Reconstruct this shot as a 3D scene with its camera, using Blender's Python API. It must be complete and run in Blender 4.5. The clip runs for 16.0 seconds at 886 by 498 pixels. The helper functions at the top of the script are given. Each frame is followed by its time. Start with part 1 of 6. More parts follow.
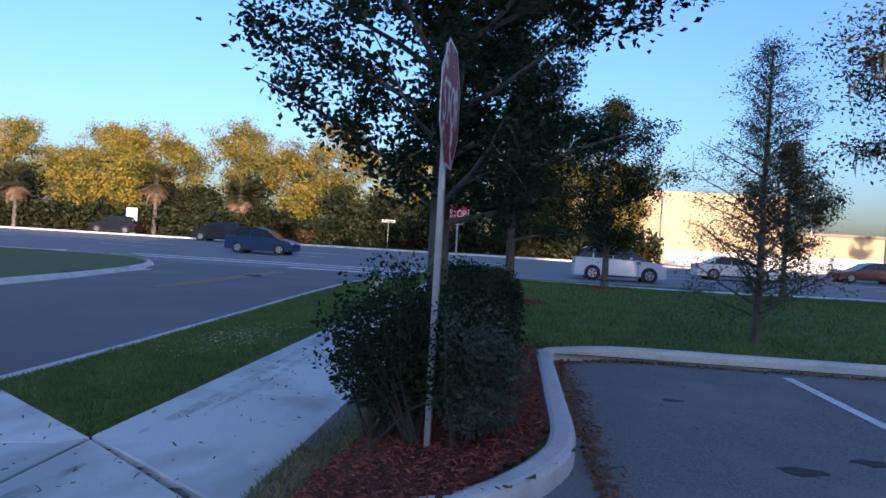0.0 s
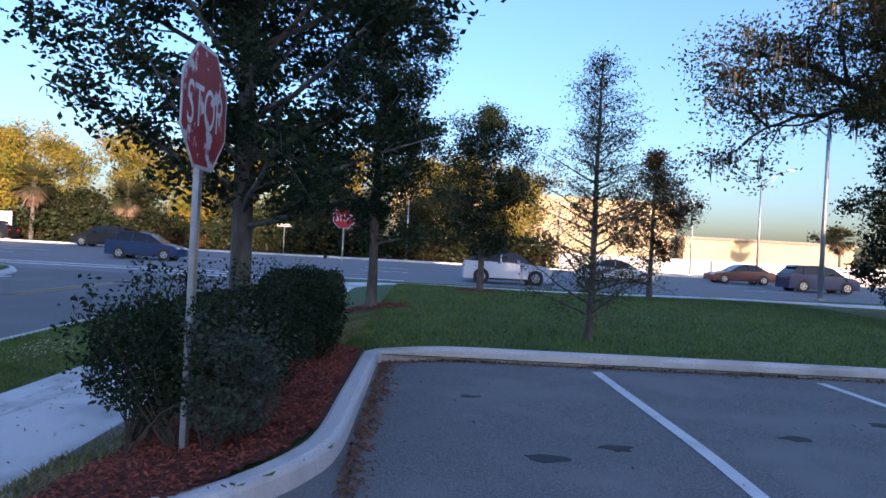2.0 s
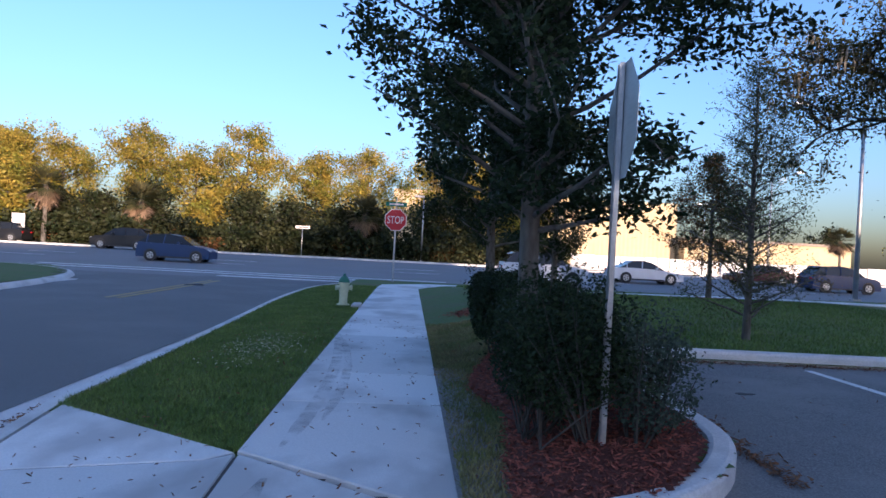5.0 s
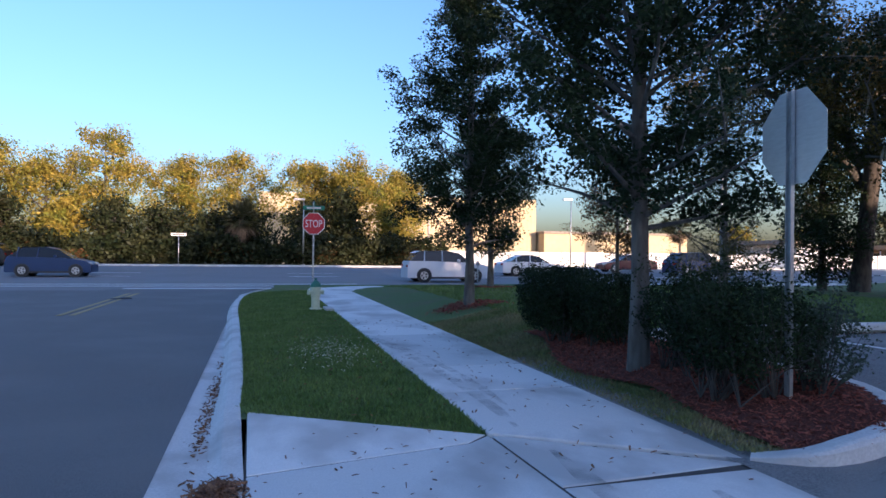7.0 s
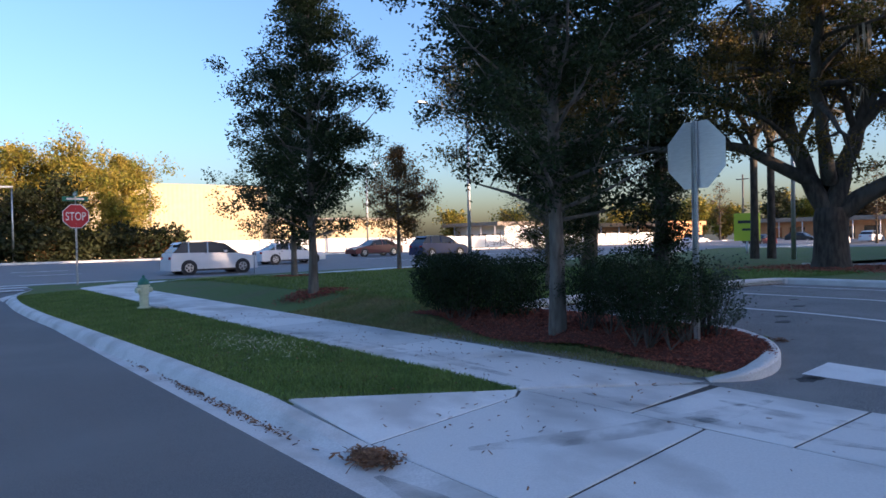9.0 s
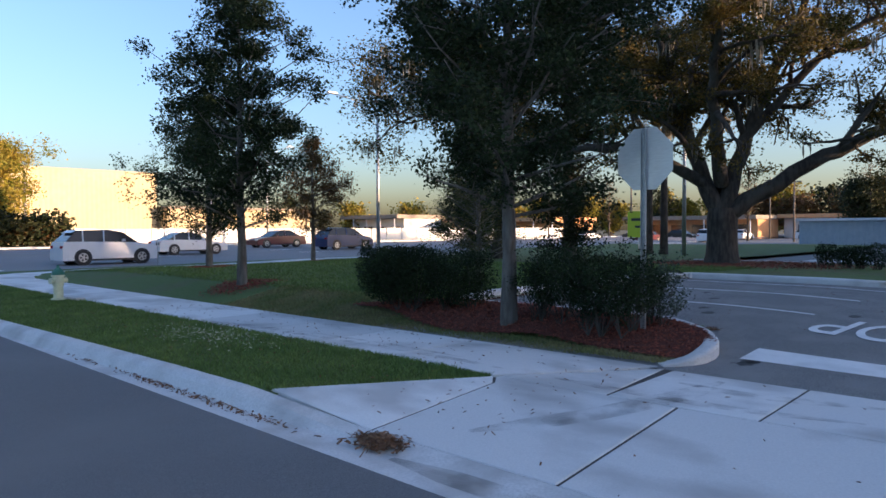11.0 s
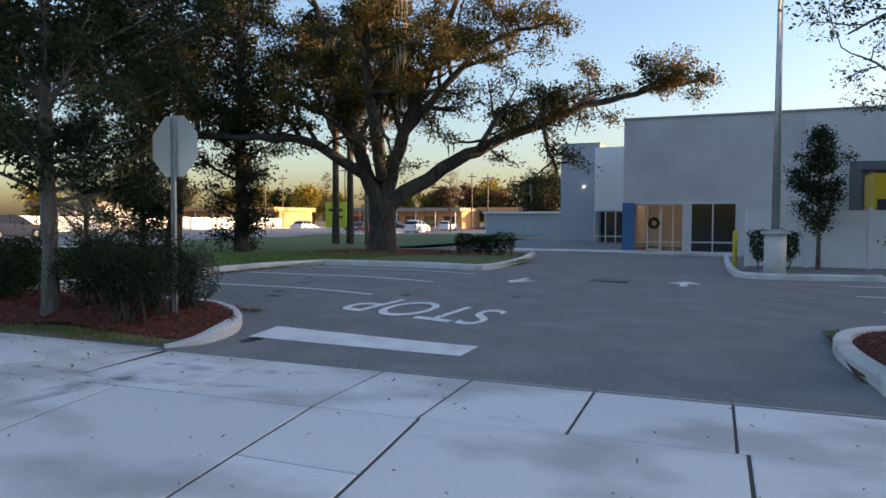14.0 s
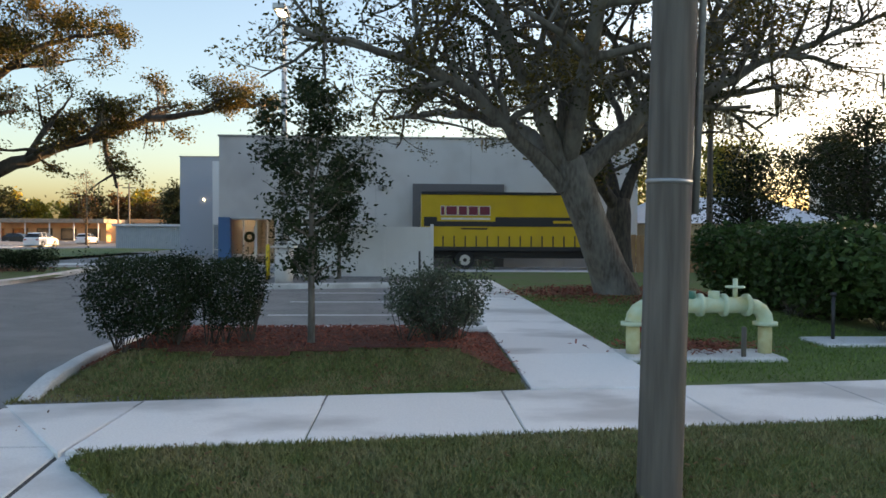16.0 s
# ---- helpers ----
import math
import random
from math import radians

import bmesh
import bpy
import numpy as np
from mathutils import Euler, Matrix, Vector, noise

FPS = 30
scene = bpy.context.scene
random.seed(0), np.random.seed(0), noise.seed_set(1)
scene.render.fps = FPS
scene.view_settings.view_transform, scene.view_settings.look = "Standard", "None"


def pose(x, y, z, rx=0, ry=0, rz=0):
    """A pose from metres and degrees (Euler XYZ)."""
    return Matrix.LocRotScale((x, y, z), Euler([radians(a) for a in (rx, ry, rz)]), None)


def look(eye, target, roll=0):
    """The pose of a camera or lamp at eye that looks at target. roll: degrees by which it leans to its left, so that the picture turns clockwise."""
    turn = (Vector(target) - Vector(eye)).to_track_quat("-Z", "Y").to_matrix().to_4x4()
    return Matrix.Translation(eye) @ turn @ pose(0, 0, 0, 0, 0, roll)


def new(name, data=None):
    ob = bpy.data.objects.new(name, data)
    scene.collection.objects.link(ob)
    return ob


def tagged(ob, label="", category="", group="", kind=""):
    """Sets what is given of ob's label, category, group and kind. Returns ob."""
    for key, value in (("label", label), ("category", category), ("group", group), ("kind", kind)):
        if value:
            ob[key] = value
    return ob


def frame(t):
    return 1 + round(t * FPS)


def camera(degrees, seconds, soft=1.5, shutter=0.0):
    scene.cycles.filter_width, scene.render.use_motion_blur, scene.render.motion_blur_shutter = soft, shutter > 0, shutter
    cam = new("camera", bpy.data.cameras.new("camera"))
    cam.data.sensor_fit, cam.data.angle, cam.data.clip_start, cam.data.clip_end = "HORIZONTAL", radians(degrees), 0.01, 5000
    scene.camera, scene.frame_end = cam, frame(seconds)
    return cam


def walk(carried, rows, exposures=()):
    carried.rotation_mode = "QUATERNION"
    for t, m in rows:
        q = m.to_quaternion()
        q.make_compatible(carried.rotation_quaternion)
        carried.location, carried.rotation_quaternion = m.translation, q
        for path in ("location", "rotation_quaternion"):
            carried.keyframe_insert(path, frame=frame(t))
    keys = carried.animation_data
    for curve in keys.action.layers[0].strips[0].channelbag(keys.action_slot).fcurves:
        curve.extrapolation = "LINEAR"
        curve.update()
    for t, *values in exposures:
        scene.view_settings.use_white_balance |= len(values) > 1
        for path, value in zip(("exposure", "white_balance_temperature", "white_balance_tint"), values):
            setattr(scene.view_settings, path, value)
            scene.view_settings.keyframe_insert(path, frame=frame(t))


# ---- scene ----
cam = camera(64.5, 16.0, soft=1.6)
PATH = [
    (0, (2.946, -4.759, 1.574), (2.742, -2.77, 1.543), 3.3),
    (0.5, (3.736, -4.812, 1.612), (3.678, -2.813, 1.597), 3.0),
    (1, (4.051, -4.858, 1.621), (4.07, -2.858, 1.614), 3.0),
    (1.5, (4.023, -4.833, 1.61), (4.073, -2.834, 1.605), 3.1),
    (2, (3.914, -4.833, 1.61), (3.967, -2.834, 1.606), 3.1),
    (2.5, (3.719, -4.83, 1.6), (3.766, -2.831, 1.596), 3.3),
    (3, (3.381, -4.823, 1.579), (3.421, -2.824, 1.576), 3.4),
    (3.5, (2.906, -4.853, 1.56), (2.941, -2.854, 1.557), 3.3),
    (4, (2.379, -4.863, 1.534), (2.42, -2.863, 1.533), 3.3),
    (4.5, (1.774, -4.93, 1.521), (1.833, -2.931, 1.522), 3.2),
    (5, (1.133, -4.978, 1.489), (1.226, -2.98, 1.491), 3.0),
    (5.2, (0.829, -4.987, 1.466), (0.941, -2.991, 1.471), 3.1),
    (7.5, (-2.514, -5.281, 1.391), (-1.832, -3.401, 1.401), -0.4),
    (8, (-3.335, -5.254, 1.373), (-2.456, -3.458, 1.369), -1.1),
    (8.5, (-4.129, -5.222, 1.448), (-3.064, -3.529, 1.431), -1.3),
    (9, (-4.774, -5.044, 1.498), (-3.559, -3.455, 1.468), -1.2),
    (11.5, (-5.63, -4.689, 1.526), (-4.165, -3.328, 1.475), -0.1),
    (12, (-5.506, -4.832, 1.49), (-4.003, -3.514, 1.443), 0.0),
    (12.5, (-5.307, -5.126, 1.494), (-3.744, -3.88, 1.437), 0.0),
    (13, (-5.043, -5.569, 1.484), (-3.395, -4.437, 1.419), -0.0),
    (13.5, (-4.773, -6.195, 1.48), (-3.026, -5.224, 1.404), 0.0),
    (14, (-4.535, -7.014, 1.469), (-2.689, -6.249, 1.387), 0.2),
    (14.5, (-4.393, -8.014, 1.465), (-2.465, -7.487, 1.38), 0.2),
    (15, (-4.354, -9.13, 1.465), (-2.376, -8.844, 1.384), 0.2),
    (15.5, (-4.57, -10.343, 1.511), (-2.572, -10.278, 1.445), 0.4),
    (16, (-4.927, -11.83, 1.573), (-2.93, -11.926, 1.53), 0.3),
]
# the clip's camera brightens and warms its picture as it turns east: seconds, stops, kelvin, tint
EXPOSURE = [(0.0, 1.42, 5250, 27), (1.0, 1.62, 5400, 28), (3.0, 1.82, 5550, 28), (4.2, 1.62, 5400, 28), (5.2, 1.56, 5400, 27), (7.5, 1.56, 5350, 26), (9.0, 1.64, 5750, 25), (11.5, 1.72, 6200, 24), (13.0, 1.8, 6650, 23), (14.5, 2.02, 7600, 22), (16.0, 2.24, 8500, 20)]
walk(cam, [(t, look(eye, target, roll)) for t, eye, target, roll in PATH],
     exposures=EXPOSURE)

# ---- light: low sun from the south-south-east, clear sky ----
SUN_AZ, SUN_EL = 157.0, 6.0          # compass bearing the light comes from (y is north), height in degrees
world = bpy.data.worlds.new("sky")
scene.world = world
world.use_nodes = True
wn, wl = world.node_tree.nodes, world.node_tree.links
sky = wn.new("ShaderNodeTexSky")
sky.sky_type = "NISHITA"
sky.sun_disc = False
sky.sun_elevation, sky.sun_rotation = radians(SUN_EL), radians(SUN_AZ)
sky.air_density, sky.dust_density, sky.ozone_density = 1.0, 2.3, 2.6
wl.new(sky.outputs[0], wn["Background"].inputs[0])
wn["Background"].inputs[1].default_value = 0.15
sun_data = bpy.data.lights.new("sun", "SUN")
sun_data.energy, sun_data.angle, sun_data.color = 3.6, radians(0.6), (1.0, 0.7, 0.4)
sun = new("sun", sun_data)
sa, se = radians(SUN_AZ), radians(SUN_EL)
sun.matrix_world = look((0, 0, 60), Vector((0, 0, 60)) - Vector((math.sin(sa) * math.cos(se), math.cos(sa) * math.cos(se), math.sin(se))))

# ---- materials ----
def mat(name, a, b=None, rough=0.8, metal=0.0, fine=60.0, broad=1.2, bump=0.0, bump_scale=None, c=None, spec=0.4,
        stretch=(1, 1, 1), rnd=0.0, island=0.0, lo=0.35, hi=0.65, clo=0.45, chi=0.7):
    """A surface of two colours mixed by fine and broad noise, with relief; c: a third colour in broad patches."""
    m = bpy.data.materials.new(name)
    m.use_nodes = True
    n, l = m.node_tree.nodes, m.node_tree.links
    p = n["Principled BSDF"]
    p.inputs["Roughness"].default_value, p.inputs["Metallic"].default_value = rough, metal
    p.inputs["Specular IOR Level"].default_value = spec
    b = b or tuple(v * 0.8 for v in a)
    tc = n.new("ShaderNodeTexCoord")
    mp = n.new("ShaderNodeMapping")
    mp.inputs["Scale"].default_value = stretch
    l.new(tc.outputs["Object"], mp.inputs[0])

    def noise_at(scale, detail=4.0):
        t = n.new("ShaderNodeTexNoise")
        t.inputs["Scale"].default_value, t.inputs["Detail"].default_value = scale, detail
        l.new(mp.outputs[0], t.inputs["Vector"])
        return t.outputs["Fac"]

    def ramp(src, lo, hi):
        r = n.new("ShaderNodeMapRange")
        r.inputs["From Min"].default_value, r.inputs["From Max"].default_value = lo, hi
        l.new(src, r.inputs["Value"])
        return r.outputs[0]

    def mix(f, x, y):
        q = n.new("ShaderNodeMix")
        q.data_type = "RGBA"
        if hasattr(f, "default_value"):
            l.new(f, q.inputs[0])
        else:
            q.inputs[0].default_value = f
        for s, v in ((q.inputs[6], x), (q.inputs[7], y)):
            if isinstance(v, tuple):
                s.default_value = (*v, 1)
            else:
                l.new(v, s)
        return q.outputs[2]

    col = mix(ramp(noise_at(fine), lo, hi), a, b)
    if c:
        col = mix(ramp(noise_at(broad, 6.0), clo, chi), col, c)
    if rnd or island:
        src = n.new("ShaderNodeObjectInfo").outputs["Random"] if rnd else n.new("ShaderNodeNewGeometry").outputs["Random Per Island"]
        h = n.new("ShaderNodeHueSaturation")
        v = n.new("ShaderNodeMapRange")
        k = rnd or island
        v.inputs["To Min"].default_value, v.inputs["To Max"].default_value = 1 - k, 1 + k
        l.new(src, v.inputs["Value"])
        l.new(v.outputs[0], h.inputs["Value"])
        l.new(col, h.inputs["Color"])
        col = h.outputs[0]
    l.new(col, p.inputs["Base Color"])
    if bump:
        bp = n.new("ShaderNodeBump")
        bp.inputs["Strength"].default_value, bp.inputs["Distance"].default_value = bump, 0.02
        l.new(noise_at(bump_scale or fine, 6.0), bp.inputs["Height"])
        l.new(bp.outputs[0], p.inputs["Normal"])
    return m


def leafy(name, a, b, light=0.35, rough=0.55):
    """Leaves: colour varies leaf by leaf, some light shines through."""
    m = mat(name, a, b, rough=rough, fine=0.6, island=0.3, spec=0.15, lo=0.4, hi=0.6)
    n, l = m.node_tree.nodes, m.node_tree.links
    p, out = n["Principled BSDF"], n["Material Output"]
    tr = n.new("ShaderNodeBsdfTranslucent")
    src = p.inputs["Base Color"].links[0].from_socket
    l.new(src, tr.inputs[0])
    mx = n.new("ShaderNodeMixShader")
    mx.inputs[0].default_value = light
    l.new(p.outputs[0], mx.inputs[1])
    l.new(tr.outputs[0], mx.inputs[2])
    l.new(mx.outputs[0], out.inputs[0])
    return m


M = {}
M["asphalt"] = mat("asphalt", (0.12, 0.12, 0.12), (0.2, 0.2, 0.198), 0.9, fine=110, broad=0.45, bump=0.45, c=(0.19, 0.19, 0.187))
M["lot_asphalt"] = mat("lot_asphalt", (0.13, 0.129, 0.127), (0.27, 0.266, 0.258), 0.9, fine=75, broad=1.3, bump=0.5, c=(0.25, 0.245, 0.236))
M["road_asphalt"] = mat("road_asphalt", (0.19, 0.19, 0.195), (0.25, 0.248, 0.25), 0.85, fine=90, broad=0.25, bump=0.2, c=(0.2, 0.2, 0.2))
M["concrete"] = mat("concrete", (0.66, 0.66, 0.645), (0.74, 0.735, 0.715), 0.85, fine=90, broad=0.9, bump=0.12, c=(0.47, 0.465, 0.45), rnd=0.1, stretch=(1, 0.6, 1), clo=0.48, chi=0.62)
M["kerb_concrete"] = mat("kerb_concrete", (0.58, 0.575, 0.56), (0.7, 0.69, 0.67), 0.85, fine=45, broad=1.6, bump=0.2, c=(0.45, 0.44, 0.42))
M["joint"] = mat("joint_dirt", (0.06, 0.055, 0.05), (0.1, 0.09, 0.08), 0.95, fine=60)
M["paint"] = mat("white_paint", (0.84, 0.84, 0.83), (0.74, 0.74, 0.73), 0.7, fine=70, broad=3, bump=0.1, c=(0.64, 0.64, 0.63))
M["yellow_paint"] = mat("yellow_paint", (0.5, 0.36, 0.12), (0.3, 0.25, 0.15), 0.8, fine=30)
M["stain"] = mat("oil_stain", (0.035, 0.034, 0.033), (0.06, 0.058, 0.056), 0.7, fine=40)
M["grass"] = mat("grass_turf", (0.06, 0.11, 0.025), (0.11, 0.16, 0.045), 0.95, fine=40, broad=0.7, bump=0.6, c=(0.11, 0.115, 0.05))
M["blade"] = mat("grass_blade", (0.08, 0.15, 0.028), (0.14, 0.21, 0.05), 0.7, fine=1.5, island=0.4)
M["blade_dry"] = mat("grass_blade_dry", (0.13, 0.16, 0.045), (0.24, 0.21, 0.1), 0.8, fine=1.5, island=0.4)
M["field"] = mat("field_ground", (0.07, 0.085, 0.04), (0.13, 0.115, 0.07), 0.95, fine=3, broad=0.05, c=(0.1, 0.1, 0.06))
M["soil"] = mat("mulch_soil", (0.085, 0.025, 0.017), (0.145, 0.045, 0.029), 0.95, fine=70, broad=3, bump=0.8)
M["mulch"] = mat("mulch_chip", (0.17, 0.04, 0.026), (0.27, 0.083, 0.048), 0.85, fine=30, island=0.6)
M["litter"] = mat("dead_leaf", (0.14, 0.06, 0.03), (0.22, 0.12, 0.06), 0.85, fine=20, island=0.5)
M["clipping"] = mat("dry_clipping", (0.4, 0.42, 0.3), (0.55, 0.55, 0.42), 0.8, fine=20, island=0.3)
M["galv"] = mat("galvanised_steel", (0.42, 0.43, 0.43), (0.52, 0.53, 0.53), 0.45, 0.8, fine=25, broad=3, c=(0.35, 0.36, 0.36))
M["hole"] = mat("dark_hole", (0.02, 0.02, 0.02), (0.03, 0.03, 0.03), 0.9)
M["alu"] = mat("sign_back", (0.55, 0.55, 0.55), (0.62, 0.62, 0.62), 0.4, 0.7, fine=9, stretch=(1, 1, 6), bump=0.05)
M["sign_red"] = mat("sign_red_faded", (0.36, 0.03, 0.035), (0.25, 0.015, 0.02), 0.5, fine=3, broad=7.0, c=(0.74, 0.68, 0.68), clo=0.56, chi=0.62)
M["sign_red_new"] = mat("sign_red", (0.5, 0.02, 0.03), (0.45, 0.02, 0.03), 0.35, fine=5)
M["sign_white"] = mat("sign_white", (0.78, 0.77, 0.75), (0.65, 0.63, 0.6), 0.4, fine=9, broad=4, c=(0.55, 0.5, 0.48))
M["sign_green"] = mat("sign_green", (0.0, 0.16, 0.11), (0.0, 0.13, 0.09), 0.4)
M["bark"] = mat("bark", (0.075, 0.064, 0.053), (0.15, 0.135, 0.115), 0.95, fine=14, broad=2, bump=0.9, stretch=(1, 1, 0.3), c=(0.19, 0.18, 0.155))
M["bark_dark"] = mat("oak_bark", (0.032, 0.026, 0.021), (0.08, 0.066, 0.053), 0.95, fine=9, broad=1.2, bump=1.0, stretch=(1, 1, 0.35), c=(0.1, 0.092, 0.078))
M["leaf"] = leafy("leaf_green", (0.02, 0.034, 0.013), (0.036, 0.054, 0.022), 0.25)
# second tone paints the gold of low sunlight into patches of oak leaves
M["leaf_oak"] = leafy("leaf_oak", (0.035, 0.045, 0.014), (0.15, 0.105, 0.027), 0.42)
M["leaf_olive"] = leafy("leaf_olive", (0.15, 0.16, 0.022), (0.34, 0.25, 0.04), 0.3)
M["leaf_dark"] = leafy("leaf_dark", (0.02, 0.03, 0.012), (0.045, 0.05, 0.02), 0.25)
M["leaf_rust"] = leafy("leaf_rust", (0.1, 0.07, 0.025), (0.17, 0.09, 0.04), 0.4)
M["leaf_feather"] = leafy("leaf_feather", (0.075, 0.09, 0.035), (0.12, 0.11, 0.045), 0.45)
M["leaf_hedge"] = leafy("leaf_hedge", (0.016, 0.029, 0.011), (0.034, 0.052, 0.02), 0.15, 0.6)
M["leaf_grey"] = leafy("leaf_grey_green", (0.06, 0.085, 0.055), (0.1, 0.125, 0.085), 0.25, 0.5)
M["leaf_broad"] = leafy("leaf_broad", (0.03, 0.07, 0.022), (0.06, 0.11, 0.035), 0.2, 0.35)
M["moss"] = mat("hanging_moss", (0.2, 0.17, 0.12), (0.28, 0.24, 0.17), 0.95, fine=5, island=0.3)
M["frond"] = leafy("palm_frond", (0.06, 0.07, 0.03), (0.12, 0.11, 0.05), 0.25)
M["frond_dead"] = mat("dead_frond", (0.2, 0.13, 0.08), (0.28, 0.2, 0.13), 0.9, fine=5, island=0.4)
M["pole"] = mat("utility_pole_wood", (0.1, 0.085, 0.072), (0.17, 0.15, 0.13), 0.9, fine=16, broad=1, bump=0.5, stretch=(1, 1, 0.06), c=(0.13, 0.115, 0.1))
M["hyd"] = mat("hydrant_paint", (0.58, 0.62, 0.42), (0.66, 0.69, 0.5), 0.5, fine=12, broad=5, c=(0.5, 0.52, 0.36))
M["hyd_cap"] = mat("hydrant_green", (0.03, 0.16, 0.11), (0.05, 0.2, 0.14), 0.5, fine=12)
M["valve"] = mat("valve_paint", (0.5, 0.62, 0.45), (0.58, 0.68, 0.5), 0.55, fine=9, broad=5, bump=0.1, c=(0.55, 0.55, 0.3))
M["valve_leg"] = mat("valve_leg_paint", (0.52, 0.5, 0.26), (0.6, 0.6, 0.36), 0.6, fine=9, broad=3, c=(0.45, 0.34, 0.16))
M["red_paint"] = mat("red_paint", (0.35, 0.03, 0.03), (0.3, 0.03, 0.03), 0.5)
M["stucco"] = mat("grey_stucco", (0.6, 0.585, 0.57), (0.66, 0.645, 0.63), 0.9, fine=120, broad=0.4, bump=0.15, c=(0.52, 0.5, 0.485))
M["stucco_white"] = mat("white_stucco", (0.72, 0.72, 0.72), (0.78, 0.78, 0.78), 0.9, fine=120, broad=0.4, bump=0.15)
M["tower"] = mat("blue_grey_stucco", (0.36, 0.4, 0.46), (0.4, 0.44, 0.5), 0.9, fine=100, broad=0.4, bump=0.15)
M["coping"] = mat("coping_metal", (0.3, 0.29, 0.28), (0.36, 0.35, 0.34), 0.5, 0.3)
M["frame_metal"] = mat("window_frame_metal", (0.6, 0.6, 0.59), (0.68, 0.68, 0.67), 0.4, 0.4)
M["blue_panel"] = mat("blue_panel", (0.04, 0.14, 0.3), (0.045, 0.16, 0.33), 0.4)
# near-black tone that stands in for the shade of unlit rooms
M["unlit_room_tone"] = mat("unlit_room_tone", (0.05, 0.05, 0.05), (0.08, 0.08, 0.08), 0.9)
M["portal"] = mat("portal_paint", (0.14, 0.135, 0.14), (0.17, 0.165, 0.17), 0.8, fine=30)
M["steel_wall"] = mat("steel_siding", (0.3, 0.36, 0.39), (0.34, 0.4, 0.43), 0.6, fine=2, broad=0.3)
M["beige"] = mat("beige_siding", (0.5, 0.4, 0.24), (0.55, 0.44, 0.27), 0.8, fine=1, broad=0.1, c=(0.46, 0.37, 0.22))
M["white_wall"] = mat("white_panel", (0.72, 0.71, 0.7), (0.78, 0.77, 0.76), 0.8, fine=3, broad=0.3, c=(0.65, 0.64, 0.62))
M["orange_wall"] = mat("orange_tone", (0.55, 0.28, 0.13), (0.62, 0.34, 0.17), 0.8, fine=1)
M["roof"] = mat("roofing", (0.25, 0.2, 0.16), (0.32, 0.27, 0.22), 0.8, fine=2)
M["roof_metal"] = mat("roof_metal", (0.6, 0.62, 0.64), (0.66, 0.68, 0.7), 0.5, 0.3, fine=2)
M["fence_wood"] = mat("fence_wood", (0.3, 0.16, 0.08), (0.4, 0.23, 0.12), 0.85, fine=6, stretch=(1, 1, 0.2))
M["truck_yellow"] = mat("truck_yellow", (0.62, 0.4, 0.02), (0.68, 0.45, 0.03), 0.35, fine=2, broad=1, c=(0.56, 0.35, 0.03))
M["black"] = mat("black_paint", (0.025, 0.025, 0.027), (0.035, 0.035, 0.036), 0.5)
M["rubber"] = mat("tyre_rubber", (0.02, 0.02, 0.02), (0.035, 0.035, 0.035), 0.85, fine=30)
M["rim"] = mat("wheel_rim", (0.5, 0.5, 0.5), (0.6, 0.6, 0.6), 0.35, 0.8)
M["grey_plastic"] = mat("grey_bumper", (0.2, 0.2, 0.2), (0.25, 0.25, 0.25), 0.5)
M["tail_red"] = mat("tail_lamp", (0.4, 0.02, 0.02), (0.35, 0.02, 0.02), 0.2)
M["maroon"] = mat("maroon_lettering", (0.2, 0.03, 0.05), (0.24, 0.04, 0.06), 0.5)
M["lime"] = mat("lime_sign", (0.55, 0.62, 0.03), (0.5, 0.58, 0.03), 0.5)
M["yellow_bollard"] = mat("bollard_yellow", (0.7, 0.5, 0.03), (0.6, 0.42, 0.03), 0.5)
for nm, col in dict(car_blue=(0.01, 0.035, 0.11), car_white=(0.7, 0.7, 0.71), car_black=(0.012, 0.012, 0.014), car_grey=(0.12, 0.12, 0.13),
                    car_maroon=(0.1, 0.02, 0.025), car_silver=(0.4, 0.4, 0.41)).items():
    M[nm] = mat(nm, col, tuple(v * 0.93 for v in col), 0.3, 0.0, fine=2, spec=0.35)


def glass(name, tint, rough=0.03):
    m = bpy.data.materials.new(name)
    m.use_nodes = True
    p = m.node_tree.nodes["Principled BSDF"]
    p.inputs["Base Color"].default_value = (*tint, 1)
    p.inputs["Roughness"].default_value = rough
    p.inputs["Transmission Weight"].default_value = 1.0
    p.inputs["IOR"].default_value = 1.45
    return m


def worn_film(name, colour, cover, scale, stretch=(1, 1, 1)):
    """A thin dark deposit, broken up so that the surface below shows through."""
    m = bpy.data.materials.new(name)
    m.use_nodes = True
    n, l = m.node_tree.nodes, m.node_tree.links
    p = n["Principled BSDF"]
    p.inputs["Base Color"].default_value = (*colour, 1)
    p.inputs["Roughness"].default_value = 0.85
    tc, mp, t, r = n.new("ShaderNodeTexCoord"), n.new("ShaderNodeMapping"), n.new("ShaderNodeTexNoise"), n.new("ShaderNodeMapRange")
    mp.inputs["Scale"].default_value = stretch
    t.inputs["Scale"].default_value, t.inputs["Detail"].default_value = scale, 8.0
    r.inputs["From Min"].default_value, r.inputs["From Max"].default_value = 0.4, 0.75
    r.inputs["To Min"].default_value, r.inputs["To Max"].default_value = 0.0, cover
    l.new(tc.outputs["Object"], mp.inputs[0])
    l.new(mp.outputs[0], t.inputs["Vector"])
    l.new(t.outputs["Fac"], r.inputs["Value"])
    l.new(r.outputs[0], p.inputs["Alpha"])
    return m


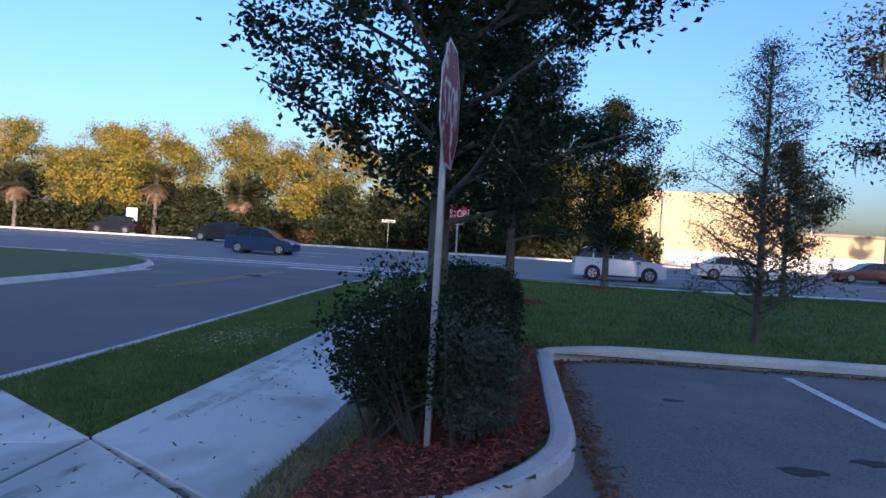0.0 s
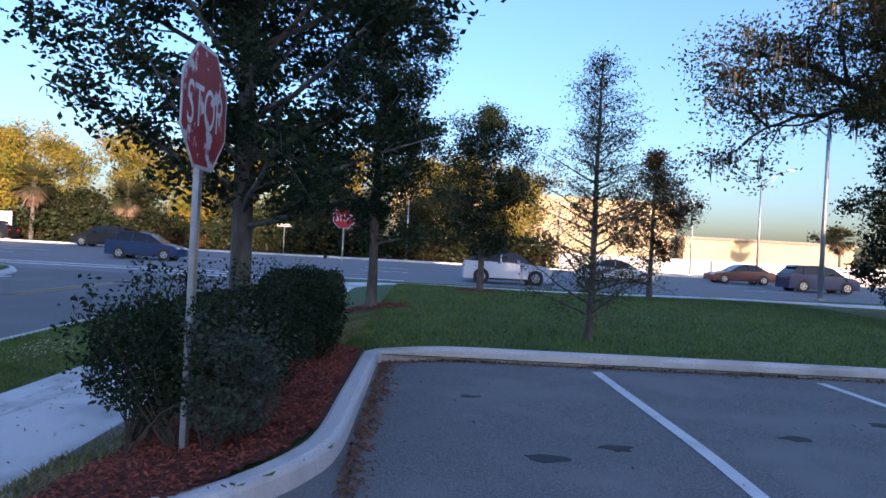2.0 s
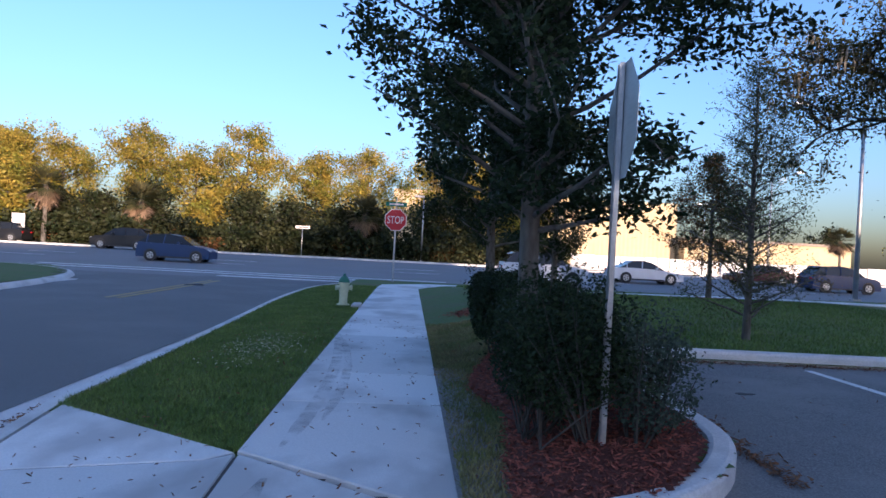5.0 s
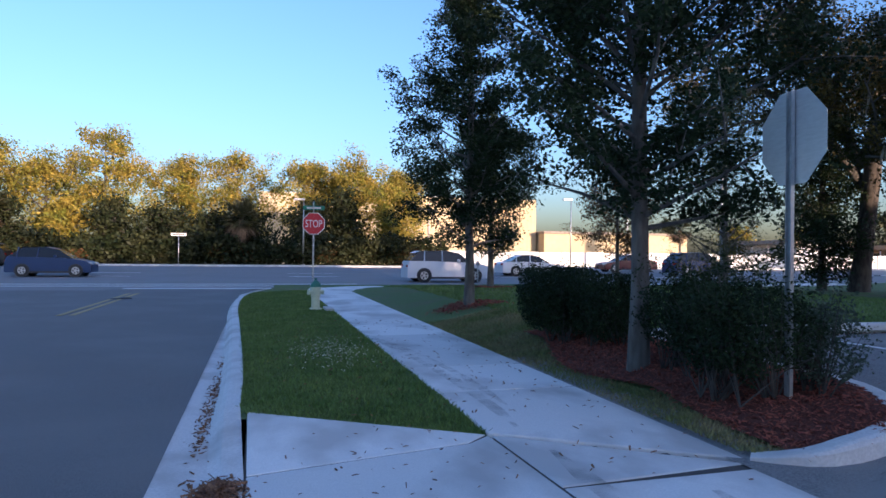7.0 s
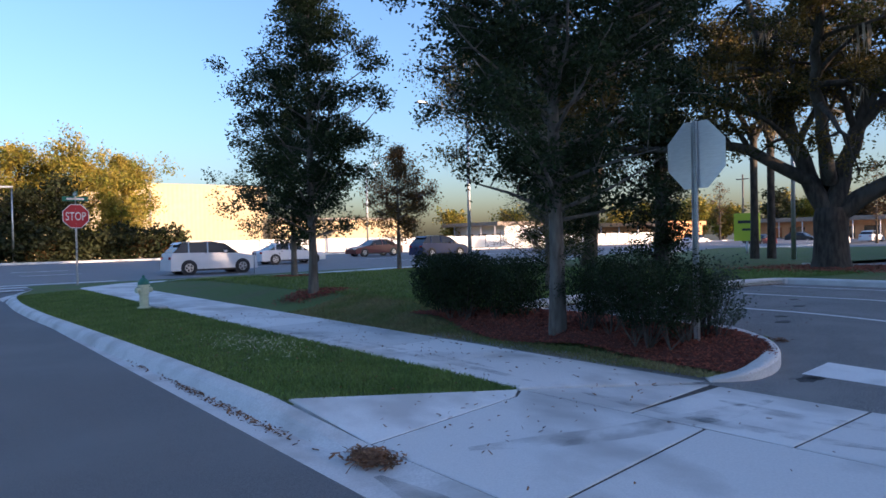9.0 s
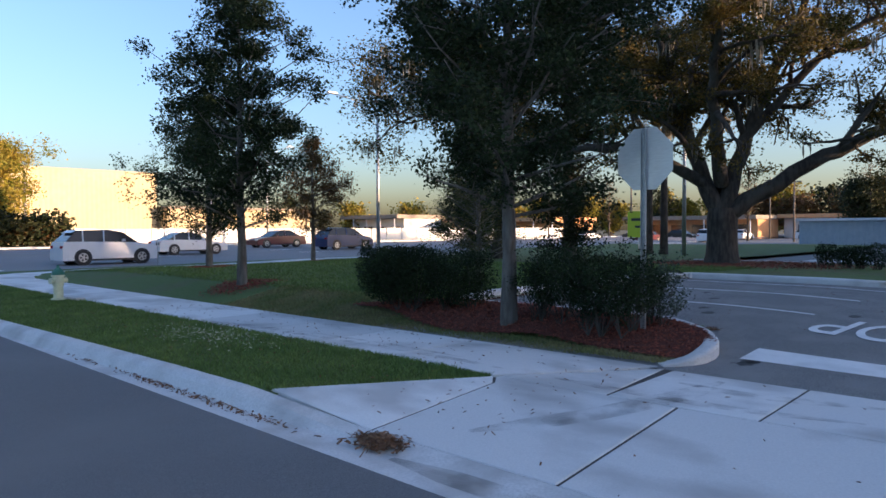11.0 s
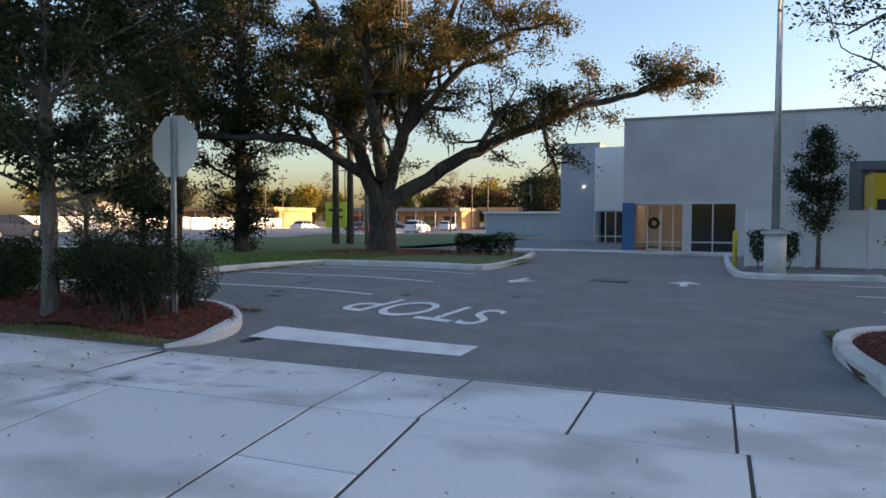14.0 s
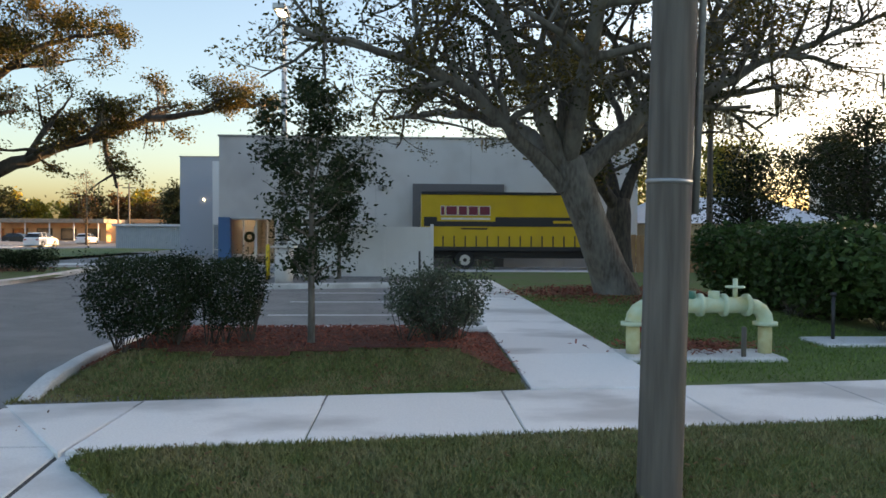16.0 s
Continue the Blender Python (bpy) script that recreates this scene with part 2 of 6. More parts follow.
M["scuff"] = worn_film("tyre_scuff", (0.09, 0.09, 0.09), 0.42, 4.0)
M["damp"] = worn_film("dirt_film", (0.16, 0.15, 0.135), 0.6, 1.6)
M["tar"] = worn_film("tar_patch", (0.03, 0.03, 0.03), 0.9, 6.0)
M["glass"] = glass("window_glass", (0.75, 0.8, 0.8))
M["car_glass"] = mat("tinted_car_glass", (0.012, 0.014, 0.016), (0.015, 0.017, 0.02), 0.1, spec=0.45)
glow = bpy.data.materials.new("lit_bulb")
glow.use_nodes = True
glow.node_tree.nodes["Principled BSDF"].inputs["Emission Color"].default_value = (1, 0.85, 0.6, 1)
glow.node_tree.nodes["Principled BSDF"].inputs["Emission Strength"].default_value = 4.0
M["glow"] = glow


# ---- mesh helpers ----
def link(name, me, material=None, parent=None, label=""):
    if material:
        me.materials.append(material)
    ob = new(name, me)
    if parent:
        ob.parent = parent
    if label:
        ob["label"] = label
    return ob


def part(name, bm, material, parent=None, label="", smooth=False):
    me = bpy.data.meshes.new(name)
    if smooth:
        for f in bm.faces:
            f.smooth = True
    bm.to_mesh(me)
    bm.free()
    return link(name, me, material, parent, label)


def raw(name, verts, faces, material, parent=None, label="", smooth=False):
    me = bpy.data.meshes.new(name)
    me.from_pydata([tuple(v) for v in verts], [], faces)
    if smooth:
        me.polygons.foreach_set("use_smooth", [True] * len(me.polygons))
    me.update()
    return link(name, me, material, parent, label)


def thing(name, x=0, y=0, z=0, label="", category="", group="", kind="", rz=0):
    e = new(name)
    e.matrix_world = pose(x, y, z, 0, 0, rz)
    return tagged(e, label, category, group, kind)


def box(bm, x0, x1, y0, y1, z0, z1, bevel=0.0):
    r = bmesh.ops.create_cube(bm, size=1.0, matrix=Matrix.LocRotScale(((x0 + x1) / 2, (y0 + y1) / 2, (z0 + z1) / 2), None, (abs(x1 - x0), abs(y1 - y0), abs(z1 - z0))))
    if bevel:
        ed = list({e for v in r["verts"] for e in v.link_edges})
        bmesh.ops.bevel(bm, geom=ed, offset=bevel, segments=2, affect="EDGES", profile=0.6)
    return bm


def cyl(bm, p, q, r0, r1=None, n=12, caps=True):
    p, q = Vector(p), Vector(q)
    d = q - p
    m = Matrix.Translation((p + q) / 2) @ d.to_track_quat("Z", "Y").to_matrix().to_4x4()
    bmesh.ops.create_cone(bm, cap_ends=caps, segments=n, radius1=r0, radius2=r0 if r1 is None else r1, depth=d.length, matrix=m)
    return bm


def boxed(name, b, material, parent=None, label="", bevel=0.0):
    return part(name, box(bmesh.new(), *b, bevel=bevel), material, parent, label)


def rod(name, p, q, r0, material, parent=None, label="", r1=None, n=12):
    return part(name, cyl(bmesh.new(), p, q, r0, r1, n), material, parent, label, smooth=True)


class Tubes:
    """Tapered limbs gathered into one mesh."""

    def __init__(self):
        self.v, self.f = [], []

    def add(self, pts, radii, sides=7):
        base = len(self.v)
        pts = [Vector(p) for p in pts]
        for i, p in enumerate(pts):
            d = (pts[min(i + 1, len(pts) - 1)] - pts[max(i - 1, 0)])
            d = d.normalized() if d.length > 1e-6 else Vector((0, 0, 1))
            u = d.cross(Vector((0.31, 0.95, 0.02))).normalized()
            w = d.cross(u)
            for k in range(sides):
                a = 2 * math.pi * k / sides
                self.v.append(p + (u * math.cos(a) + w * math.sin(a)) * radii[i])
        for i in range(len(pts) - 1):
            for k in range(sides):
                a, b = base + i * sides + k, base + i * sides + (k + 1) % sides
                self.f.append((a, b, b + sides, a + sides))
        self.f.append(tuple(base + (len(pts) - 1) * sides + k for k in range(sides)))


def cards(name, centers, size, material, parent=None, aspect=0.55, seed=1, droop=0.0, label="", spread=0.35, upright=0.0):
    """Many small folded leaves (two triangles each) round the given places."""
    rng = np.random.default_rng(seed)
    c = np.asarray(centers, float)
    n = len(c)
    ax = rng.normal(size=(n, 3))
    ax[:, 2] = ax[:, 2] * 0.7 - droop + upright
    ax /= np.linalg.norm(ax, axis=1)[:, None]
    o = np.cross(ax, rng.normal(size=(n, 3)))
    o /= np.linalg.norm(o, axis=1)[:, None] + 1e-9
    nr = np.cross(ax, o)
    s = (size * rng.uniform(1 - spread, 1 + spread, n))[:, None]
    v = np.stack([c - ax * s * 0.5, c + o * s * aspect * 0.5 + nr * s * 0.08, c + ax * s * 0.5, c - o * s * aspect * 0.5 + nr * s * 0.08], 1).reshape(-1, 3)
    me = bpy.data.meshes.new(name)
    me.vertices.add(4 * n)
    me.loops.add(4 * n)
    me.polygons.add(n)
    me.vertices.foreach_set("co", v.ravel())
    me.loops.foreach_set("vertex_index", np.arange(4 * n))
    me.polygons.foreach_set("loop_start", np.arange(n) * 4)
    me.update(calc_edges=True)
    return link(name, me, material, parent, label)


# ---- the lie of the land ----
def ss(a, b, x):
    t = np.clip((np.asarray(x, float) - a) / (b - a), 0, 1)
    return t * t * (3 - 2 * t)


def lot_z(x, y):
    a = 0.02 + 0.22 * ss(-5, 0.5, y)
    return a * ss(1.5, 4.5, x) * (1 - 0.5 * ss(9, 16, x)) + 0.02 * ss(0, 1.6, x) - 0.25 * ss(16, 34, x)


def flare_z(x, y):
    """Driveway apron: down to the gutter, its north wing warped up to the kerb."""
    x, y = np.asarray(x, float), np.asarray(y, float)
    e = 0.035 * np.maximum(0.0, -y)
    out = np.clip((e - x) / (1.84 + e), 0, 1)
    return -0.155 * out + 0.118 * out * np.clip((y + 0.15) / 1.5, 0, 1)


def lawn_z(x, y):
    """Sidewalk level at x = 0, a low bank behind it, level with the road's kerb in the north."""
    x, y = np.asarray(x, float), np.asarray(y, float)
    bank = 0.3 * ss(1.5, 3.4, x) * (1 - ss(17, 25, y)) * (1 - 0.6 * ss(12, 20, x)) + 0.06 * np.sin(np.asarray(x) * 0.4 + 1) * np.sin(np.asarray(y) * 0.35) * ss(3.5, 6, x) * ss(5, 8, y)
    z = bank - 0.06 * ss(0.6, 1.9, -x) + 0.02
    k = (1 - ss(-0.05, 0.8, y + 0.72 * x)) * (x < 0.02)        # down to the driveway flare
    return z * (1 - k) + k * (flare_z(x, y) - 0.002)


def grid(name, x0, x1, y0, y1, zf, material, step=0.5, parent=None, keep=None, drop=0.0):
    nx, ny = max(1, round((x1 - x0) / step)), max(1, round((y1 - y0) / step))
    X, Y = np.meshgrid(np.linspace(x0, x1, nx + 1), np.linspace(y0, y1, ny + 1))
    Z = zf(X, Y) - drop
    v = np.stack([X, Y, Z + 0 * X], -1).reshape(-1, 3).tolist()
    f = []
    for j in range(ny):
        for i in range(nx):
            if keep is None or keep((X[j, i] + X[j, i + 1]) / 2, (Y[j, i] + Y[j + 1, i]) / 2):
                a = j * (nx + 1) + i
                f.append((a, a + 1, a + nx + 2, a + nx + 1))
    return raw(name, v, f, material, parent, smooth=True)


def plate(name, pts, zf, material, parent, top=0.0, thick=0.12, inset=0.0, bevel=0.008, label=""):
    """A slab with the outline pts that follows the land, its edges eased."""
    bm = bmesh.new()
    c = Vector((sum(p[0] for p in pts) / len(pts), sum(p[1] for p in pts) / len(pts)))
    vs = []
    for p in pts:
        q = Vector(p[:2])
        d = (c - q)
        q = q + d.normalized() * inset * 1.3
        vs.append(bm.verts.new((q.x, q.y, float(zf(q.x, q.y)) + top)))
    f = bm.faces.new(vs)
    if f.normal.z < 0:
        f.normal_flip()
    up = list(bm.faces)
    r = bmesh.ops.extrude_face_region(bm, geom=up)
    low = [g for g in r["geom"] if isinstance(g, bmesh.types.BMVert)]
    bmesh.ops.translate(bm, verts=low, vec=(0, 0, -thick))
    bmesh.ops.recalc_face_normals(bm, faces=bm.faces)
    if bevel:
        tops = [e for e in bm.edges if all(v not in low for v in e.verts)]
        bmesh.ops.bevel(bm, geom=tops, offset=bevel, segments=1, affect="EDGES")
    return part(name, bm, material, parent, label)


def smooth_path(pts, step=0.25):
    """Points along a Catmull-Rom curve through pts."""
    P = [Vector(p) for p in pts]
    P = [P[0] * 2 - P[1]] + P + [P[-1] * 2 - P[-2]]
    out = []
    for i in range(1, len(P) - 2):
        n = max(2, round((P[i + 1] - P[i]).length / step))
        for k in range(n):
            t = k / n
            out.append(0.5 * (2 * P[i] + (P[i + 1] - P[i - 1]) * t + (2 * P[i - 1] - 5 * P[i] + 4 * P[i + 1] - P[i + 2]) * t * t + (3 * P[i] - P[i - 1] - 3 * P[i + 1] + P[i + 2]) * t ** 3))
    return out + [P[-2]]


def sweep(name, path, profile, zf, material, parent=None, end_drop=0.0, label=""):
    """A profile (offset to the left of the path, height) carried along a path on the land."""
    n, m = len(path), len(profile)
    v, f = [], []
    for i, p in enumerate(path):
        d = (path[min(i + 1, n - 1)] - path[max(i - 1, 0)]).normalized()
        left = Vector((-d.y, d.x))
        z = float(zf(p.x, p.y))
        k = 1.0
        if end_drop:
            k = min(1.0, 0.12 + min(i, 99) * 0.22)
        for o, h in profile:
            q = p.xy + left * o
            v.append((q.x, q.y, z + (h if h < 0 else h * k)))
    for i in range(n - 1):
        for j in range(m - 1):
            a = i * m + j
            f.append((a, a + m, a + m + 1, a + 1))
    f += [tuple(range(m)), tuple(range((n - 1) * m, n * m))[::-1]]
    return raw(name, v, f, material, parent, label)


def text_mesh(body, size):
    cu = bpy.data.curves.new("lettering", "FONT")
    cu.body, cu.size, cu.align_x, cu.align_y = body, size, "CENTER", "CENTER"
    cu.extrude = 0.001
    ob = new("lettering", cu)
    bpy.context.view_layer.update()
    me = bpy.data.meshes.new_from_object(ob.evaluated_get(bpy.context.evaluated_depsgraph_get()))
    bpy.data.objects.remove(ob)
    return me

# ---- ground, roads, kerbs ----
def road_edge(x):
    return 26.9 + 0.1 * max(0.0, x - 2.5)


ground = grid("ground", -900, 900, -900, 900, lambda X, Y: -0.45 + 0 * X, M["field"], 60)
tagged(ground, "dry flat ground of grass and earth reaching the horizon", "ground", kind="structure")


def street_z(X, Y):
    return -0.17 + 0.07 * ss(0, 3.2, 3.2 - np.abs(np.asarray(X) + 5.9)) * (1 - ss(20, 28, Y))


def road_z(X, Y):
    return -0.16 + 0.34 * ss(30, 54, Y)


street = grid("road_street", -16, -2.45, -70, 30, lambda X, Y: street_z(X, Y), M["asphalt"], 0.6,
              keep=lambda x, y: x > -9.9 or y > 20)
tagged(street, "worn dark grey asphalt side street", "road", kind="structure")
road = grid("road_main", -160, 160, 25.0, 56.5, lambda X, Y: road_z(X, Y) - 0.004, M["road_asphalt"], 1.5,
            keep=lambda x, y: y > road_edge(x) - 0.4 if x > -2 else True)
tagged(road, "pale grey asphalt main road with several lanes", "road", kind="structure")
lot = grid("parking_lot", 1.4, 60, -14.2, 3.7, lambda X, Y: lot_z(X, Y), M["lot_asphalt"], 0.5,
           keep=lambda x, y: (x < 12.4 or y < -0.3 or x > 17.5) and (y > -13.1 or x > 15))
tagged(lot, "dark asphalt parking lot with painted lines", "parking lot", kind="structure")
lane = grid("access_lane", 24, 60, 3.6, 9.3, lambda X, Y: lot_z(X, Y) - 0.004, M["lot_asphalt"], 1.2)
tagged(lane, "dark asphalt lane between the oak island and the shops", "road", kind="structure")
yard = grid("service_yard", 17, 60, -40, -14.0, lambda X, Y: lot_z(X, Y) - 0.01, M["kerb_concrete"], 2.0,
            keep=lambda x, y: x > 23)
tagged(yard, "pale concrete service yard", "yard", kind="structure")
plaza = grid("far_plaza", 60, 190, -14, 60, lambda X, Y: -0.28 + 0 * X, M["road_asphalt"], 10)
tagged(plaza, "wide asphalt shopping plaza lot far off", "parking lot", kind="structure")


def kerb_x(y):
    """Street edge of the gutter beside the verge."""
    return float(np.interp(y, [1.6, 4, 9, 14, 18, 21.2, 24.1], [-2.5, -2.53, -2.7, -2.88, -2.85, -2.55, -1.65]))


def in_lawn(x, y):
    if y > road_edge(x) - 0.8:
        return False
    if x < 0.05:
        return x > kerb_x(y) + 0.5 and y > -0.72 * min(x, 0.0) - 0.1
    if x < 3.4:
        return y > (float(np.interp(x, [1.5, 1.78, 2.15, 2.62, 3.02, 3.3, 3.42], [-1.08, -1.28, -1.34, -1.2, -0.9, -0.45, 0.0])) if x > 1.45 else 0.0)
    if x < 12.5:
        return y > 3.55
    return y > -1.0 and (y > 9 or x < 17.9 or (y > 0.18 * (x - 17.9) - 0.2 and x < 24.5))


def lawn_all(X, Y):
    e = 0.75 * ss(12, 14, X) * (1 - ss(6, 14, Y))
    return lawn_z(X, Y) * (1 - e) + (lot_z(X, Y) + 0.13) * e


lawn = grid("lawn", -2.33, 60, -1.4, 33, lawn_all, M["grass"], 0.13, keep=in_lawn, drop=0.02)
tagged(lawn, "green mown lawn with a low bank", "lawn", kind="structure")


def south_z(X, Y):
    X, Y = np.asarray(X, float), np.asarray(Y, float)
    z = 0.03 - 0.1 * ss(0.0, 1.8, -X) + 0.05 * ss(1.8, 4, X)
    # the hedge island is mounded
    z = z + 0.27 * ss(1.75, 2.8, X) * (1 - ss(4.0, 5.6, X)) * ss(8.2, 8.9, -Y) * (1 - ss(12.3, 13.0, -Y))
    k = (1 - ss(-0.05, 0.8, -9.4 + 0.93 * np.minimum(X, 0) - Y)) * (X < 0.1)
    return z * (1 - k) + k * (-0.155 * np.clip(-X / 1.84, 0, 1) - 0.002)


def sw_out(y):
    return 1.5 + 0.1 * max(0.0, -8.15 - y)


def sw_in(y):
    return 0.12 + 0.11 * max(0.0, -9.36 - y)


verge = grid("south_lawn", -1.9, 23, -60, -8.1, south_z, M["grass"], 0.16,
             keep=lambda x, y: (y < -9.48 + 0.9 * min(x, 0.0) or x > 1.75) and not (x > 5.7 and y > -13.2), drop=0.02)
tagged(verge, "shaded lawn beside the southern sidewalk", "lawn", kind="structure")
far_verge = grid("far_verge", -160, 160, 56.3, 64, lambda X, Y: 0.16 + 0.1 * ss(56, 58, Y), M["field"], 2.0)
tagged(far_verge, "dry grass verge beyond the main road", "verge", kind="structure")
west_lawn = grid("west_lawn", -40, -8.2, -60, 27.2, lambda X, Y: -0.04 + 0 * X, M["grass"], 0.5,
                 keep=lambda x, y: x < -9.3 - 0.045 * max(0, y) - 4.4 * max(0.0, (y - 14) / 13) ** 2.2 and y < 26.2)
tagged(west_lawn, "mown grass on the opposite street corner", "lawn", kind="structure")

KERB = [(0.0, -0.12), (0.0, 0.11), (0.015, 0.14), (0.045, 0.152), (0.14, 0.152), (0.17, 0.14), (0.18, 0.11), (0.18, -0.12)]
GUTTER = [(0.0, -0.17), (-0.29, -0.195), (-0.33, -0.185), (-0.40, -0.085), (-0.45, -0.048), (-0.52, -0.034), (-0.59, -0.034), (-0.6, -0.3)]
PAN = [(0.0, -0.17), (-0.42, -0.192), (-0.5, -0.18), (-0.66, -0.155), (-0.67, -0.3)]


def bay_kerb_z(x, y):
    return float(lot_z(max(x, 1.8), y)) + 0.0


bay = [(1.5, -1.14), (1.78, -1.36), (2.15, -1.42), (2.62, -1.28), (3.02, -0.98), (3.3, -0.55), (3.42, -0.05), (3.43, 1.2), (3.43, 2.6), (3.43, 3.35),
       (3.47, 3.52), (3.65, 3.6), (5.5, 3.6), (8.5, 3.6), (11.8, 3.58), (12.25, 3.5), (12.4, 3.2), (12.4, 1.0), (12.4, -0.4), (12.6, -0.9), (13.1, -1.05),
       (15.0, -0.95), (17.0, -0.75), (19.0, -0.45), (21.5, 0.1), (23.8, 0.6), (24.5, 1.2), (24.7, 3.0), (24.8, 9.0)]
bay_kerb = sweep("kerb_bay", smooth_path(bay, 0.16), KERB, bay_kerb_z, M["kerb_concrete"], end_drop=1.0)
tagged(bay_kerb, "pale raised concrete kerb round the planting bed and parking bays", "kerb", kind="structure")
isl = [(1.6, -8.27), (1.95, -8.2), (2.5, -8.17), (3.2, -8.07), (3.9, -8.03), (4.6, -8.1), (5.2, -8.36), (5.55, -8.8), (5.66, -9.4), (5.7, -10.5), (5.72, -13.0)]
# the kerb stands behind its path, so this one runs from the far end
isl_kerb = sweep("kerb_island", smooth_path(isl, 0.16), [(-o, h) for o, h in KERB], lambda x, y: float(lot_z(max(x, 1.8), y)), M["kerb_concrete"], end_drop=1.0)
tagged(isl_kerb, "rounded concrete kerb of the hedge island", "kerb", kind="structure")
east = [(30, -6.6), (20.5, -6.75), (16.0, -6.95), (14.9, -7.1), (14.5, -7.5), (14.45, -8.2), (14.9, -10.5), (15.2, -12.6), (15.3, -13.1)]
east_kerb = sweep("kerb_east", smooth_path(east, 0.3), KERB, lambda x, y: float(lot_z(x, y)), M["kerb_concrete"])
tagged(east_kerb, "concrete kerb of the planted island by the building", "kerb", kind="structure")
edge = [(-2.5, 1.6), (-2.53, 4), (-2.7, 9), (-2.88, 14), (-2.85, 18), (-2.55, 21.2), (-1.65, 24.1), (0.2, 26.1), (2.5, 26.85), (8, 27.4), (20, 28.6), (45, 31.1), (90, 35.6)]
street_kerb = sweep("kerb_street", smooth_path(edge, 0.3), GUTTER, lambda x, y: 0.0, M["kerb_concrete"])
tagged(street_kerb, "weathered sloping concrete kerb and gutter", "kerb", kind="structure")
# the kerb sinks into the driveway over its last metre and a half
tv, tf = [], []
for i in range(7):
    k, y = i / 6, 1.6 - 1.8 * i / 6
    for (o, h), (o2, h2) in zip(GUTTER, [PAN[0], PAN[1], PAN[1], PAN[2], PAN[2], PAN[3], PAN[3], PAN[4]]):
        tv.append((-2.5 - (o + (o2 - o) * k) * -1 * -1, y, h + (h2 - h) * k))
for i in range(6):
    for j in range(7):
        a = i * 8 + j
        tf.append((a, a + 1, a + 9, a + 8))
kt = raw("kerb_transition", tv, tf, M["kerb_concrete"])
tagged(kt, "concrete kerb sloping down to the driveway", "kerb", kind="structure")
pan = sweep("kerb_driveway_gutter", smooth_path([(-2.5, -11.3), (-2.5, -6), (-2.5, -0.2)], 0.5), PAN, lambda x, y: 0.0, M["kerb_concrete"])
tagged(pan, "stained concrete gutter across the driveway", "kerb", kind="structure")
south_kerb = sweep("kerb_street_south", smooth_path([(-2.5, -60), (-2.5, -30), (-2.5, -11.3)], 1.0), GUTTER, lambda x, y: 0.0, M["kerb_concrete"])
tagged(south_kerb, "sloping concrete kerb and gutter of the side street", "kerb", kind="structure")
tagged(grid("gutter_bed", -4.0, 3.0, 15.0, 26.0, lambda X, Y: -0.19 + 0 * X, M["asphalt"], 1.0), "asphalt under the corner kerb", "road", kind="structure")
opp = [(-8.9, -60), (-8.9, -10), (-8.95, 8), (-9.15, 13), (-9.6, 17), (-10.6, 21), (-12.2, 24), (-14.6, 25.9), (-18, 26.7), (-30, 27.2), (-120, 27.6)]
opp_kerb = sweep("kerb_opposite", smooth_path(opp, 0.5), [(-o, h) for o, h in GUTTER], lambda x, y: 0.0, M["kerb_concrete"])
tagged(opp_kerb, "curved concrete kerb of the opposite corner", "kerb", kind="structure")
far_kerb = sweep("kerb_far", [Vector((x, 56.4)) for x in range(-160, 161, 4)], [(0, -0.1), (0, 0.12), (0.03, 0.15), (0.2, 0.15), (0.2, -0.1)], lambda x, y: 0.18, M["kerb_concrete"])
tagged(far_kerb, "long concrete kerb on the far side of the road", "kerb", kind="structure")

# ---- painted marks ----
def mark(name, pts, zf, label, category="road marking", material="paint"):
    ob = plate(name, pts, zf, M[material], None, top=0.006, thick=0.004, bevel=0)
    return tagged(ob, label, category, kind="structure")


for x in (5.98, 8.62, 11.2):
    tagged(grid("bay_line", x - 0.055, x + 0.055, -1.35, 3.25, lambda X, Y: lot_z(X, Y) + 0.006, M["paint"], 0.11), "worn white painted parking bay line", "road marking", kind="structure")
for x in (8.25, 10.8, 13.2):
    tagged(grid("bay_line", x - 0.055, x + 0.055, -12.7, -9.2, lambda X, Y: lot_z(X, Y) + 0.006, M["paint"], 0.11), "white painted parking bay line", "road marking", kind="structure")
tagged(grid("stop_line", 2.36, 2.94, -4.36, -1.62, lambda X, Y: lot_z(X, Y) + 0.006, M["paint"], 0.14), "broad white painted stop line at the exit", "road marking", kind="structure")
me = text_mesh("STOP", 1.0)
xs = np.array([v.co[:] for v in me.vertices])
lo, hi = xs.min(0), xs.max(0)
for v in me.vertices:
    u, w = (v.co.x - lo[0]) / (hi[0] - lo[0]), (v.co.y - lo[1]) / (hi[1] - lo[1])
    X, Y = 5.8 - 1.6 * w, -3.85 + 2.15 * u
    v.co = (X, Y, float(lot_z(X, Y)) + 0.01 + v.co.z)
stop_word = link("painted_word", me, M["paint"])
tagged(stop_word, "white painted word STOP on the asphalt", "road marking", kind="structure")


def arrow(x, y, rz):
    c, s = math.cos(radians(rz)), math.sin(radians(rz))
    out = [(0, 0.06), (0.5, 0.06), (0.5, 0.3), (1.0, 0), (0.5, -0.3), (0.5, -0.06), (0, -0.06)]
    bm = bmesh.new()
    vs = [bm.verts.new((x + (a - 0.5) * 1.3 * c - b * 1.3 * s, y + (a - 0.5) * 1.3 * s + b * 1.3 * c, float(lot_z(x, y)) + 0.012)) for a, b in out]
    bm.faces.new(vs)
    tagged(part("painted_arrow", bm, M["paint"]), "white painted direction arrow on the lot", "road marking", kind="structure")


arrow(10.6, -2.6, 180)
arrow(12.2, -6.0, 0)


def on_road(x, y):
    return max(float(road_z(x, y)), float(street_z(x, y)))


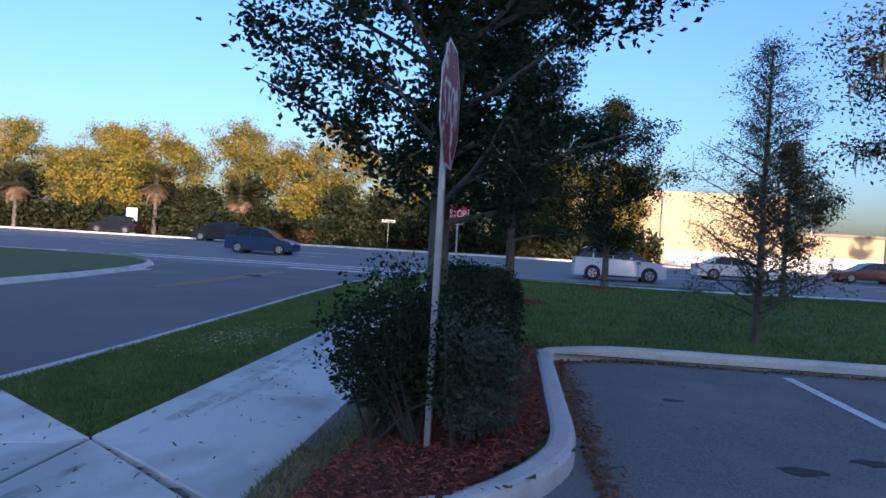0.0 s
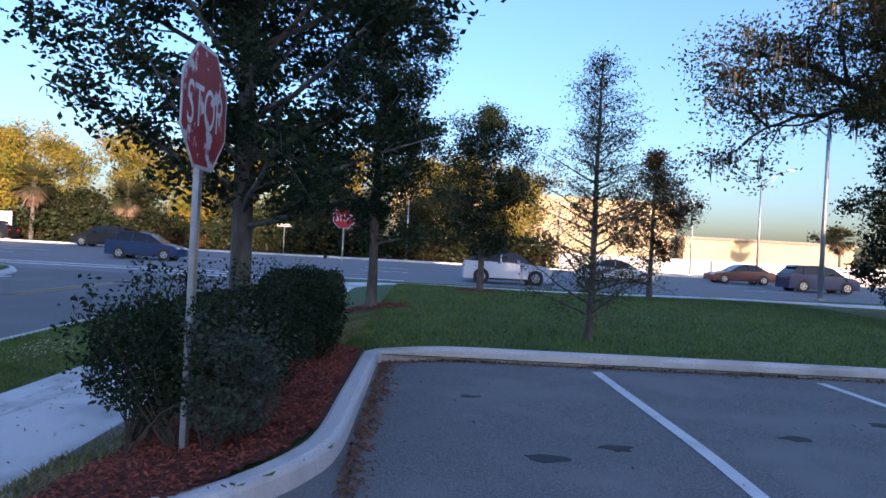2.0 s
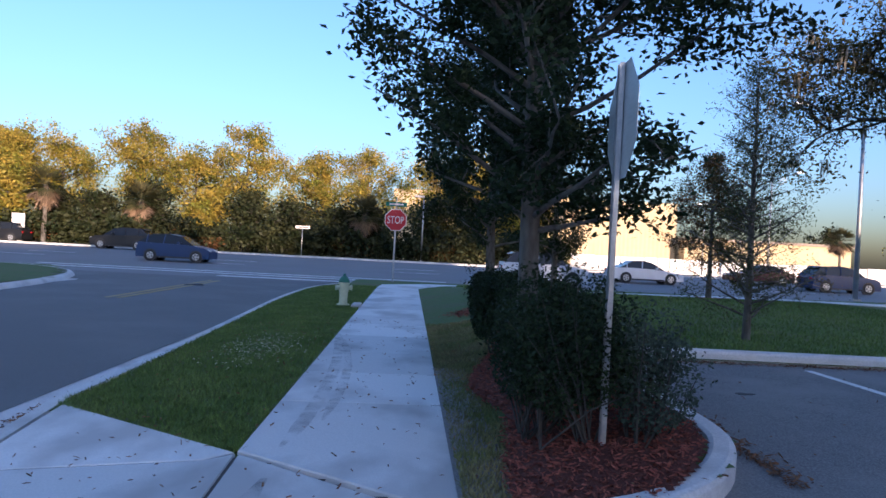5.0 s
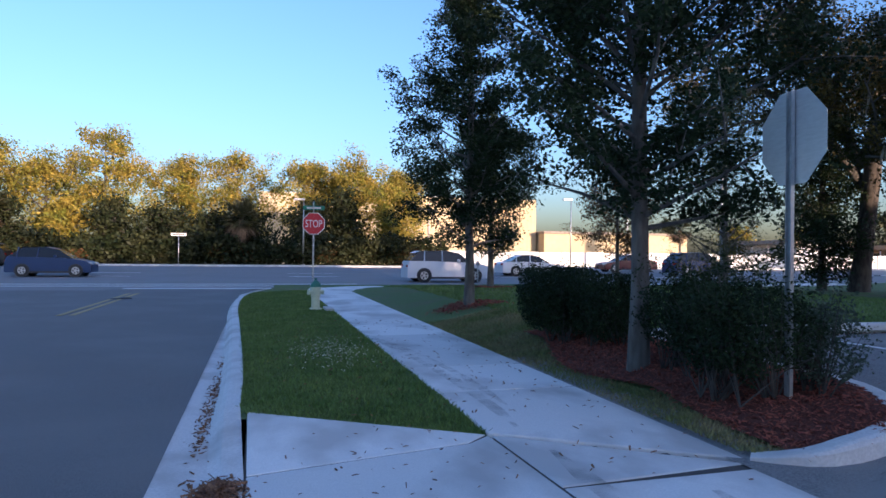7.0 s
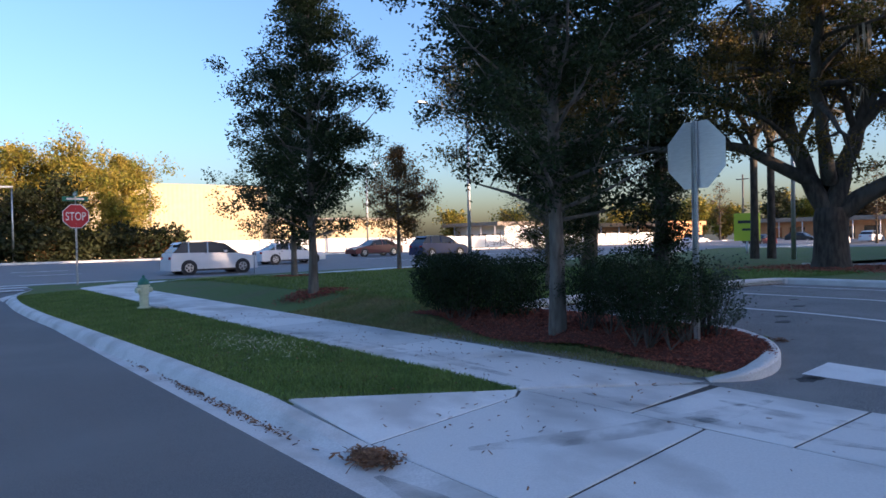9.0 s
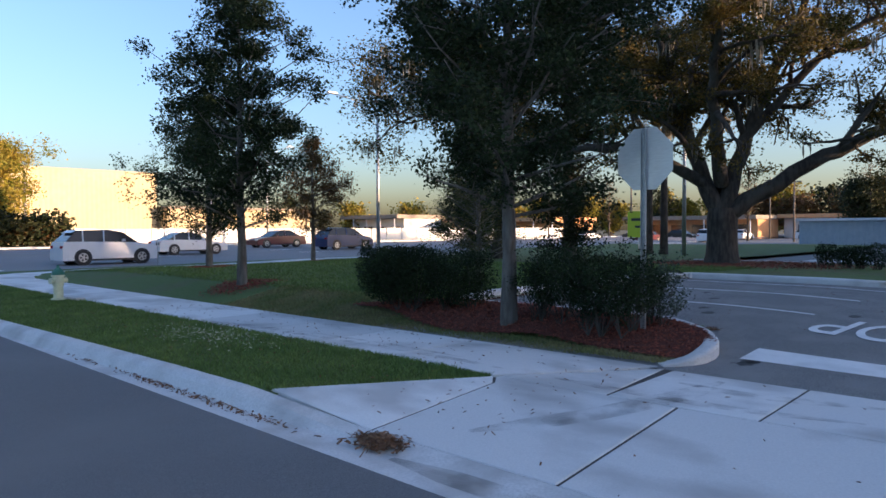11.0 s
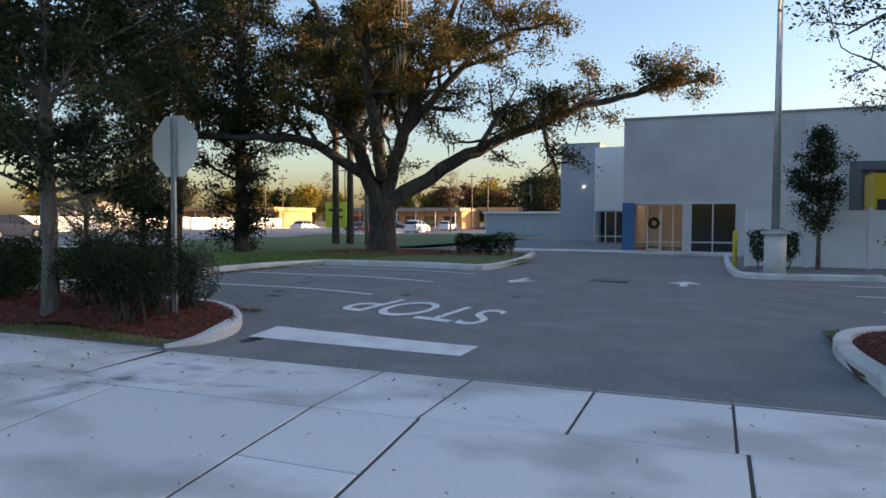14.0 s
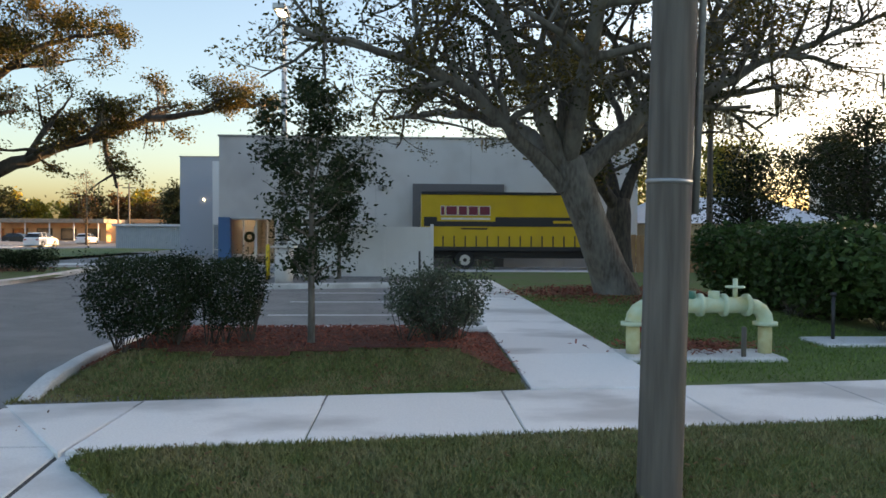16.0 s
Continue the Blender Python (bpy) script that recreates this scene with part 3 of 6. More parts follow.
for y, a, b, w in ((25.9, -7.2, -1.2, 0.36), (28.1, -17, 0.5, 0.3), (30.0, -17, 3, 0.3)):
    xs_ = np.linspace(a, b, 20)
    pts = [(x, y) for x in xs_] + [(x, y + w * 1.6) for x in xs_[::-1]]
    mark("edge_line", pts, lambda x, y: on_road(x, y) + 0.004, "long white painted line along the main road")
for y0, y1 in ((38.5, 0), (42.5, 0)):
    for k in range(-9, 10):
        x = k * 12.0
        mark("lane_dash", [(x, y0), (x + 3, y0), (x + 3, y0 + 0.16), (x, y0 + 0.16)], lambda x, y: on_road(x, y) + 0.004, "white dashed lane marking")
for dx in (0.0, 0.28):
    mark("centre_line", [(-6.25 + dx, 12.5), (-6.13 + dx, 12.5), (-6.13 + dx, 21.5), (-6.25 + dx, 21.5)], lambda x, y: float(street_z(x, y)) + 0.006,
         "faded yellow centre line", material="yellow_paint")

for k, (sx, sy, r) in enumerate(((4.8, -0.2, 0.16), (5.35, 0.1, 0.14), (4.4, 1.6, 0.1), (6.9, 0.6, 0.15), (6.4, -1.8, 0.18), (8.0, 1.2, 0.13), (2.25, -1.75, 0.2), (7.6, -3.4, 0.16))):
    rk = random.Random(k)
    r *= 0.72
    pts = [(sx + math.cos(a) * r * 1.35 * q, sy + math.sin(a) * r * 0.8 * q) for a, q in ((i * 0.45, rk.uniform(0.6, 1.15)) for i in range(14))]
    mark("oil_stain", pts, lambda x, y: float(lot_z(x, y)) - 0.002, "dark irregular oil stain on the asphalt", "stain", "stain")

# storm drain grate in the lot
g = thing("drain_grate", 12.3, -4.3, float(lot_z(12.3, -4.3)) + 0.012, "dark iron drain grate set in the asphalt", "drain", kind="structure")
boxed("grate_frame", (-0.32, 0.32, -0.45, 0.45, -0.05, 0.004), M["black"], g, bevel=0.005)
for k in range(7):
    boxed("grate_bar", (-0.27, 0.27, -0.4 + k * 0.13, -0.36 + k * 0.13, 0.0, 0.014), M["portal"], g)


# ---- the near stop sign, facing the lot ----
def octagon(r, x, flip=1):
    return [(x, math.cos(radians(22.5 + 45 * k)) * r, math.sin(radians(22.5 + 45 * k)) * r) for k in range(8)]


def solid_oct(name, r, x0, x1, material, parent, label=""):
    v = octagon(r, x0) + octagon(r, x1)
    f = [tuple(range(7, -1, -1)), tuple(range(8, 16))] + [(k, (k + 1) % 8, 8 + (k + 1) % 8, 8 + k) for k in range(8)]
    return raw(name, v, f, material, parent, label)


def stop_sign(x, y, z, zc, across, rz, faded, label):
    """Post on the back of an eight-sided plate whose face looks along +x before turning by rz."""
    s = thing("stop_sign", x, y, z, label, "stop sign", rz=rz)
    r = across / 2 / math.cos(radians(22.5))
    top = zc + across * 0.5
    post = bmesh.new()
    # open U-channel: web and two flanges
    box(post, -0.012, -0.004, -0.03, 0.03, -0.15, top, 0)
    box(post, -0.04, -0.012, -0.034, -0.028, -0.15, top, 0)
    box(post, -0.04, -0.012, 0.028, 0.034, -0.15, top, 0)
    p = part("post", post, M["galv"], s, "perforated galvanised steel post")
    for side in (-0.0025, -0.0135):
        v, f = [], []
        for k in range(int((top + 0.05) / 0.0254)):
            h = 0.03 + k * 0.0254
            i = len(v)
            v += [(side, math.cos(a * math.pi / 3) * 0.0055, h + math.sin(a * math.pi / 3) * 0.0055) for a in range(6)]
            f.append(tuple(range(i, i + 6)))
        tagged(raw("perforation", v, f, M["hole"], p, "row of punched holes"), kind="stuff")
    plate_ = solid_oct("plate", r, 0.0, 0.003, M["alu"], s, "bare aluminium back")
    face = solid_oct("face", r * 0.995, 0.0032, 0.0045, M["sign_white"], s, "white border")
    red = solid_oct("red_field", r * 0.94, 0.0046, 0.0056, M["sign_red" if faded else "sign_red_new"], s, "sun-faded red field" if faded else "red field")
    me = text_mesh("STOP", 1.0)
    c = np.array([v.co[:] for v in me.vertices])
    lo_, hi_ = c.min(0), c.max(0)
    w, h = across * 0.76, across * 0.34
    for v in me.vertices:
        u, q = (v.co.x - lo_[0]) / (hi_[0] - lo_[0]) - 0.5, (v.co.y - lo_[1]) / (hi_[1] - lo_[1]) - 0.5
        v.co = (0.0066 + v.co.z * 0.3, u * w, q * h)
    t = link("letters", me, M["paint"], s, "white letters STOP")
    for o in (plate_, face, red, t):
        o.location.z = zc
    for dz in (-0.32, 0.32):
        rod("bolt", (0.004, 0, zc + dz * across), (0.012, 0, zc + dz * across), 0.008, M["galv"], s, n=6)
    return s


stop_sign(2.49, -0.38, 0.2, 2.2, 0.77, -3, True, "leaning sun-faded red stop sign on a perforated steel post")
far_sign = stop_sign(0.45, 25.0, 0.0, 2.65, 0.92, -90, False, "red stop sign with green street name blades at the corner")
for k, (rz, dz) in enumerate(((0, 3.32), (90, 3.5))):
    b = boxed("name_blade", (-0.012, 0.012, -0.45, 0.45, -0.09, 0.09), M["sign_green"], far_sign, "green street name blade", bevel=0.004)
    b.matrix_basis = pose(-0.03, 0, dz, 0, 0, rz)
    q = boxed("blade_bar", (-0.014, 0.014, -0.3, 0.3, -0.035, 0.035), M["sign_white"], b)
rod("mast", (-0.03, 0, 3.1), (-0.03, 0, 3.6), 0.025, M["galv"], far_sign)

# ---- hydrant ----
def hydrant(x, y, z):
    h = thing("fire_hydrant", x, y, z, "pale yellow fire hydrant with a green cap on grass", "fire hydrant", rz=20)
    prof = [(0.15, 0), (0.15, 0.03), (0.1, 0.04), (0.1, 0.3), (0.115, 0.32), (0.115, 0.5), (0.14, 0.51), (0.14, 0.545)]
    b = bmesh.new()
    for (r0, z0), (r1, z1) in zip(prof, prof[1:]):
        if z1 > z0:
            cyl(b, (0, 0, z0), (0, 0, z1), r0, r1, 16)
        else:
            cyl(b, (0, 0, z0 - 0.002), (0, 0, z0 + 0.002), max(r0, r1), None, 16)
    part("barrel", b, M["hyd"], h, smooth=False)
    b = bmesh.new()
    for r0, r1, z0, z1 in ((0.135, 0.125, 0.545, 0.6), (0.125, 0.09, 0.6, 0.66), (0.09, 0.045, 0.66, 0.7), (0.03, 0.028, 0.7, 0.76)):
        cyl(b, (0, 0, z0), (0, 0, z1), r0, r1, 16)
    part("bonnet", b, M["hyd_cap"], h, "green domed bonnet")
    for a in (0, 90, 180):
        d = Vector((math.cos(radians(a)), math.sin(radians(a)), 0))
        b = bmesh.new()
        k = 1.25 if a == 90 else 1.0
        cyl(b, d * 0.09 + Vector((0, 0, 0.42)), d * 0.17 + Vector((0, 0, 0.42)), 0.055 * k, None, 12)
        cyl(b, d * 0.17 + Vector((0, 0, 0.42)), d * 0.2 + Vector((0, 0, 0.42)), 0.065 * k, None, 8)
        part("outlet", b, M["hyd_cap"] if a == 90 else M["hyd"], h)


hydrant(-0.42, 12.1, 0.03)
pad = plate("concrete_pad", [(-0.2, 11.7), (0.0, 11.7), (0.0, 12.6), (-0.2, 12.6)], lawn_z, M["concrete"], None, top=0.05)
tagged(pad, "small concrete block beside the hydrant", "concrete pad")

# ---- vegetation ----
def young_tree(name, label, x, y, z, height, radius, base, trunk_r, n_leaf, leaf, leaf_mat, seed, bark="bark", limbs=34, tip=0.75, cluster=0.2,
               fat=0.45, droop=0.0, lean=(0, 0), aspect=0.55, rise=0.5, wide_low=0.0):
    """A straight leader with side limbs that reach to an uneven crown outline, leaves in clusters along the outer limbs."""
    rng = random.Random(seed)
    t = thing(name, x, y, z, label, "tree", "street trees" if height < 9 and y < 30 else "trees beyond the road")
    tub = Tubes()
    lead = [(lean[0] * k / 8 + rng.uniform(-1, 1) * 0.015 * height / 6, lean[1] * k / 8 + rng.uniform(-1, 1) * 0.015 * height / 6, height * k / 8 - (0.1 if k == 0 else 0)) for k in range(9)]
    lead[0] = (0, 0, -0.12)
    tub.add(lead, [trunk_r * 1.35] + [trunk_r * (1 - k / 8) ** 0.8 + 0.008 for k in range(1, 9)], 10)
    cl = []
    for i in range(limbs):
        s = (i + rng.random()) / limbs
        h = base + (height - base) * s * 0.97
        env = radius * (min(1.0, (s + 0.06) / fat) ** 0.5 if s < fat else max(0.0, (1 - s) / (1 - fat)) ** tip)
        env += radius * wide_low * max(0, 0.3 - s)
        L = env * rng.uniform(0.55, 1.12)
        if L < 0.15:
            L = 0.15
        a = i * 2.399 + rng.uniform(-0.5, 0.5)
        f = h / height
        k0 = min(7, int(f * 8))
        p0 = Vector(lead[k0]).lerp(Vector(lead[k0 + 1]), f * 8 - k0)
        up = rise * rng.uniform(0.4, 1.2)
        pts = [p0]
        d = Vector((math.cos(a), math.sin(a), up)).normalized()
        for k in range(4):
            d = (d + Vector((rng.uniform(-1, 1), rng.uniform(-1, 1), rng.uniform(-0.5, 0.6) - droop)) * 0.22).normalized()
            pts.append(pts[-1] + d * L / 4)
        r = max(0.006, trunk_r * 0.33 * (1 - f) ** 0.6 + 0.006)
        tub.add(pts, [r * (1 - 0.8 * k / 4) for k in range(5)], 5)
        nb = max(3, round(7 * L / radius))
        for b in range(nb):
            q = rng.uniform(0.25, 1.0)
            k = min(3, int(q * 4))
            s0 = pts[k].lerp(pts[k + 1], q * 4 - k)
            e = Vector((rng.gauss(0, 1), rng.gauss(0, 1), rng.gauss(0.2, 0.6) - droop)).normalized() * L * rng.uniform(0.15, 0.42)
            tub.add([s0, s0 + e * 0.5 + Vector((0, 0, 0.02)), s0 + e], [r * 0.3, r * 0.2, 0.003], 4)
            for w in range(4):
                cl.append(s0 + e * rng.uniform(0.3, 1.1))
    crown_w = raw("trunk", tub.v, tub.f, M[bark], t, smooth=True)
    nr = np.random.default_rng(seed)
    C = np.array([c[:] for c in cl])
    pick = nr.integers(0, len(C), n_leaf)
    P = C[pick] + nr.normal(scale=cluster, size=(n_leaf, 3)) * (1, 1, 0.8)
    P[:, 2] = np.maximum(P[:, 2], base * 0.55)
    cards("crown", P, leaf, M[leaf_mat], t, aspect, seed, droop)
    return t


def oak(name, label, x, y, z, trunk_r, fork_h, limbs, n_leaf, leaf, seed, moss=200, lean=(0, 0), cluster=0.4, depth=3, leaf_mat="leaf_oak", bark="bark_dark"):
    """A broad live oak: stout trunk, heavy limbs along given sweeps, forking branches, leaf clumps and hanging moss."""
    rng = random.Random(seed)
    t = thing(name, x, y, z, label, "tree")
    tub = Tubes()
    fk = Vector((lean[0], lean[1], fork_h))
    tub.add([(0, 0, -0.2), (0, 0, 0.08), fk * 0.25, fk * 0.55, fk * 0.85, fk * 1.05], [trunk_r * 1.6, trunk_r * 1.3, trunk_r * 1.06, trunk_r * 0.97, trunk_r, trunk_r * 0.85], 16)
    tips, bits = [], []

    def grow(p, d, L, r, lev):
        n = 4
        pts = [p]
        for k in range(n):
            d = (d + Vector((rng.gauss(0, 1), rng.gauss(0, 1), rng.gauss(0.06, 0.7))) * 0.24).normalized()
            pts.append(pts[-1] + d * L / n)
        tub.add(pts, [r * (1 - 0.6 * k / n) for k in range(n + 1)], 6 if lev < 2 else 4)
        if lev >= depth:
            tips.extend(pts[1:])
            return
        bits.extend(pts[2:])
        for k in range(rng.choice((3, 4)) if lev < 2 else 3):
            q = rng.uniform(0.3, 1.0)
            i = min(n - 1, int(q * n))
            e = (d * 0.8 + Vector((rng.gauss(0, 1), rng.gauss(0, 1), rng.gauss(0.2, 0.6)))).normalized()
            grow(pts[i].lerp(pts[i + 1], q * n - i), e, L * rng.uniform(0.45, 0.72), r * 0.45, lev + 1)

    for sweep_pts, r0, side in limbs:
        path = [Vector((p[0], p[1])).to_3d() + Vector((0, 0, p[2])) for p in sweep_pts]
        fine_ = smooth_path(path, 0.6)
        n = len(fine_)
        fine_ = [p + Vector((rng.gauss(0, 1), rng.gauss(0, 1), rng.gauss(0, 1))) * 0.05 * min(1, i / 3) for i, p in enumerate(fine_)]
        tub.add(fine_, [r0 * (1 - 0.82 * i / n) for i in range(n)], 9)
        for k in range(side):
            q = rng.uniform(0.28, 1.0) if k else 0.99
            i = min(n - 2, int(q * (n - 1)))
            d = (fine_[i + 1] - fine_[i]).normalized()
            e = (d * 0.6 + Vector((rng.gauss(0, 0.9), rng.gauss(0, 0.9), rng.gauss(0.35, 0.6)))).normalized()
            grow(fine_[i], e, rng.uniform(1.6, 3.0) * (1.15 - 0.45 * q), r0 * (1 - 0.8 * q) * 0.55 + 0.02, 1)
        bits.extend(fine_[n // 3:])
    raw("trunk", tub.v, tub.f, M[bark], t, smooth=True)
    nr = np.random.default_rng(seed)
    C = np.array([c[:] for c in tips])
    pick = nr.integers(0, len(C), n_leaf)
    P = C[pick] + nr.normal(scale=cluster, size=(n_leaf, 3)) * (1, 1, 0.55)
    cards("crown", P, leaf, M[leaf_mat], t, 0.5, seed)
    if moss:
        S = np.array([b[:] for b in bits])
        v, f = [], []
        for k in nr.integers(0, len(S), moss):
            L = nr.uniform(0.3, 1.2)
            for s in range(5):
                c = S[k] + nr.normal(scale=0.12, size=3) * (1, 1, 0.3)
                a = nr.uniform(0, 6.28)
                w = np.array([math.cos(a), math.sin(a), 0]) * nr.uniform(0.012, 0.035)
                i = len(v)
                e = c + nr.normal(scale=0.05, size=3) - (0, 0, L * nr.uniform(0.5, 1))
                m_ = (c + e) / 2 + nr.normal(scale=0.03, size=3)
                v += [c - w, c + w, m_ + w * 1.3, m_ - w * 1.3, e]
                f += [(i, i + 1, i + 2, i + 3), (i + 3, i + 2, i + 4)]
        tagged(raw("moss", v, f, M["moss"], t, "grey hanging moss"), kind="stuff")
    return t


def hedge(label, x, y, z, lx, ly, h, n, seed, leaf=0.042, leaf_mat="leaf_hedge", lacy=0.0, stems=9, low=0.12, shell=0.5, name="shrub", loose=False):
    """Clipped or loose shrub: several stems and leaves gathered towards its outside."""
    rng = random.Random(seed)
    nr = np.random.default_rng(seed)
    t = thing(name, x, y, z, label, "shrub")
    tub = Tubes()
    tips = []
    for k in range(stems):
        b = Vector((rng.uniform(-0.25, 0.25) * lx, rng.uniform(-0.36, 0.36) * ly, -0.06))
        for q in range(6):
            e = Vector((rng.uniform(-0.5, 0.5) * lx, max(-0.5 * ly, min(0.5 * ly, b.y + rng.uniform(-0.5, 0.5) * min(ly, 1.2))), h * rng.uniform(0.45, 1.12 if loose else 1.02)))
            m_ = b.lerp(e, 0.5) + Vector((rng.uniform(-0.05, 0.05), rng.uniform(-0.05, 0.05), 0.05))
            tub.add([b, m_, e], [0.008, 0.005, 0.002], 4)
            tips += [m_.lerp(e, w) for w in (0.2, 0.6, 1.0, 1.05)]
    raw("branchwork", tub.v, tub.f, M["bark_dark"], t)
    u = nr.uniform(-1, 1, (n * 3, 3))
    e_ = 2.4 if loose else 6
    rr = (np.abs(u) ** e_).sum(1) ** (1 / e_)
    keep = (rr < 1) & (rr > nr.uniform(0, 1, len(u)) * shell * 1.6) & (u[:, 2] > -1 + 0.5 * nr.random(len(u)) ** 2)
    lump = np.array([noise.noise(Vector((a * lx * 1.6 + seed, b * ly * 1.6, c * 1.5))) for a, b, c in u])
    keep &= lump > -0.55 + lacy * 0.55
    P = u[keep][: int(n * (1 - lacy * 0.6))]
    P = P * (1 + (0.32 if loose else 0.09) * lump[keep][: len(P)][:, None]) * (lx / 2, ly / 2, (h - low) / 2) + (0, 0, (h + low) / 2)
    taper = 0.72 + 0.28 * np.clip(P[:, 2] / (0.55 * h), 0, 1)
    P[:, :2] *= taper[:, None]
    if tips:
        T = np.array([q[:] for q in tips])
        m = int(n * (0.25 + 0.5 * lacy))
        P = np.concatenate([P, T[nr.integers(0, len(T), m)] + nr.normal(scale=0.05, size=(m, 3))])
    cards("foliage", P, leaf, M[leaf_mat], t, 0.5, seed)
    return t


# young street trees in the lawn and the bed
young_tree("tree", "young live oak with dark glossy crown in the mulch bed", 2.24, 1.6, 0.1, 8.4, 2.75, 1.55, 0.1, 80000, 0.066, "leaf", 11, limbs=86, fat=0.3, tip=0.75, cluster=0.115, rise=0.65)
young_tree("tree", "tall young oak with an airy crown on the lawn", 2.85, 10.0, 0.22, 7.8, 2.6, 1.35, 0.1, 50000, 0.075, "leaf", 12, limbs=70, fat=0.28, tip=0.75, cluster=0.125, rise=0.75)
young_tree("tree", "round dark young oak on the lawn near the road", 5.7, 17.0, 0.25, 5.8, 2.4, 1.0, 0.1, 24000, 0.085, "leaf", 13, limbs=50, fat=0.35, tip=0.6, cluster=0.16)
young_tree("tree", "small russet-leaved tree on the lawn", 12.0, 20.0, 0.15, 5.3, 2.1, 1.2, 0.09, 14000, 0.09, "leaf_rust", 14, limbs=40, fat=0.35, tip=0.7, cluster=0.16)
young_tree("tree", "slender feathery cypress with rusty lower twigs", 6.5, 5.9, 0.2, 4.55, 1.25, 0.4, 0.055, 17000, 0.05, "leaf_feather", 15, limbs=74, fat=0.3, tip=0.55, cluster=0.1, rise=0.55, aspect=0.3, wide_low=1.1)
young_tree("tree", "dense dark cypress beside the taller trees", 20.2, 18.3, 0.0, 8.5, 2.3, 0.5, 0.16, 24000, 0.13, "leaf", 16, limbs=60, fat=0.2, tip=0.8, cluster=0.22, rise=0.2, bark="bark_dark")
young_tree("tree", "tall vine-covered tree with a leafy trunk", 19.7, 12.3, 0.0, 13.0, 3.0, 0.4, 0.28, 34000, 0.13, "leaf_dark", 17, limbs=64, fat=0.6, tip=0.5, cluster=0.25, bark="bark_dark")
young_tree("tree", "slim young tree in the hedge island", 2.95, -10.74, 0.34, 2.95, 1.0, 0.6, 0.034, 7500, 0.055, "leaf", 18, limbs=36, fat=0.5, tip=0.5, cluster=0.075, rise=0.7)
young_tree("tree", "young evergreen tree by the white fence", 19.6, -9.4, 0.1, 4.2, 1.15, 1.0, 0.06, 8000, 0.09, "leaf", 19, limbs=36, fat=0.35, tip=0.7, cluster=0.13, rise=0.8)

# big trees
oak("oak_tree", "large spreading live oak with hanging moss and sunlit leaves", 20.9, 6.2, -0.02, 0.56, 2.2, [
    ([(0, 0, 1.9), (1.0, -2.2, 3.6), (2.1, -5.0, 5.0), (3.2, -8.0, 6.2), (4.2, -11.2, 7.0)], 0.34, 16),
    ([(0, 0, 1.9), (-0.2, 0.9, 4.0), (-0.6, 1.6, 7.0), (-1.2, 2.6, 10.5)], 0.36, 16),
    ([(0, 0, 2.0), (0.6, -0.6, 5.0), (1.0, -1.8, 8.0), (1.4, -3.0, 11.2)], 0.34, 16),
    ([(-0.2, 0.5, 3.2), (-1.6, 2.6, 4.6), (-2.8, 5.5, 4.8), (-4.0, 8.5, 5.6)], 0.24, 14),
    ([(0.3, 0.2, 3.0), (2.5, 1.5, 6.0), (5.0, 3.0, 8.0), (7.0, 4.0, 9.0)], 0.26, 12),
    ([(0, 0, 3.2), (-2.2, -0.6, 6.2), (-4.0, -1.6, 8.4), (-5.6, -2.6, 9.6)], 0.25, 14),
    ([(0.5, -0.5, 4.8), (1.8, -3.6, 8.4), (2.6, -6.6, 9.6)], 0.2, 12)], 88000, 0.125, 31, moss=110, cluster=0.22)
oak("oak_tree", "big leaning live oak with grey limbs and mulch at its foot", 12.6, -17.1, 0.02, 0.44, 3.2, [
    ([(-0.45, 1.5, 2.7), (-1.4, 3.4, 4.4), (-2.4, 5.4, 5.3), (-3.4, 7.6, 5.6)], 0.2, 18),
    ([(-0.45, 1.4, 2.9), (-0.9, 2.6, 5.4), (-1.6, 4.6, 8.6), (-2.2, 6.6, 10.6)], 0.25, 18),
    ([(-0.45, 1.4, 3.0), (-0.6, 1.6, 6.0), (-0.9, 1.8, 9.0), (-1.2, 2.0, 12.0)], 0.24, 16),
    ([(-0.4, 1.2, 2.8), (-0.5, -0.8, 5.0), (-0.9, -3.0, 7.6), (-1.3, -5.2, 9.6)], 0.26, 20),
    ([(-0.4, 1.2, 3.2), (0.2, -1.6, 4.8), (0.4, -4.6, 6.4), (0.2, -7.6, 7.4)], 0.2, 18),
    ([(-0.4, 1.2, 3.0), (1.2, -0.8, 4.6), (2.6, -3.4, 5.6), (3.8, -6.4, 6.2)], 0.25, 14),
    ([(-0.4, 1.4, 3.0), (1.8, 2.6, 4.6), (4.0, 4.4, 5.2), (6.4, 6.2, 5.4)], 0.24, 14),
    ([(-0.5, 1.4, 3.4), (-2.6, 1.2, 6.4), (-4.6, 0.8, 8.6), (-6.2, 0.4, 9.6)], 0.24, 14)], 44000, 0.105, 32, moss=30, cluster=0.21, lean=(-0.45, 1.35), leaf_mat="leaf_oak", bark="bark")
oak("oak_tree", "second live oak behind the leaning one", 23.5, -20.4, -0.1, 0.5, 3.0, [
    ([(0, 0, 2.6), (-1.0, 2.0, 5.0), (-1.6, 4.2, 7.0)], 0.28, 10),
    ([(0, 0, 2.6), (0.5, -1.5, 6.0), (0.5, -3.5, 9.0)], 0.28, 10),
    ([(0, 0, 2.8), (1.5, 0.5, 6.0), (3.0, 1.0, 9.5)], 0.28, 10)], 12000, 0.2, 33, moss=60)
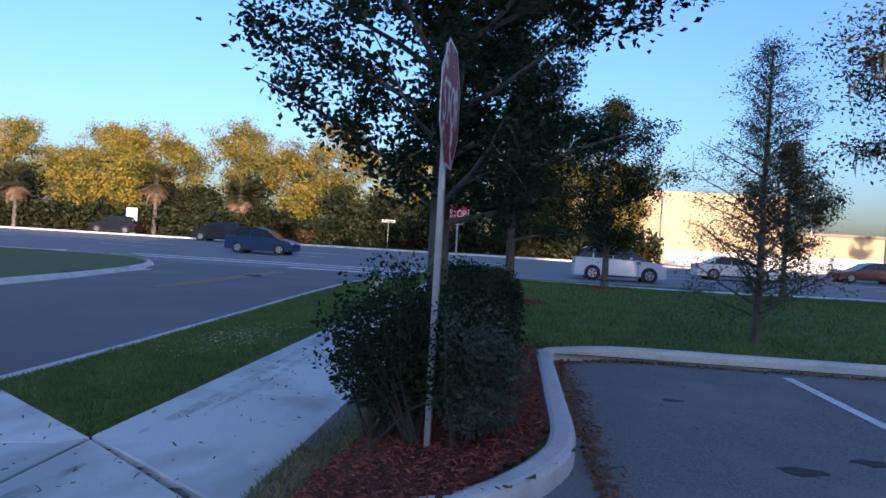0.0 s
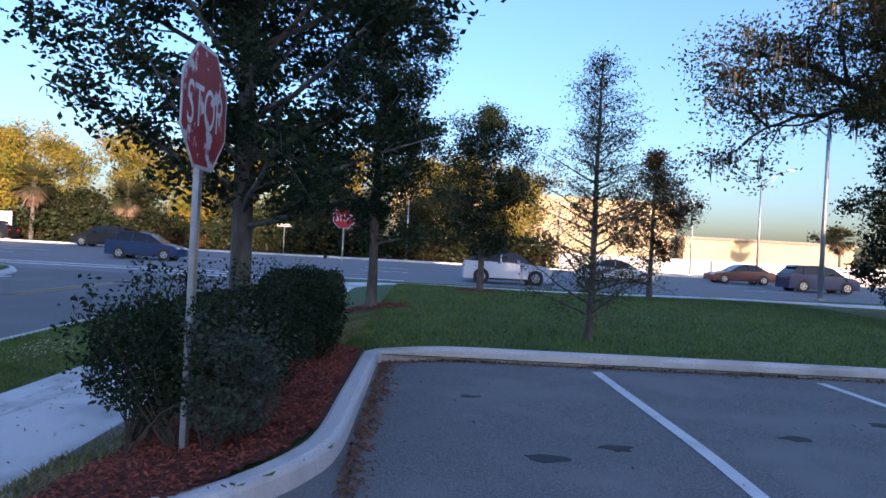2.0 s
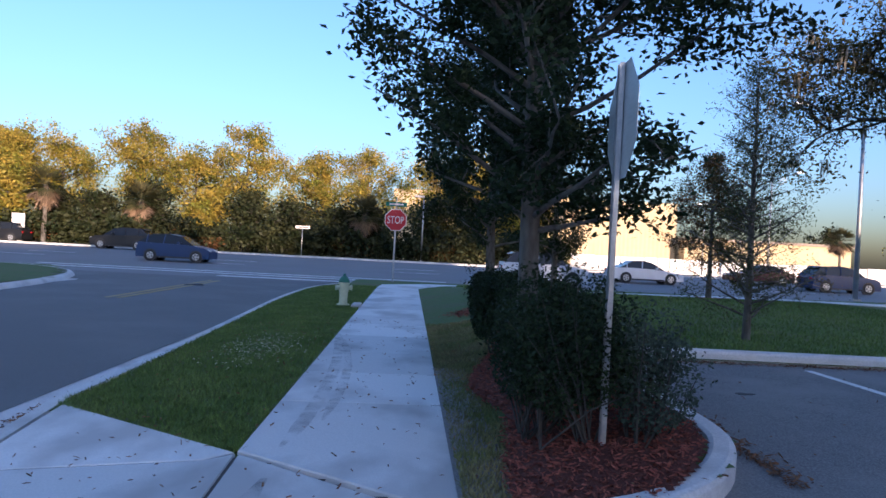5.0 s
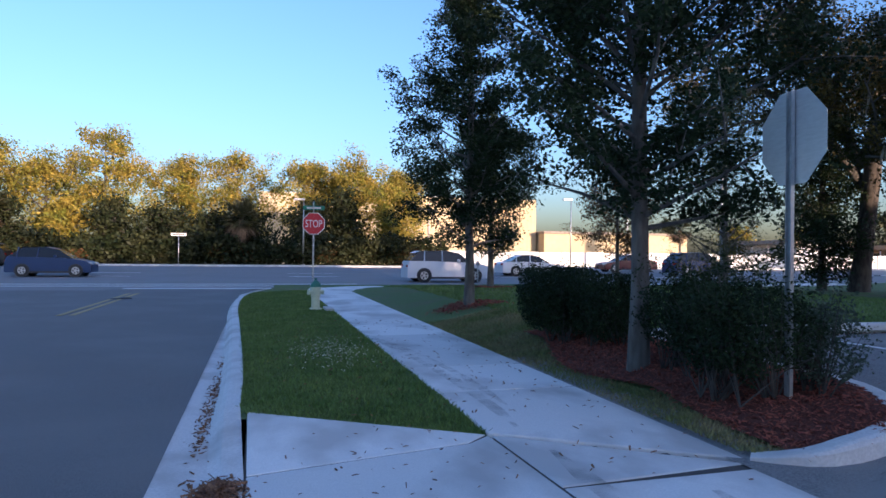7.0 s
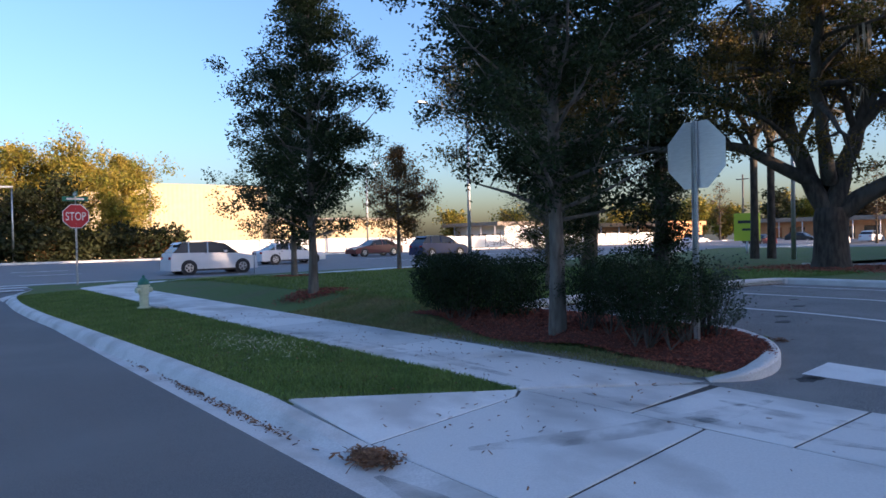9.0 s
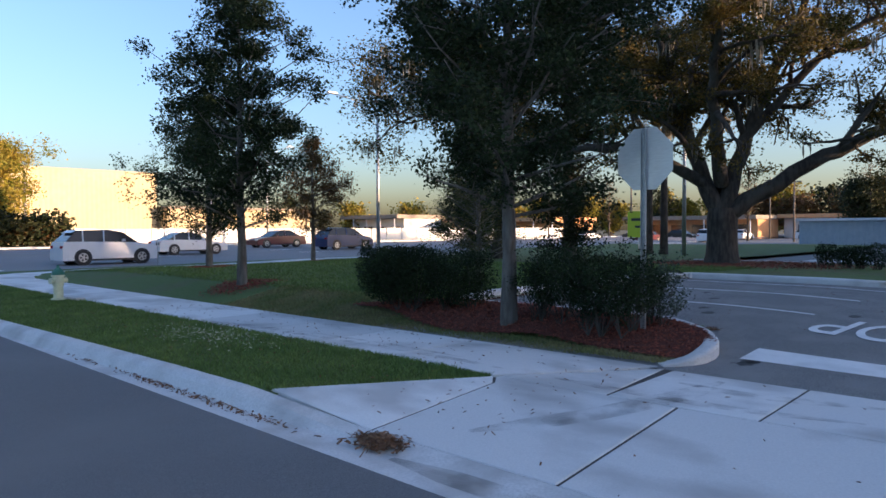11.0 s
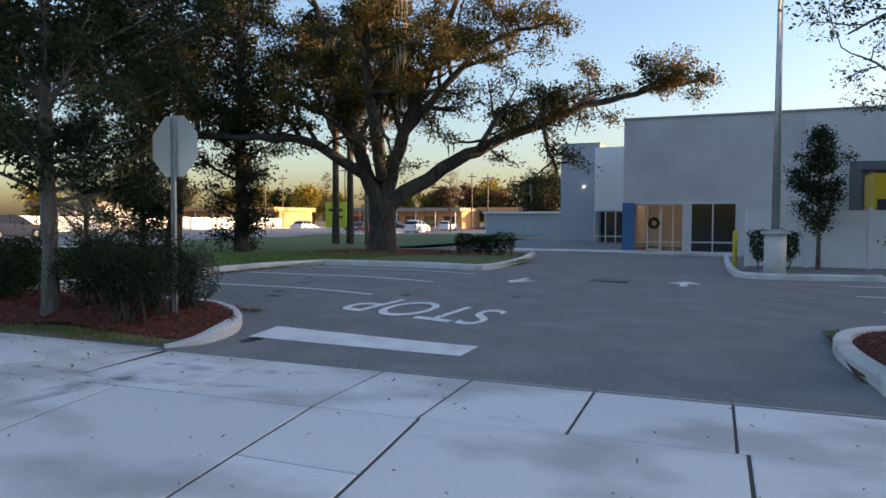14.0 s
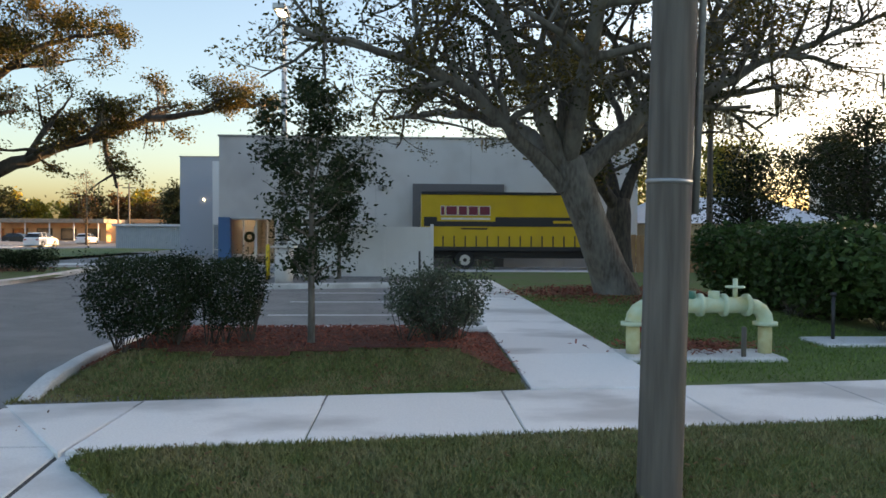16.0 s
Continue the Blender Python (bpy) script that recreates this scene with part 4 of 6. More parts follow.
oak("tree", "tall old tree with a bare lower trunk and moss", 20.9, 17.2, -0.05, 0.32, 5.5, [
    ([(0.2, 0, 5.0), (-1.0, 1.0, 8.0), (-2.0, 2.0, 11.0)], 0.22, 12),
    ([(0.2, 0, 5.0), (0.6, -1.5, 8.5), (0.8, -3.0, 11.5)], 0.22, 12),
    ([(0.2, 0, 4.2), (-2.0, 0.0, 6.6), (-4.2, 0.4, 8.0), (-6.4, 0.8, 8.6)], 0.18, 16),
    ([(0.2, 0, 5.2), (-1.8, 0.6, 9.0), (-3.8, 0.2, 11.2)], 0.18, 14),
    ([(0.2, 0, 4.6), (-2.5, 0.3, 6.6), (-5.0, 0.6, 6.6), (-6.9, 0.7, 5.6)], 0.13, 11),
    ([(0.2, 0, 5.2), (2.0, 1.0, 8.0), (3.5, 2.0, 10.0)], 0.2, 10)], 36000, 0.14, 34, moss=200, lean=(0.3, -0.4))
for k, (tx, ty) in enumerate(((31.0, 14.5), (31.8, 14.0))):
    oak("tree", "slim tall tree trunk with moss behind the big oak", tx, ty, -0.1, 0.19, 7.0, [
        ([(0, 0, 6.4), (-0.8, 0.8, 9.0), (-1.4, 1.6, 12.0)], 0.17, 9), ([(0, 0, 6.4), (0.8, -0.8, 9.0), (1.6, -1.6, 12.0)], 0.17, 9)], 6000, 0.22, 40 + k, moss=90)

# shrubs in the northern bed
hedge("loose grey-green shrub overhanging the kerb by the stop sign", 2.78, -0.42, 0.24, 0.55, 0.75, 0.8, 3600, 57, leaf=0.034, leaf_mat="leaf_grey", lacy=0.5, stems=6, low=0.1, loose=True)
hedge("loose dark-green shrub by the stop sign", 2.24, -0.02, 0.24, 1.0, 1.3, 0.98, 11500, 51, leaf=0.036, lacy=0.42, stems=12, low=0.1, loose=True)
hedge("loose dark-green shrub in the mulch bed", 2.52, 0.95, 0.24, 1.05, 1.0, 0.98, 8200, 58, leaf=0.036, lacy=0.42, stems=9, low=0.16, loose=True)
hedge("dark clipped hedge in the mulch bed", 2.6, 2.85, 0.2, 0.95, 0.95, 0.98, 10000, 52, leaf=0.036, lacy=0.25, stems=8, low=0.12)
hedge("dense dark clipped hedge at the end of the bed", 2.42, 4.1, 0.2, 0.95, 1.55, 1.04, 20000, 53, leaf=0.036, lacy=0.05, stems=9)
# southern island
hedge("tall clipped hedge in the island bed", 2.85, -8.95, 0.33, 0.9, 1.1, 0.98, 14000, 54, leaf=0.034, stems=9, shell=0.5, low=0.1, lacy=0.12)
hedge("tall clipped hedge in the island bed", 3.0, -9.84, 0.34, 0.8, 0.66, 0.95, 7500, 55, leaf=0.034, stems=6, lacy=0.15, low=0.16)
hedge("loose light-leaved shrub at the walkway corner", 3.2, -12.15, 0.3, 0.95, 1.15, 0.82, 7000, 56, lacy=0.4, stems=10, leaf=0.04, loose=True, leaf_mat="leaf_grey")
for k, (hx, hy, w, h) in enumerate(((19.9, 0.7, 0.75, 0.85), (20.0, 1.3, 0.55, 0.75), (20.2, 1.85, 0.5, 0.7), (20.4, 2.45, 0.6, 0.8))):
    hedge("small clipped shrub in the oak island", hx, hy, float(lawn_all(hx, hy)) - 0.03, w, w, h, 1500, 60 + k, leaf=0.06, stems=5, low=0.1, lacy=0.2)
hedge("round dark shrub beside the light pole", 18.6, -8.1, 0.1, 1.2, 1.3, 1.1, 2600, 66, leaf=0.08, stems=5)
hedge("big dark broad-leaved hedge", 9.0, -19.6, 0.05, 7.0, 2.0, 1.75, 15000, 67, leaf=0.14, leaf_mat="leaf_broad", stems=30, low=0.05, name="hedge", shell=0.6)
hedge("big dark broad-leaved hedge", 5.6, -21.0, 0.05, 3.0, 5.0, 1.7, 9000, 68, leaf=0.14, leaf_mat="leaf_broad", stems=18, low=0.05, name="hedge", shell=0.6)


# ---- trees beyond the main road and to the east ----
def far_tree(label, x, y, h, r, seed, leaf_mat="leaf_olive", n=5200, leaf=0.42, base=1.5):
    young_tree("tree", label, x, y, 0.1, h, r, base, 0.3, n, leaf, leaf_mat, seed, bark="bark_dark", limbs=34, fat=0.5, tip=0.45, cluster=0.5, rise=0.6)


rngf = random.Random(5)
FAR = "tall spreading tree of the wood beyond the road"
for k in range(13):
    x = -62 + k * 6.5 + rngf.uniform(-1.5, 1.5)
    far_tree(FAR, x, 75 + rngf.uniform(-3, 7), rngf.uniform(9.5, 13.5), rngf.uniform(5.4, 7.0), 100 + k, "leaf_olive", 15000, 0.27)
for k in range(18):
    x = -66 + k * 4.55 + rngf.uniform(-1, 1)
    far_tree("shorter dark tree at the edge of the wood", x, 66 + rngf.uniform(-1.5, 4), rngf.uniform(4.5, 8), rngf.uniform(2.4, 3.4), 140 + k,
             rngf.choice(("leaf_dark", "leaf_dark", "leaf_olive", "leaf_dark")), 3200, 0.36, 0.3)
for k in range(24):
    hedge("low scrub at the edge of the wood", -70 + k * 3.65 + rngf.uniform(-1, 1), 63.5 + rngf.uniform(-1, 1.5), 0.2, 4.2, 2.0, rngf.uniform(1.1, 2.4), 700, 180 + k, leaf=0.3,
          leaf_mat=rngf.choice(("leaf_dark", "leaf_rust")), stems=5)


def palm(x, y, h, seed, r=2.6):
    t = thing("palm_tree", x, y, 0.2 if y < 70 else -0.4, "cabbage palm with a round head and dead hanging fronds", "palm tree")
    tub = Tubes()
    tub.add([(0, 0, -0.1), (0.05, 0, h * 0.5), (0, 0.05, h)], [0.24, 0.19, 0.2], 10)
    raw("trunk", tub.v, tub.f, M["bark"], t, smooth=True)
    nr = np.random.default_rng(seed)
    for nm, cnt, m_, lo_, hi_ in (("frond_head", 55, M["frond"], -0.5, 1.3), ("frond_skirt", 26, M["frond_dead"], -1.4, -0.5)):
        v, f = [], []
        for k in range(cnt):
            a, e = nr.uniform(0, 6.28), nr.uniform(lo_, hi_)
            d = np.array([math.cos(a) * math.cos(e), math.sin(a) * math.cos(e), math.sin(e)])
            s_ = np.cross(d, (0, 0, 1.0)) + 1e-6
            s_ /= np.linalg.norm(s_)
            L = r * nr.uniform(0.75, 1.0)
            hub = np.array([0, 0, h]) + d * L * 0.45
            for q in range(14):
                b = (q - 6.5) / 6.5 * 1.25
                tip = hub + (d * math.cos(b) + s_ * math.sin(b)) * L * 0.55 - (0, 0, 0.18)
                w = np.cross(tip - hub, (0.2, 0.1, 1)) 
                w = w / (np.linalg.norm(w) + 1e-6) * 0.05
                i = len(v)
                v += [hub, (hub + tip) / 2 + w, tip, (hub + tip) / 2 - w]
                f.append((i, i + 1, i + 2, i + 3))
            i = len(v)
            v += [np.array([0, 0, h]) - s_ * 0.03, np.array([0, 0, h]) + s_ * 0.03, hub + s_ * 0.02, hub - s_ * 0.02]
            f.append((i, i + 1, i + 2, i + 3))
        raw(nm, v, f, m_, t, "brown dead fronds" if "skirt" in nm else "")


for k, (px, py, ph) in enumerate(((-33, 62, 5.4), (-25, 64, 4.6), (-3.5, 64, 4.4), (-48, 62, 4.8), (62, 92, 6.0))):
    palm(px, py, ph, 70 + k)
for k in range(16):
    far_tree("distant low tree on the eastern skyline", 75 + k * 9 + rngf.uniform(-3, 3), 120 - k * 9 + rngf.uniform(-5, 5), rngf.uniform(5, 9), rngf.uniform(3.5, 5), 220 + k,
             rngf.choice(("leaf_olive", "leaf_dark")), 1500, 0.6, 1.0)
for k in range(26):
    q = k / 25
    far_tree("distant low tree on the eastern skyline", 150 - 8 * math.sin(3 * q) + rngf.uniform(-6, 6), 112 - 120 * q + rngf.uniform(-3, 3), rngf.uniform(5.5, 10), rngf.uniform(4, 6.5), 300 + k,
             rngf.choice(("leaf_olive", "leaf_dark", "leaf_rust")), 1500, 0.75, 0.6)
for k, (bx, by, bh) in enumerate(((95, 33, 10.5), (108, 21, 12.0), (100, 58, 10.0))):
    young_tree("bare_tree", "tall thin leafless tree on the skyline", bx, by, -0.3, bh, 2.2, 2.5, 0.16, 900, 0.2, "leaf_rust", 340 + k, bark="bark_dark", limbs=44, fat=0.5, tip=0.4, cluster=0.2, rise=0.7)
young_tree("tree", "broad bushy tree behind the long shed", 80, 14.5, -0.3, 6.2, 5.2, 0.8, 0.3, 12000, 0.3, "leaf_dark", 350, bark="bark_dark", limbs=44, fat=0.55, tip=0.4, cluster=0.45, rise=0.8)
for k, (px, py, ph) in enumerate(((84, 45, 9.5), (92, 26, 8.5), (104, 70, 10.0), (118, 38, 10.5), (88, 62, 7.5))):
    pl = thing("utility_pole", px, py, -0.3, "distant pole over the shopping plaza", "utility pole")
    rod("pole", (0, 0, -0.1), (0, 0, ph), 0.14, M["pole"], pl, r1=0.1)
    boxed("cross_arm", (-0.06, 0.06, -0.9, 0.9, ph - 0.7, ph - 0.56), M["pole"], pl)
for k in range(7):
    far_tree("tree behind the hedge in the south-east", 56 - k * 3.5, -22 - k * 7.0, rngf.uniform(8, 11), 4.6, 250 + k, rngf.choice(("leaf_olive", "leaf_dark")), 9000, 0.28, 0.6)
for k in range(4):
    far_tree("small dark tree near the board fence", 27 - k * 2.2, -27.5 - k * 4.2, rngf.uniform(4.5, 7), 2.6, 262 + k, "leaf_dark", 7000, 0.17, 0.5)

# dark leaf band added for the shade below the wood beyond the road
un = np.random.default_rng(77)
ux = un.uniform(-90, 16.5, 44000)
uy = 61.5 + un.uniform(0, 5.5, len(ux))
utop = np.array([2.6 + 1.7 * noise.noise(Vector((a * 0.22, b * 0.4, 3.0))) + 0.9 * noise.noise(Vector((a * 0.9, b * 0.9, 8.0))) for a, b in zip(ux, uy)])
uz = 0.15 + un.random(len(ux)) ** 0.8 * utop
tagged(cards("undergrowth", np.stack([ux, uy, uz], 1), 0.42, M["leaf_dark"], None, 0.6, 78), "band of dark leaves added for the shade below the trees", "undergrowth", kind="stuff")

# ---- the grey shop building ----
BZ = -0.24
shop = thing("shop_building", 0, 0, 0, "plain grey stucco shop building with glazed entrance and blue-grey tower", "building")
BX = 33.6                      # front wall plane, facing west


def front(name, y0, y1, z0, z1, material="stucco", x0=BX, x1=BX + 0.35, label="", bevel=0.01):
    return boxed(name, (x0, x1, y0, y1, z0, z1), M[material], shop, label, bevel)


front("wall", -24.5, -7.1, BZ - 0.3, 6.75)
front("wall", -7.1, -1.55, 2.42, 6.75)
front("pier", -4.95, -4.55, BZ - 0.3, 2.42)
boxed("wall", (BX + 0.35, BX + 30, -1.9, -1.55, BZ - 0.3, 6.75), M["stucco"], shop)
boxed("wall", (BX + 0.35, BX + 30, -24.5, -24.15, BZ - 0.3, 6.75), M["stucco"], shop)
boxed("roof", (BX + 0.35, BX + 30, -24.15, -1.9, 6.2, 6.35), M["roof"], shop)
boxed("coping", (BX - 0.06, BX + 0.42, -24.55, -1.5, 6.75, 6.87), M["coping"], shop, "dark metal coping", 0.01)
for k in range(3):
    boxed("control_joint", (BX - 0.004, BX, -10.0 - k * 5.2, -9.985 - k * 5.2, BZ, 6.75), M["coping"], shop)
boxed("soffit", (BX - 0.02, BX + 3.0, -7.1, -1.55, 2.36, 2.42), M["stucco_white"], shop)


def glazing(y0, y1, z0, z1, x, mull, rail, name="window"):
    w = new(name)
    w.parent = shop
    n = len(mull) + 1
    ys = [y0, *mull, y1]
    for a in ys:
        boxed("mullion", (x - 0.05, x + 0.05, a - 0.035, a + 0.035, z0, z1), M["frame_metal"], w)
    for q in (z0 + 0.04, rail, z1 - 0.04):
        boxed("rail", (x - 0.048, x + 0.048, y0, y1, q - 0.035, q + 0.035), M["frame_metal"], w)
    for a, b in zip(ys, ys[1:]):
        p = boxed("pane", (x - 0.006, x + 0.006, a + 0.03, b - 0.03, z0 + 0.06, z1 - 0.06), M["glass"], w)
        p.visible_shadow = False
    return w


glazing(-7.1, -4.95, BZ, 2.42, BX + 0.18, [-6.0], BZ + 0.62)
glazing(-4.55, -1.95, BZ, 2.36, BX + 0.5, [-4.05, -3.45, -2.75], BZ + 0.6, "entrance")
door = new("door")
door.parent = shop
for a in (-3.42, -2.8):
    boxed("stile", (BX + 0.42, BX + 0.5, a, a + 0.07, BZ + 0.02, 1.95), M["frame_metal"], door)
boxed("rail", (BX + 0.42, BX + 0.5, -3.42, -2.73, BZ + 0.02, BZ + 0.25), M["frame_metal"], door)
rod("pull_handle", (BX + 0.38, -2.9, BZ + 0.8), (BX + 0.38, -2.9, BZ + 1.5), 0.015, M["galv"], door)
wreath = bmesh.new()
for k in range(14):
    a = 2 * math.pi * k / 14
    bmesh.ops.create_icosphere(wreath, subdivisions=1, radius=0.1, matrix=Matrix.Translation((BX + 0.36, -3.1 + 0.22 * math.cos(a), 1.35 + 0.22 * math.sin(a))))
wr = part("door_wreath", wreath, M["leaf_dark"])
tagged(wr, "round dark green wreath hung on the glass door", "wreath")
boxed("blue_column", (BX - 0.06, BX + 0.3, -2.15, -1.52, BZ - 0.1, 2.42), M["blue_panel"], shop, "blue clad column", 0.01)
# rooms behind the glass
boxed("floor", (BX + 0.36, BX + 14, -24, -1.95, BZ - 0.2, BZ - 0.01), M["concrete"], shop)
boxed("back_wall", (BX + 9, BX + 9.2, -12, -1.95, BZ, 3.4), M["stucco"], shop)
# dark sheet added close behind the right window in place of room shade
boxed("dark_partition", (BX + 1.3, BX + 1.4, -7.1, -4.85, BZ, 3.4), M["unlit_room_tone"], shop)
# orange wall colour stands in for the warm reflection in the door glass
boxed("side_wall", (BX + 0.4, BX + 9, -4.85, -4.7, BZ, 3.4), M["orange_wall"], shop)
boxed("inner_ceiling", (BX + 0.4, BX + 9, -12, -1.95, 3.4, 3.5), M["stucco_white"], shop)
# two glowing panels added to brighten the room behind the entrance
for k in range(2):
    lamp = thing("entrance_glow_panel", BX + 2.4 + 3 * k, -3.2, 3.3, "warm glowing panel added to brighten the entrance room", "ceiling lamp")
    boxed("diffuser", (-0.4, 0.4, -0.3, 0.3, 0.0, 0.06), M["glow"], lamp, bevel=0.02)
    boxed("housing", (-0.43, 0.43, -0.33, 0.33, 0.06, 0.1), M["frame_metal"], lamp)
# recessed white wall and tower
boxed("recess_wall", (46.2, 46.6, -1.9, 2.27, 2.2, 6.7), M["stucco_white"], shop, "white recessed wall")
boxed("recess_base", (46.2, 46.6, -1.9, 0.1, BZ - 0.3, 2.2), M["stucco_white"], shop)
glazing(0.1, 2.27, BZ - 0.1, 2.2, 46.4, [0.8, 1.5], BZ + 0.6)
# dark sheet in place of the shade behind the recess glazing
boxed("recess_back", (49.0, 49.2, -1.5, 2.27, BZ, 2.2), M["unlit_room_tone"], shop)
boxed("tower", (48.0, 53.0, 2.27, 5.14, BZ - 0.5, 7.15), M["tower"], shop, "blue-grey stucco tower", 0.015)
boxed("tower_coping", (47.95, 53.05, 2.22, 5.19, 7.15, 7.24), M["coping"], shop)
rod("tower_lamp", (48.0, 3.4, 4.0), (47.92, 3.4, 4.0), 0.05, M["glow"], shop, "small lit wall lamp")
walkm = boxed("pavement_shop", (31.0, BX - 0.08, -7.4, 6.5, BZ - 0.3, BZ + 0.16), M["concrete"], bevel=0.02)
tagged(walkm, "concrete walk along the shop front", "pavement", kind="structure")
# dark portal with loading door behind the truck
boxed("portal", (BX - 0.25, BX, -17.0, -12.0, 3.9, 4.3), M["portal"], shop, "dark brown-grey loading portal", 0.01)
boxed("portal_side", (BX - 0.25, BX, -12.5, -12.0, BZ, 3.9), M["portal"], shop)
boxed("portal_side", (BX - 0.25, BX, -17.0, -16.5, BZ, 3.9), M["portal"], shop)
boxed("loading_door", (BX - 0.06, BX, -16.5, -12.5, BZ, 3.9), M["portal"], shop)
boxed("wall_light", (BX - 0.14, BX, -10.6, -10.1, 4.0, 4.22), M["coping"], shop, bevel=0.02)

# corrugated long building east of the tower
shed = thing("long_shed", 0, 0, 0, "long blue-grey steel building with a pale roof edge", "building")
sv, sf = [], []
ys = np.linspace(9.5, 18.0, 86)
for k, yy in enumerate(ys):
    xx = 68 + 0.05 * (k % 2)
    sv += [(xx, yy, -0.6), (xx, yy, 2.2)]
    if k:
        i = 2 * k
        sf.append((i - 2, i, i + 1, i - 1))
raw("wall", sv, sf, M["steel_wall"], shed)
boxed("roof_edge", (67.7, 90, 9.2, 18.3, 2.2, 2.42), M["roof_metal"], shed, "pale metal roof edge", 0.02)
boxed("end_wall", (68.1, 90, 17.9, 18.0, -0.6, 2.2), M["steel_wall"], shed)

# ---- white vinyl fence ----
fence = thing("white_fence", 20.6, 0, 0, "white vinyl screen fence by the building", "fence")
for k in range(3):
    y1 = -7.4 - k * 1.75
    boxed("fence_panel", (-0.02, 0.02, y1 - 1.68, y1 - 0.06, 0.02, 1.82), M["white_wall"], fence, bevel=0.004)
    boxed("fence_post", (-0.06, 0.06, y1 - 0.06, y1 + 0.06, -0.1, 1.92), M["white_wall"], fence, bevel=0.01)
boxed("fence_post", (-0.06, 0.06, -12.71, -12.59, -0.1, 1.92), M["white_wall"], fence, bevel=0.01)
boxed("fence_panel", (0.06, 6.0, -12.68, -12.64, 0.02, 1.82), M["white_wall"], fence)
b = thing("bollard", 19.1, -7.05, -0.02, "yellow steel bollard by the kerb", "bollard")
rod("post", (0, 0, -0.1), (0, 0, 1.15), 0.07, M["yellow_bollard"], b)
bm = bmesh.new()
bmesh.ops.create_uvsphere(bm, u_segments=12, v_segments=6, radius=0.07, matrix=Matrix.Translation((0, 0, 1.15)))
part("cap", bm, M["yellow_bollard"], b, smooth=True)
b = thing("post", 20.2, -12.2, 0.0, "short dark steel post by the fence", "post")
rod("shaft", (0, 0, -0.1), (0, 0, 0.95), 0.04, M["black"], b)


# ---- poles ----
def light_pole(x, y, z, h, label, pedestal=0.0, arm=None, r=0.11, lit=False):
    p = thing("light_pole", x, y, z, label, "light pole")
    if pedestal:
        rod("pedestal", (0, 0, -0.15), (0, 0, pedestal), 0.28, M["kerb_concrete"], p, "round concrete pedestal", n=20)
        boxed("cap_plate", (-0.36, 0.36, -0.36, 0.36, pedestal, pedestal + 0.06), M["kerb_concrete"], p, bevel=0.01)
    boxed("base_plate", (-0.2, 0.2, -0.2, 0.2, pedestal, pedestal + 0.12), M["galv"], p, bevel=0.01)
    rod("shaft", (0, 0, pedestal), (0, 0, h), r, M["galv"], p, r1=r * 0.6)
    if arm:
        d = Vector(arm)
        rod("arm", (0, 0, h - 0.5), (d.x * 0.5, d.y * 0.5, h + 0.55), 0.035, M["galv"], p)
        rod("arm", (d.x * 0.5, d.y * 0.5, h + 0.55), (d.x, d.y, h + 0.9), 0.035, M["galv"], p)
        rod("arm", (0, 0, h - 1.0), (d.x * 0.55, d.y * 0.55, h + 0.35), 0.03, M["galv"], p)
        boxed("lamp_head", (d.x - 0.35, d.x + 0.35, d.y - 0.14, d.y + 0.14, h + 0.86, h + 0.98), M["galv"], p, bevel=0.03)
    else:
        boxed("lamp_head", (-0.9, 0.1, -0.18, 0.18, h - 0.05, h + 0.12), M["galv"], p, bevel=0.03)
        if lit:
            boxed("lens", (-0.75, -0.2, -0.12, 0.12, h - 0.075, h - 0.052), M["glow"], p, "lit lens")
    return p


light_pole(16.5, -8.05, 0.08, 8.0, "tall steel parking-lot light pole on a concrete pedestal", 1.05, lit=True)
light_pole(23.3, 28.9, 0.0, 9.0, "tall galvanised street lamp with a bracket arm", 0.0, arm=(-2.6, 1.2, 0), r=0.13)
light_pole(36.0, 62.0, 0.2, 9.5, "tall galvanised street lamp across the road", 0.0, arm=(1.9, -1.6, 0), r=0.13)
light_pole(29.5, 62.0, 0.2, 7.0, "slim steel pole across the road", r=0.08)
light_pole(30.5, 12.2, -0.2, 9.0, "grey steel light pole by the far lawn", r=0.12)
light_pole(2.2, 62.0, 0.2, 6.2, "slim white post at the roadside", r=0.09)

up = thing("utility_pole", -0.75, -13.36, 0.0, "weathered wooden utility pole with a metal band", "utility pole")
tub = Tubes()
tub.add([(0, 0.01, -0.3), (0.0, -0.06, 3.0), (0.0, -0.14, 6.5), (0.0, -0.23, 10.5)], [0.136, 0.131, 0.124, 0.11], 20)
raw("pole", tub.v, tub.f, M["pole"], up, smooth=True)
rod("band", (0.0, -0.035, 1.88), (0.0, -0.036, 1.905), 0.138, M["galv"], up, "galvanised band", n=20)
rod("conduit", (-0.02, -0.19, 1.7), (-0.02, -0.3, 6.0), 0.022, M["galv"], up)
up2 = thing("utility_pole", 26.5, -25.5, -0.1, "distant wooden utility pole with cross-arm", "utility pole")
rod("pole", (0, 0, -0.2), (0, 0, 9.5), 0.15, M["pole"], up2, r1=0.11)
boxed("cross_arm", (-0.06, 0.06, -1.0, 1.0, 8.6, 8.72), M["pole"], up2)


def blade_sign(x, y, z, h, label, w=0.6, hh=0.22):
    s = thing("road_sign", x, y, z, label, "road sign")
    rod("post", (0, 0, -0.1), (0, 0, h), 0.03, M["galv"], s)
    boxed("panel", (-w, w, -0.012, 0.012, h - hh, h), M["sign_white"], s, bevel=0.003)
    boxed("bar", (-w * 0.8, w * 0.8, -0.014, 0.014, h - hh * 0.7, h - hh * 0.3), M["black"], s)


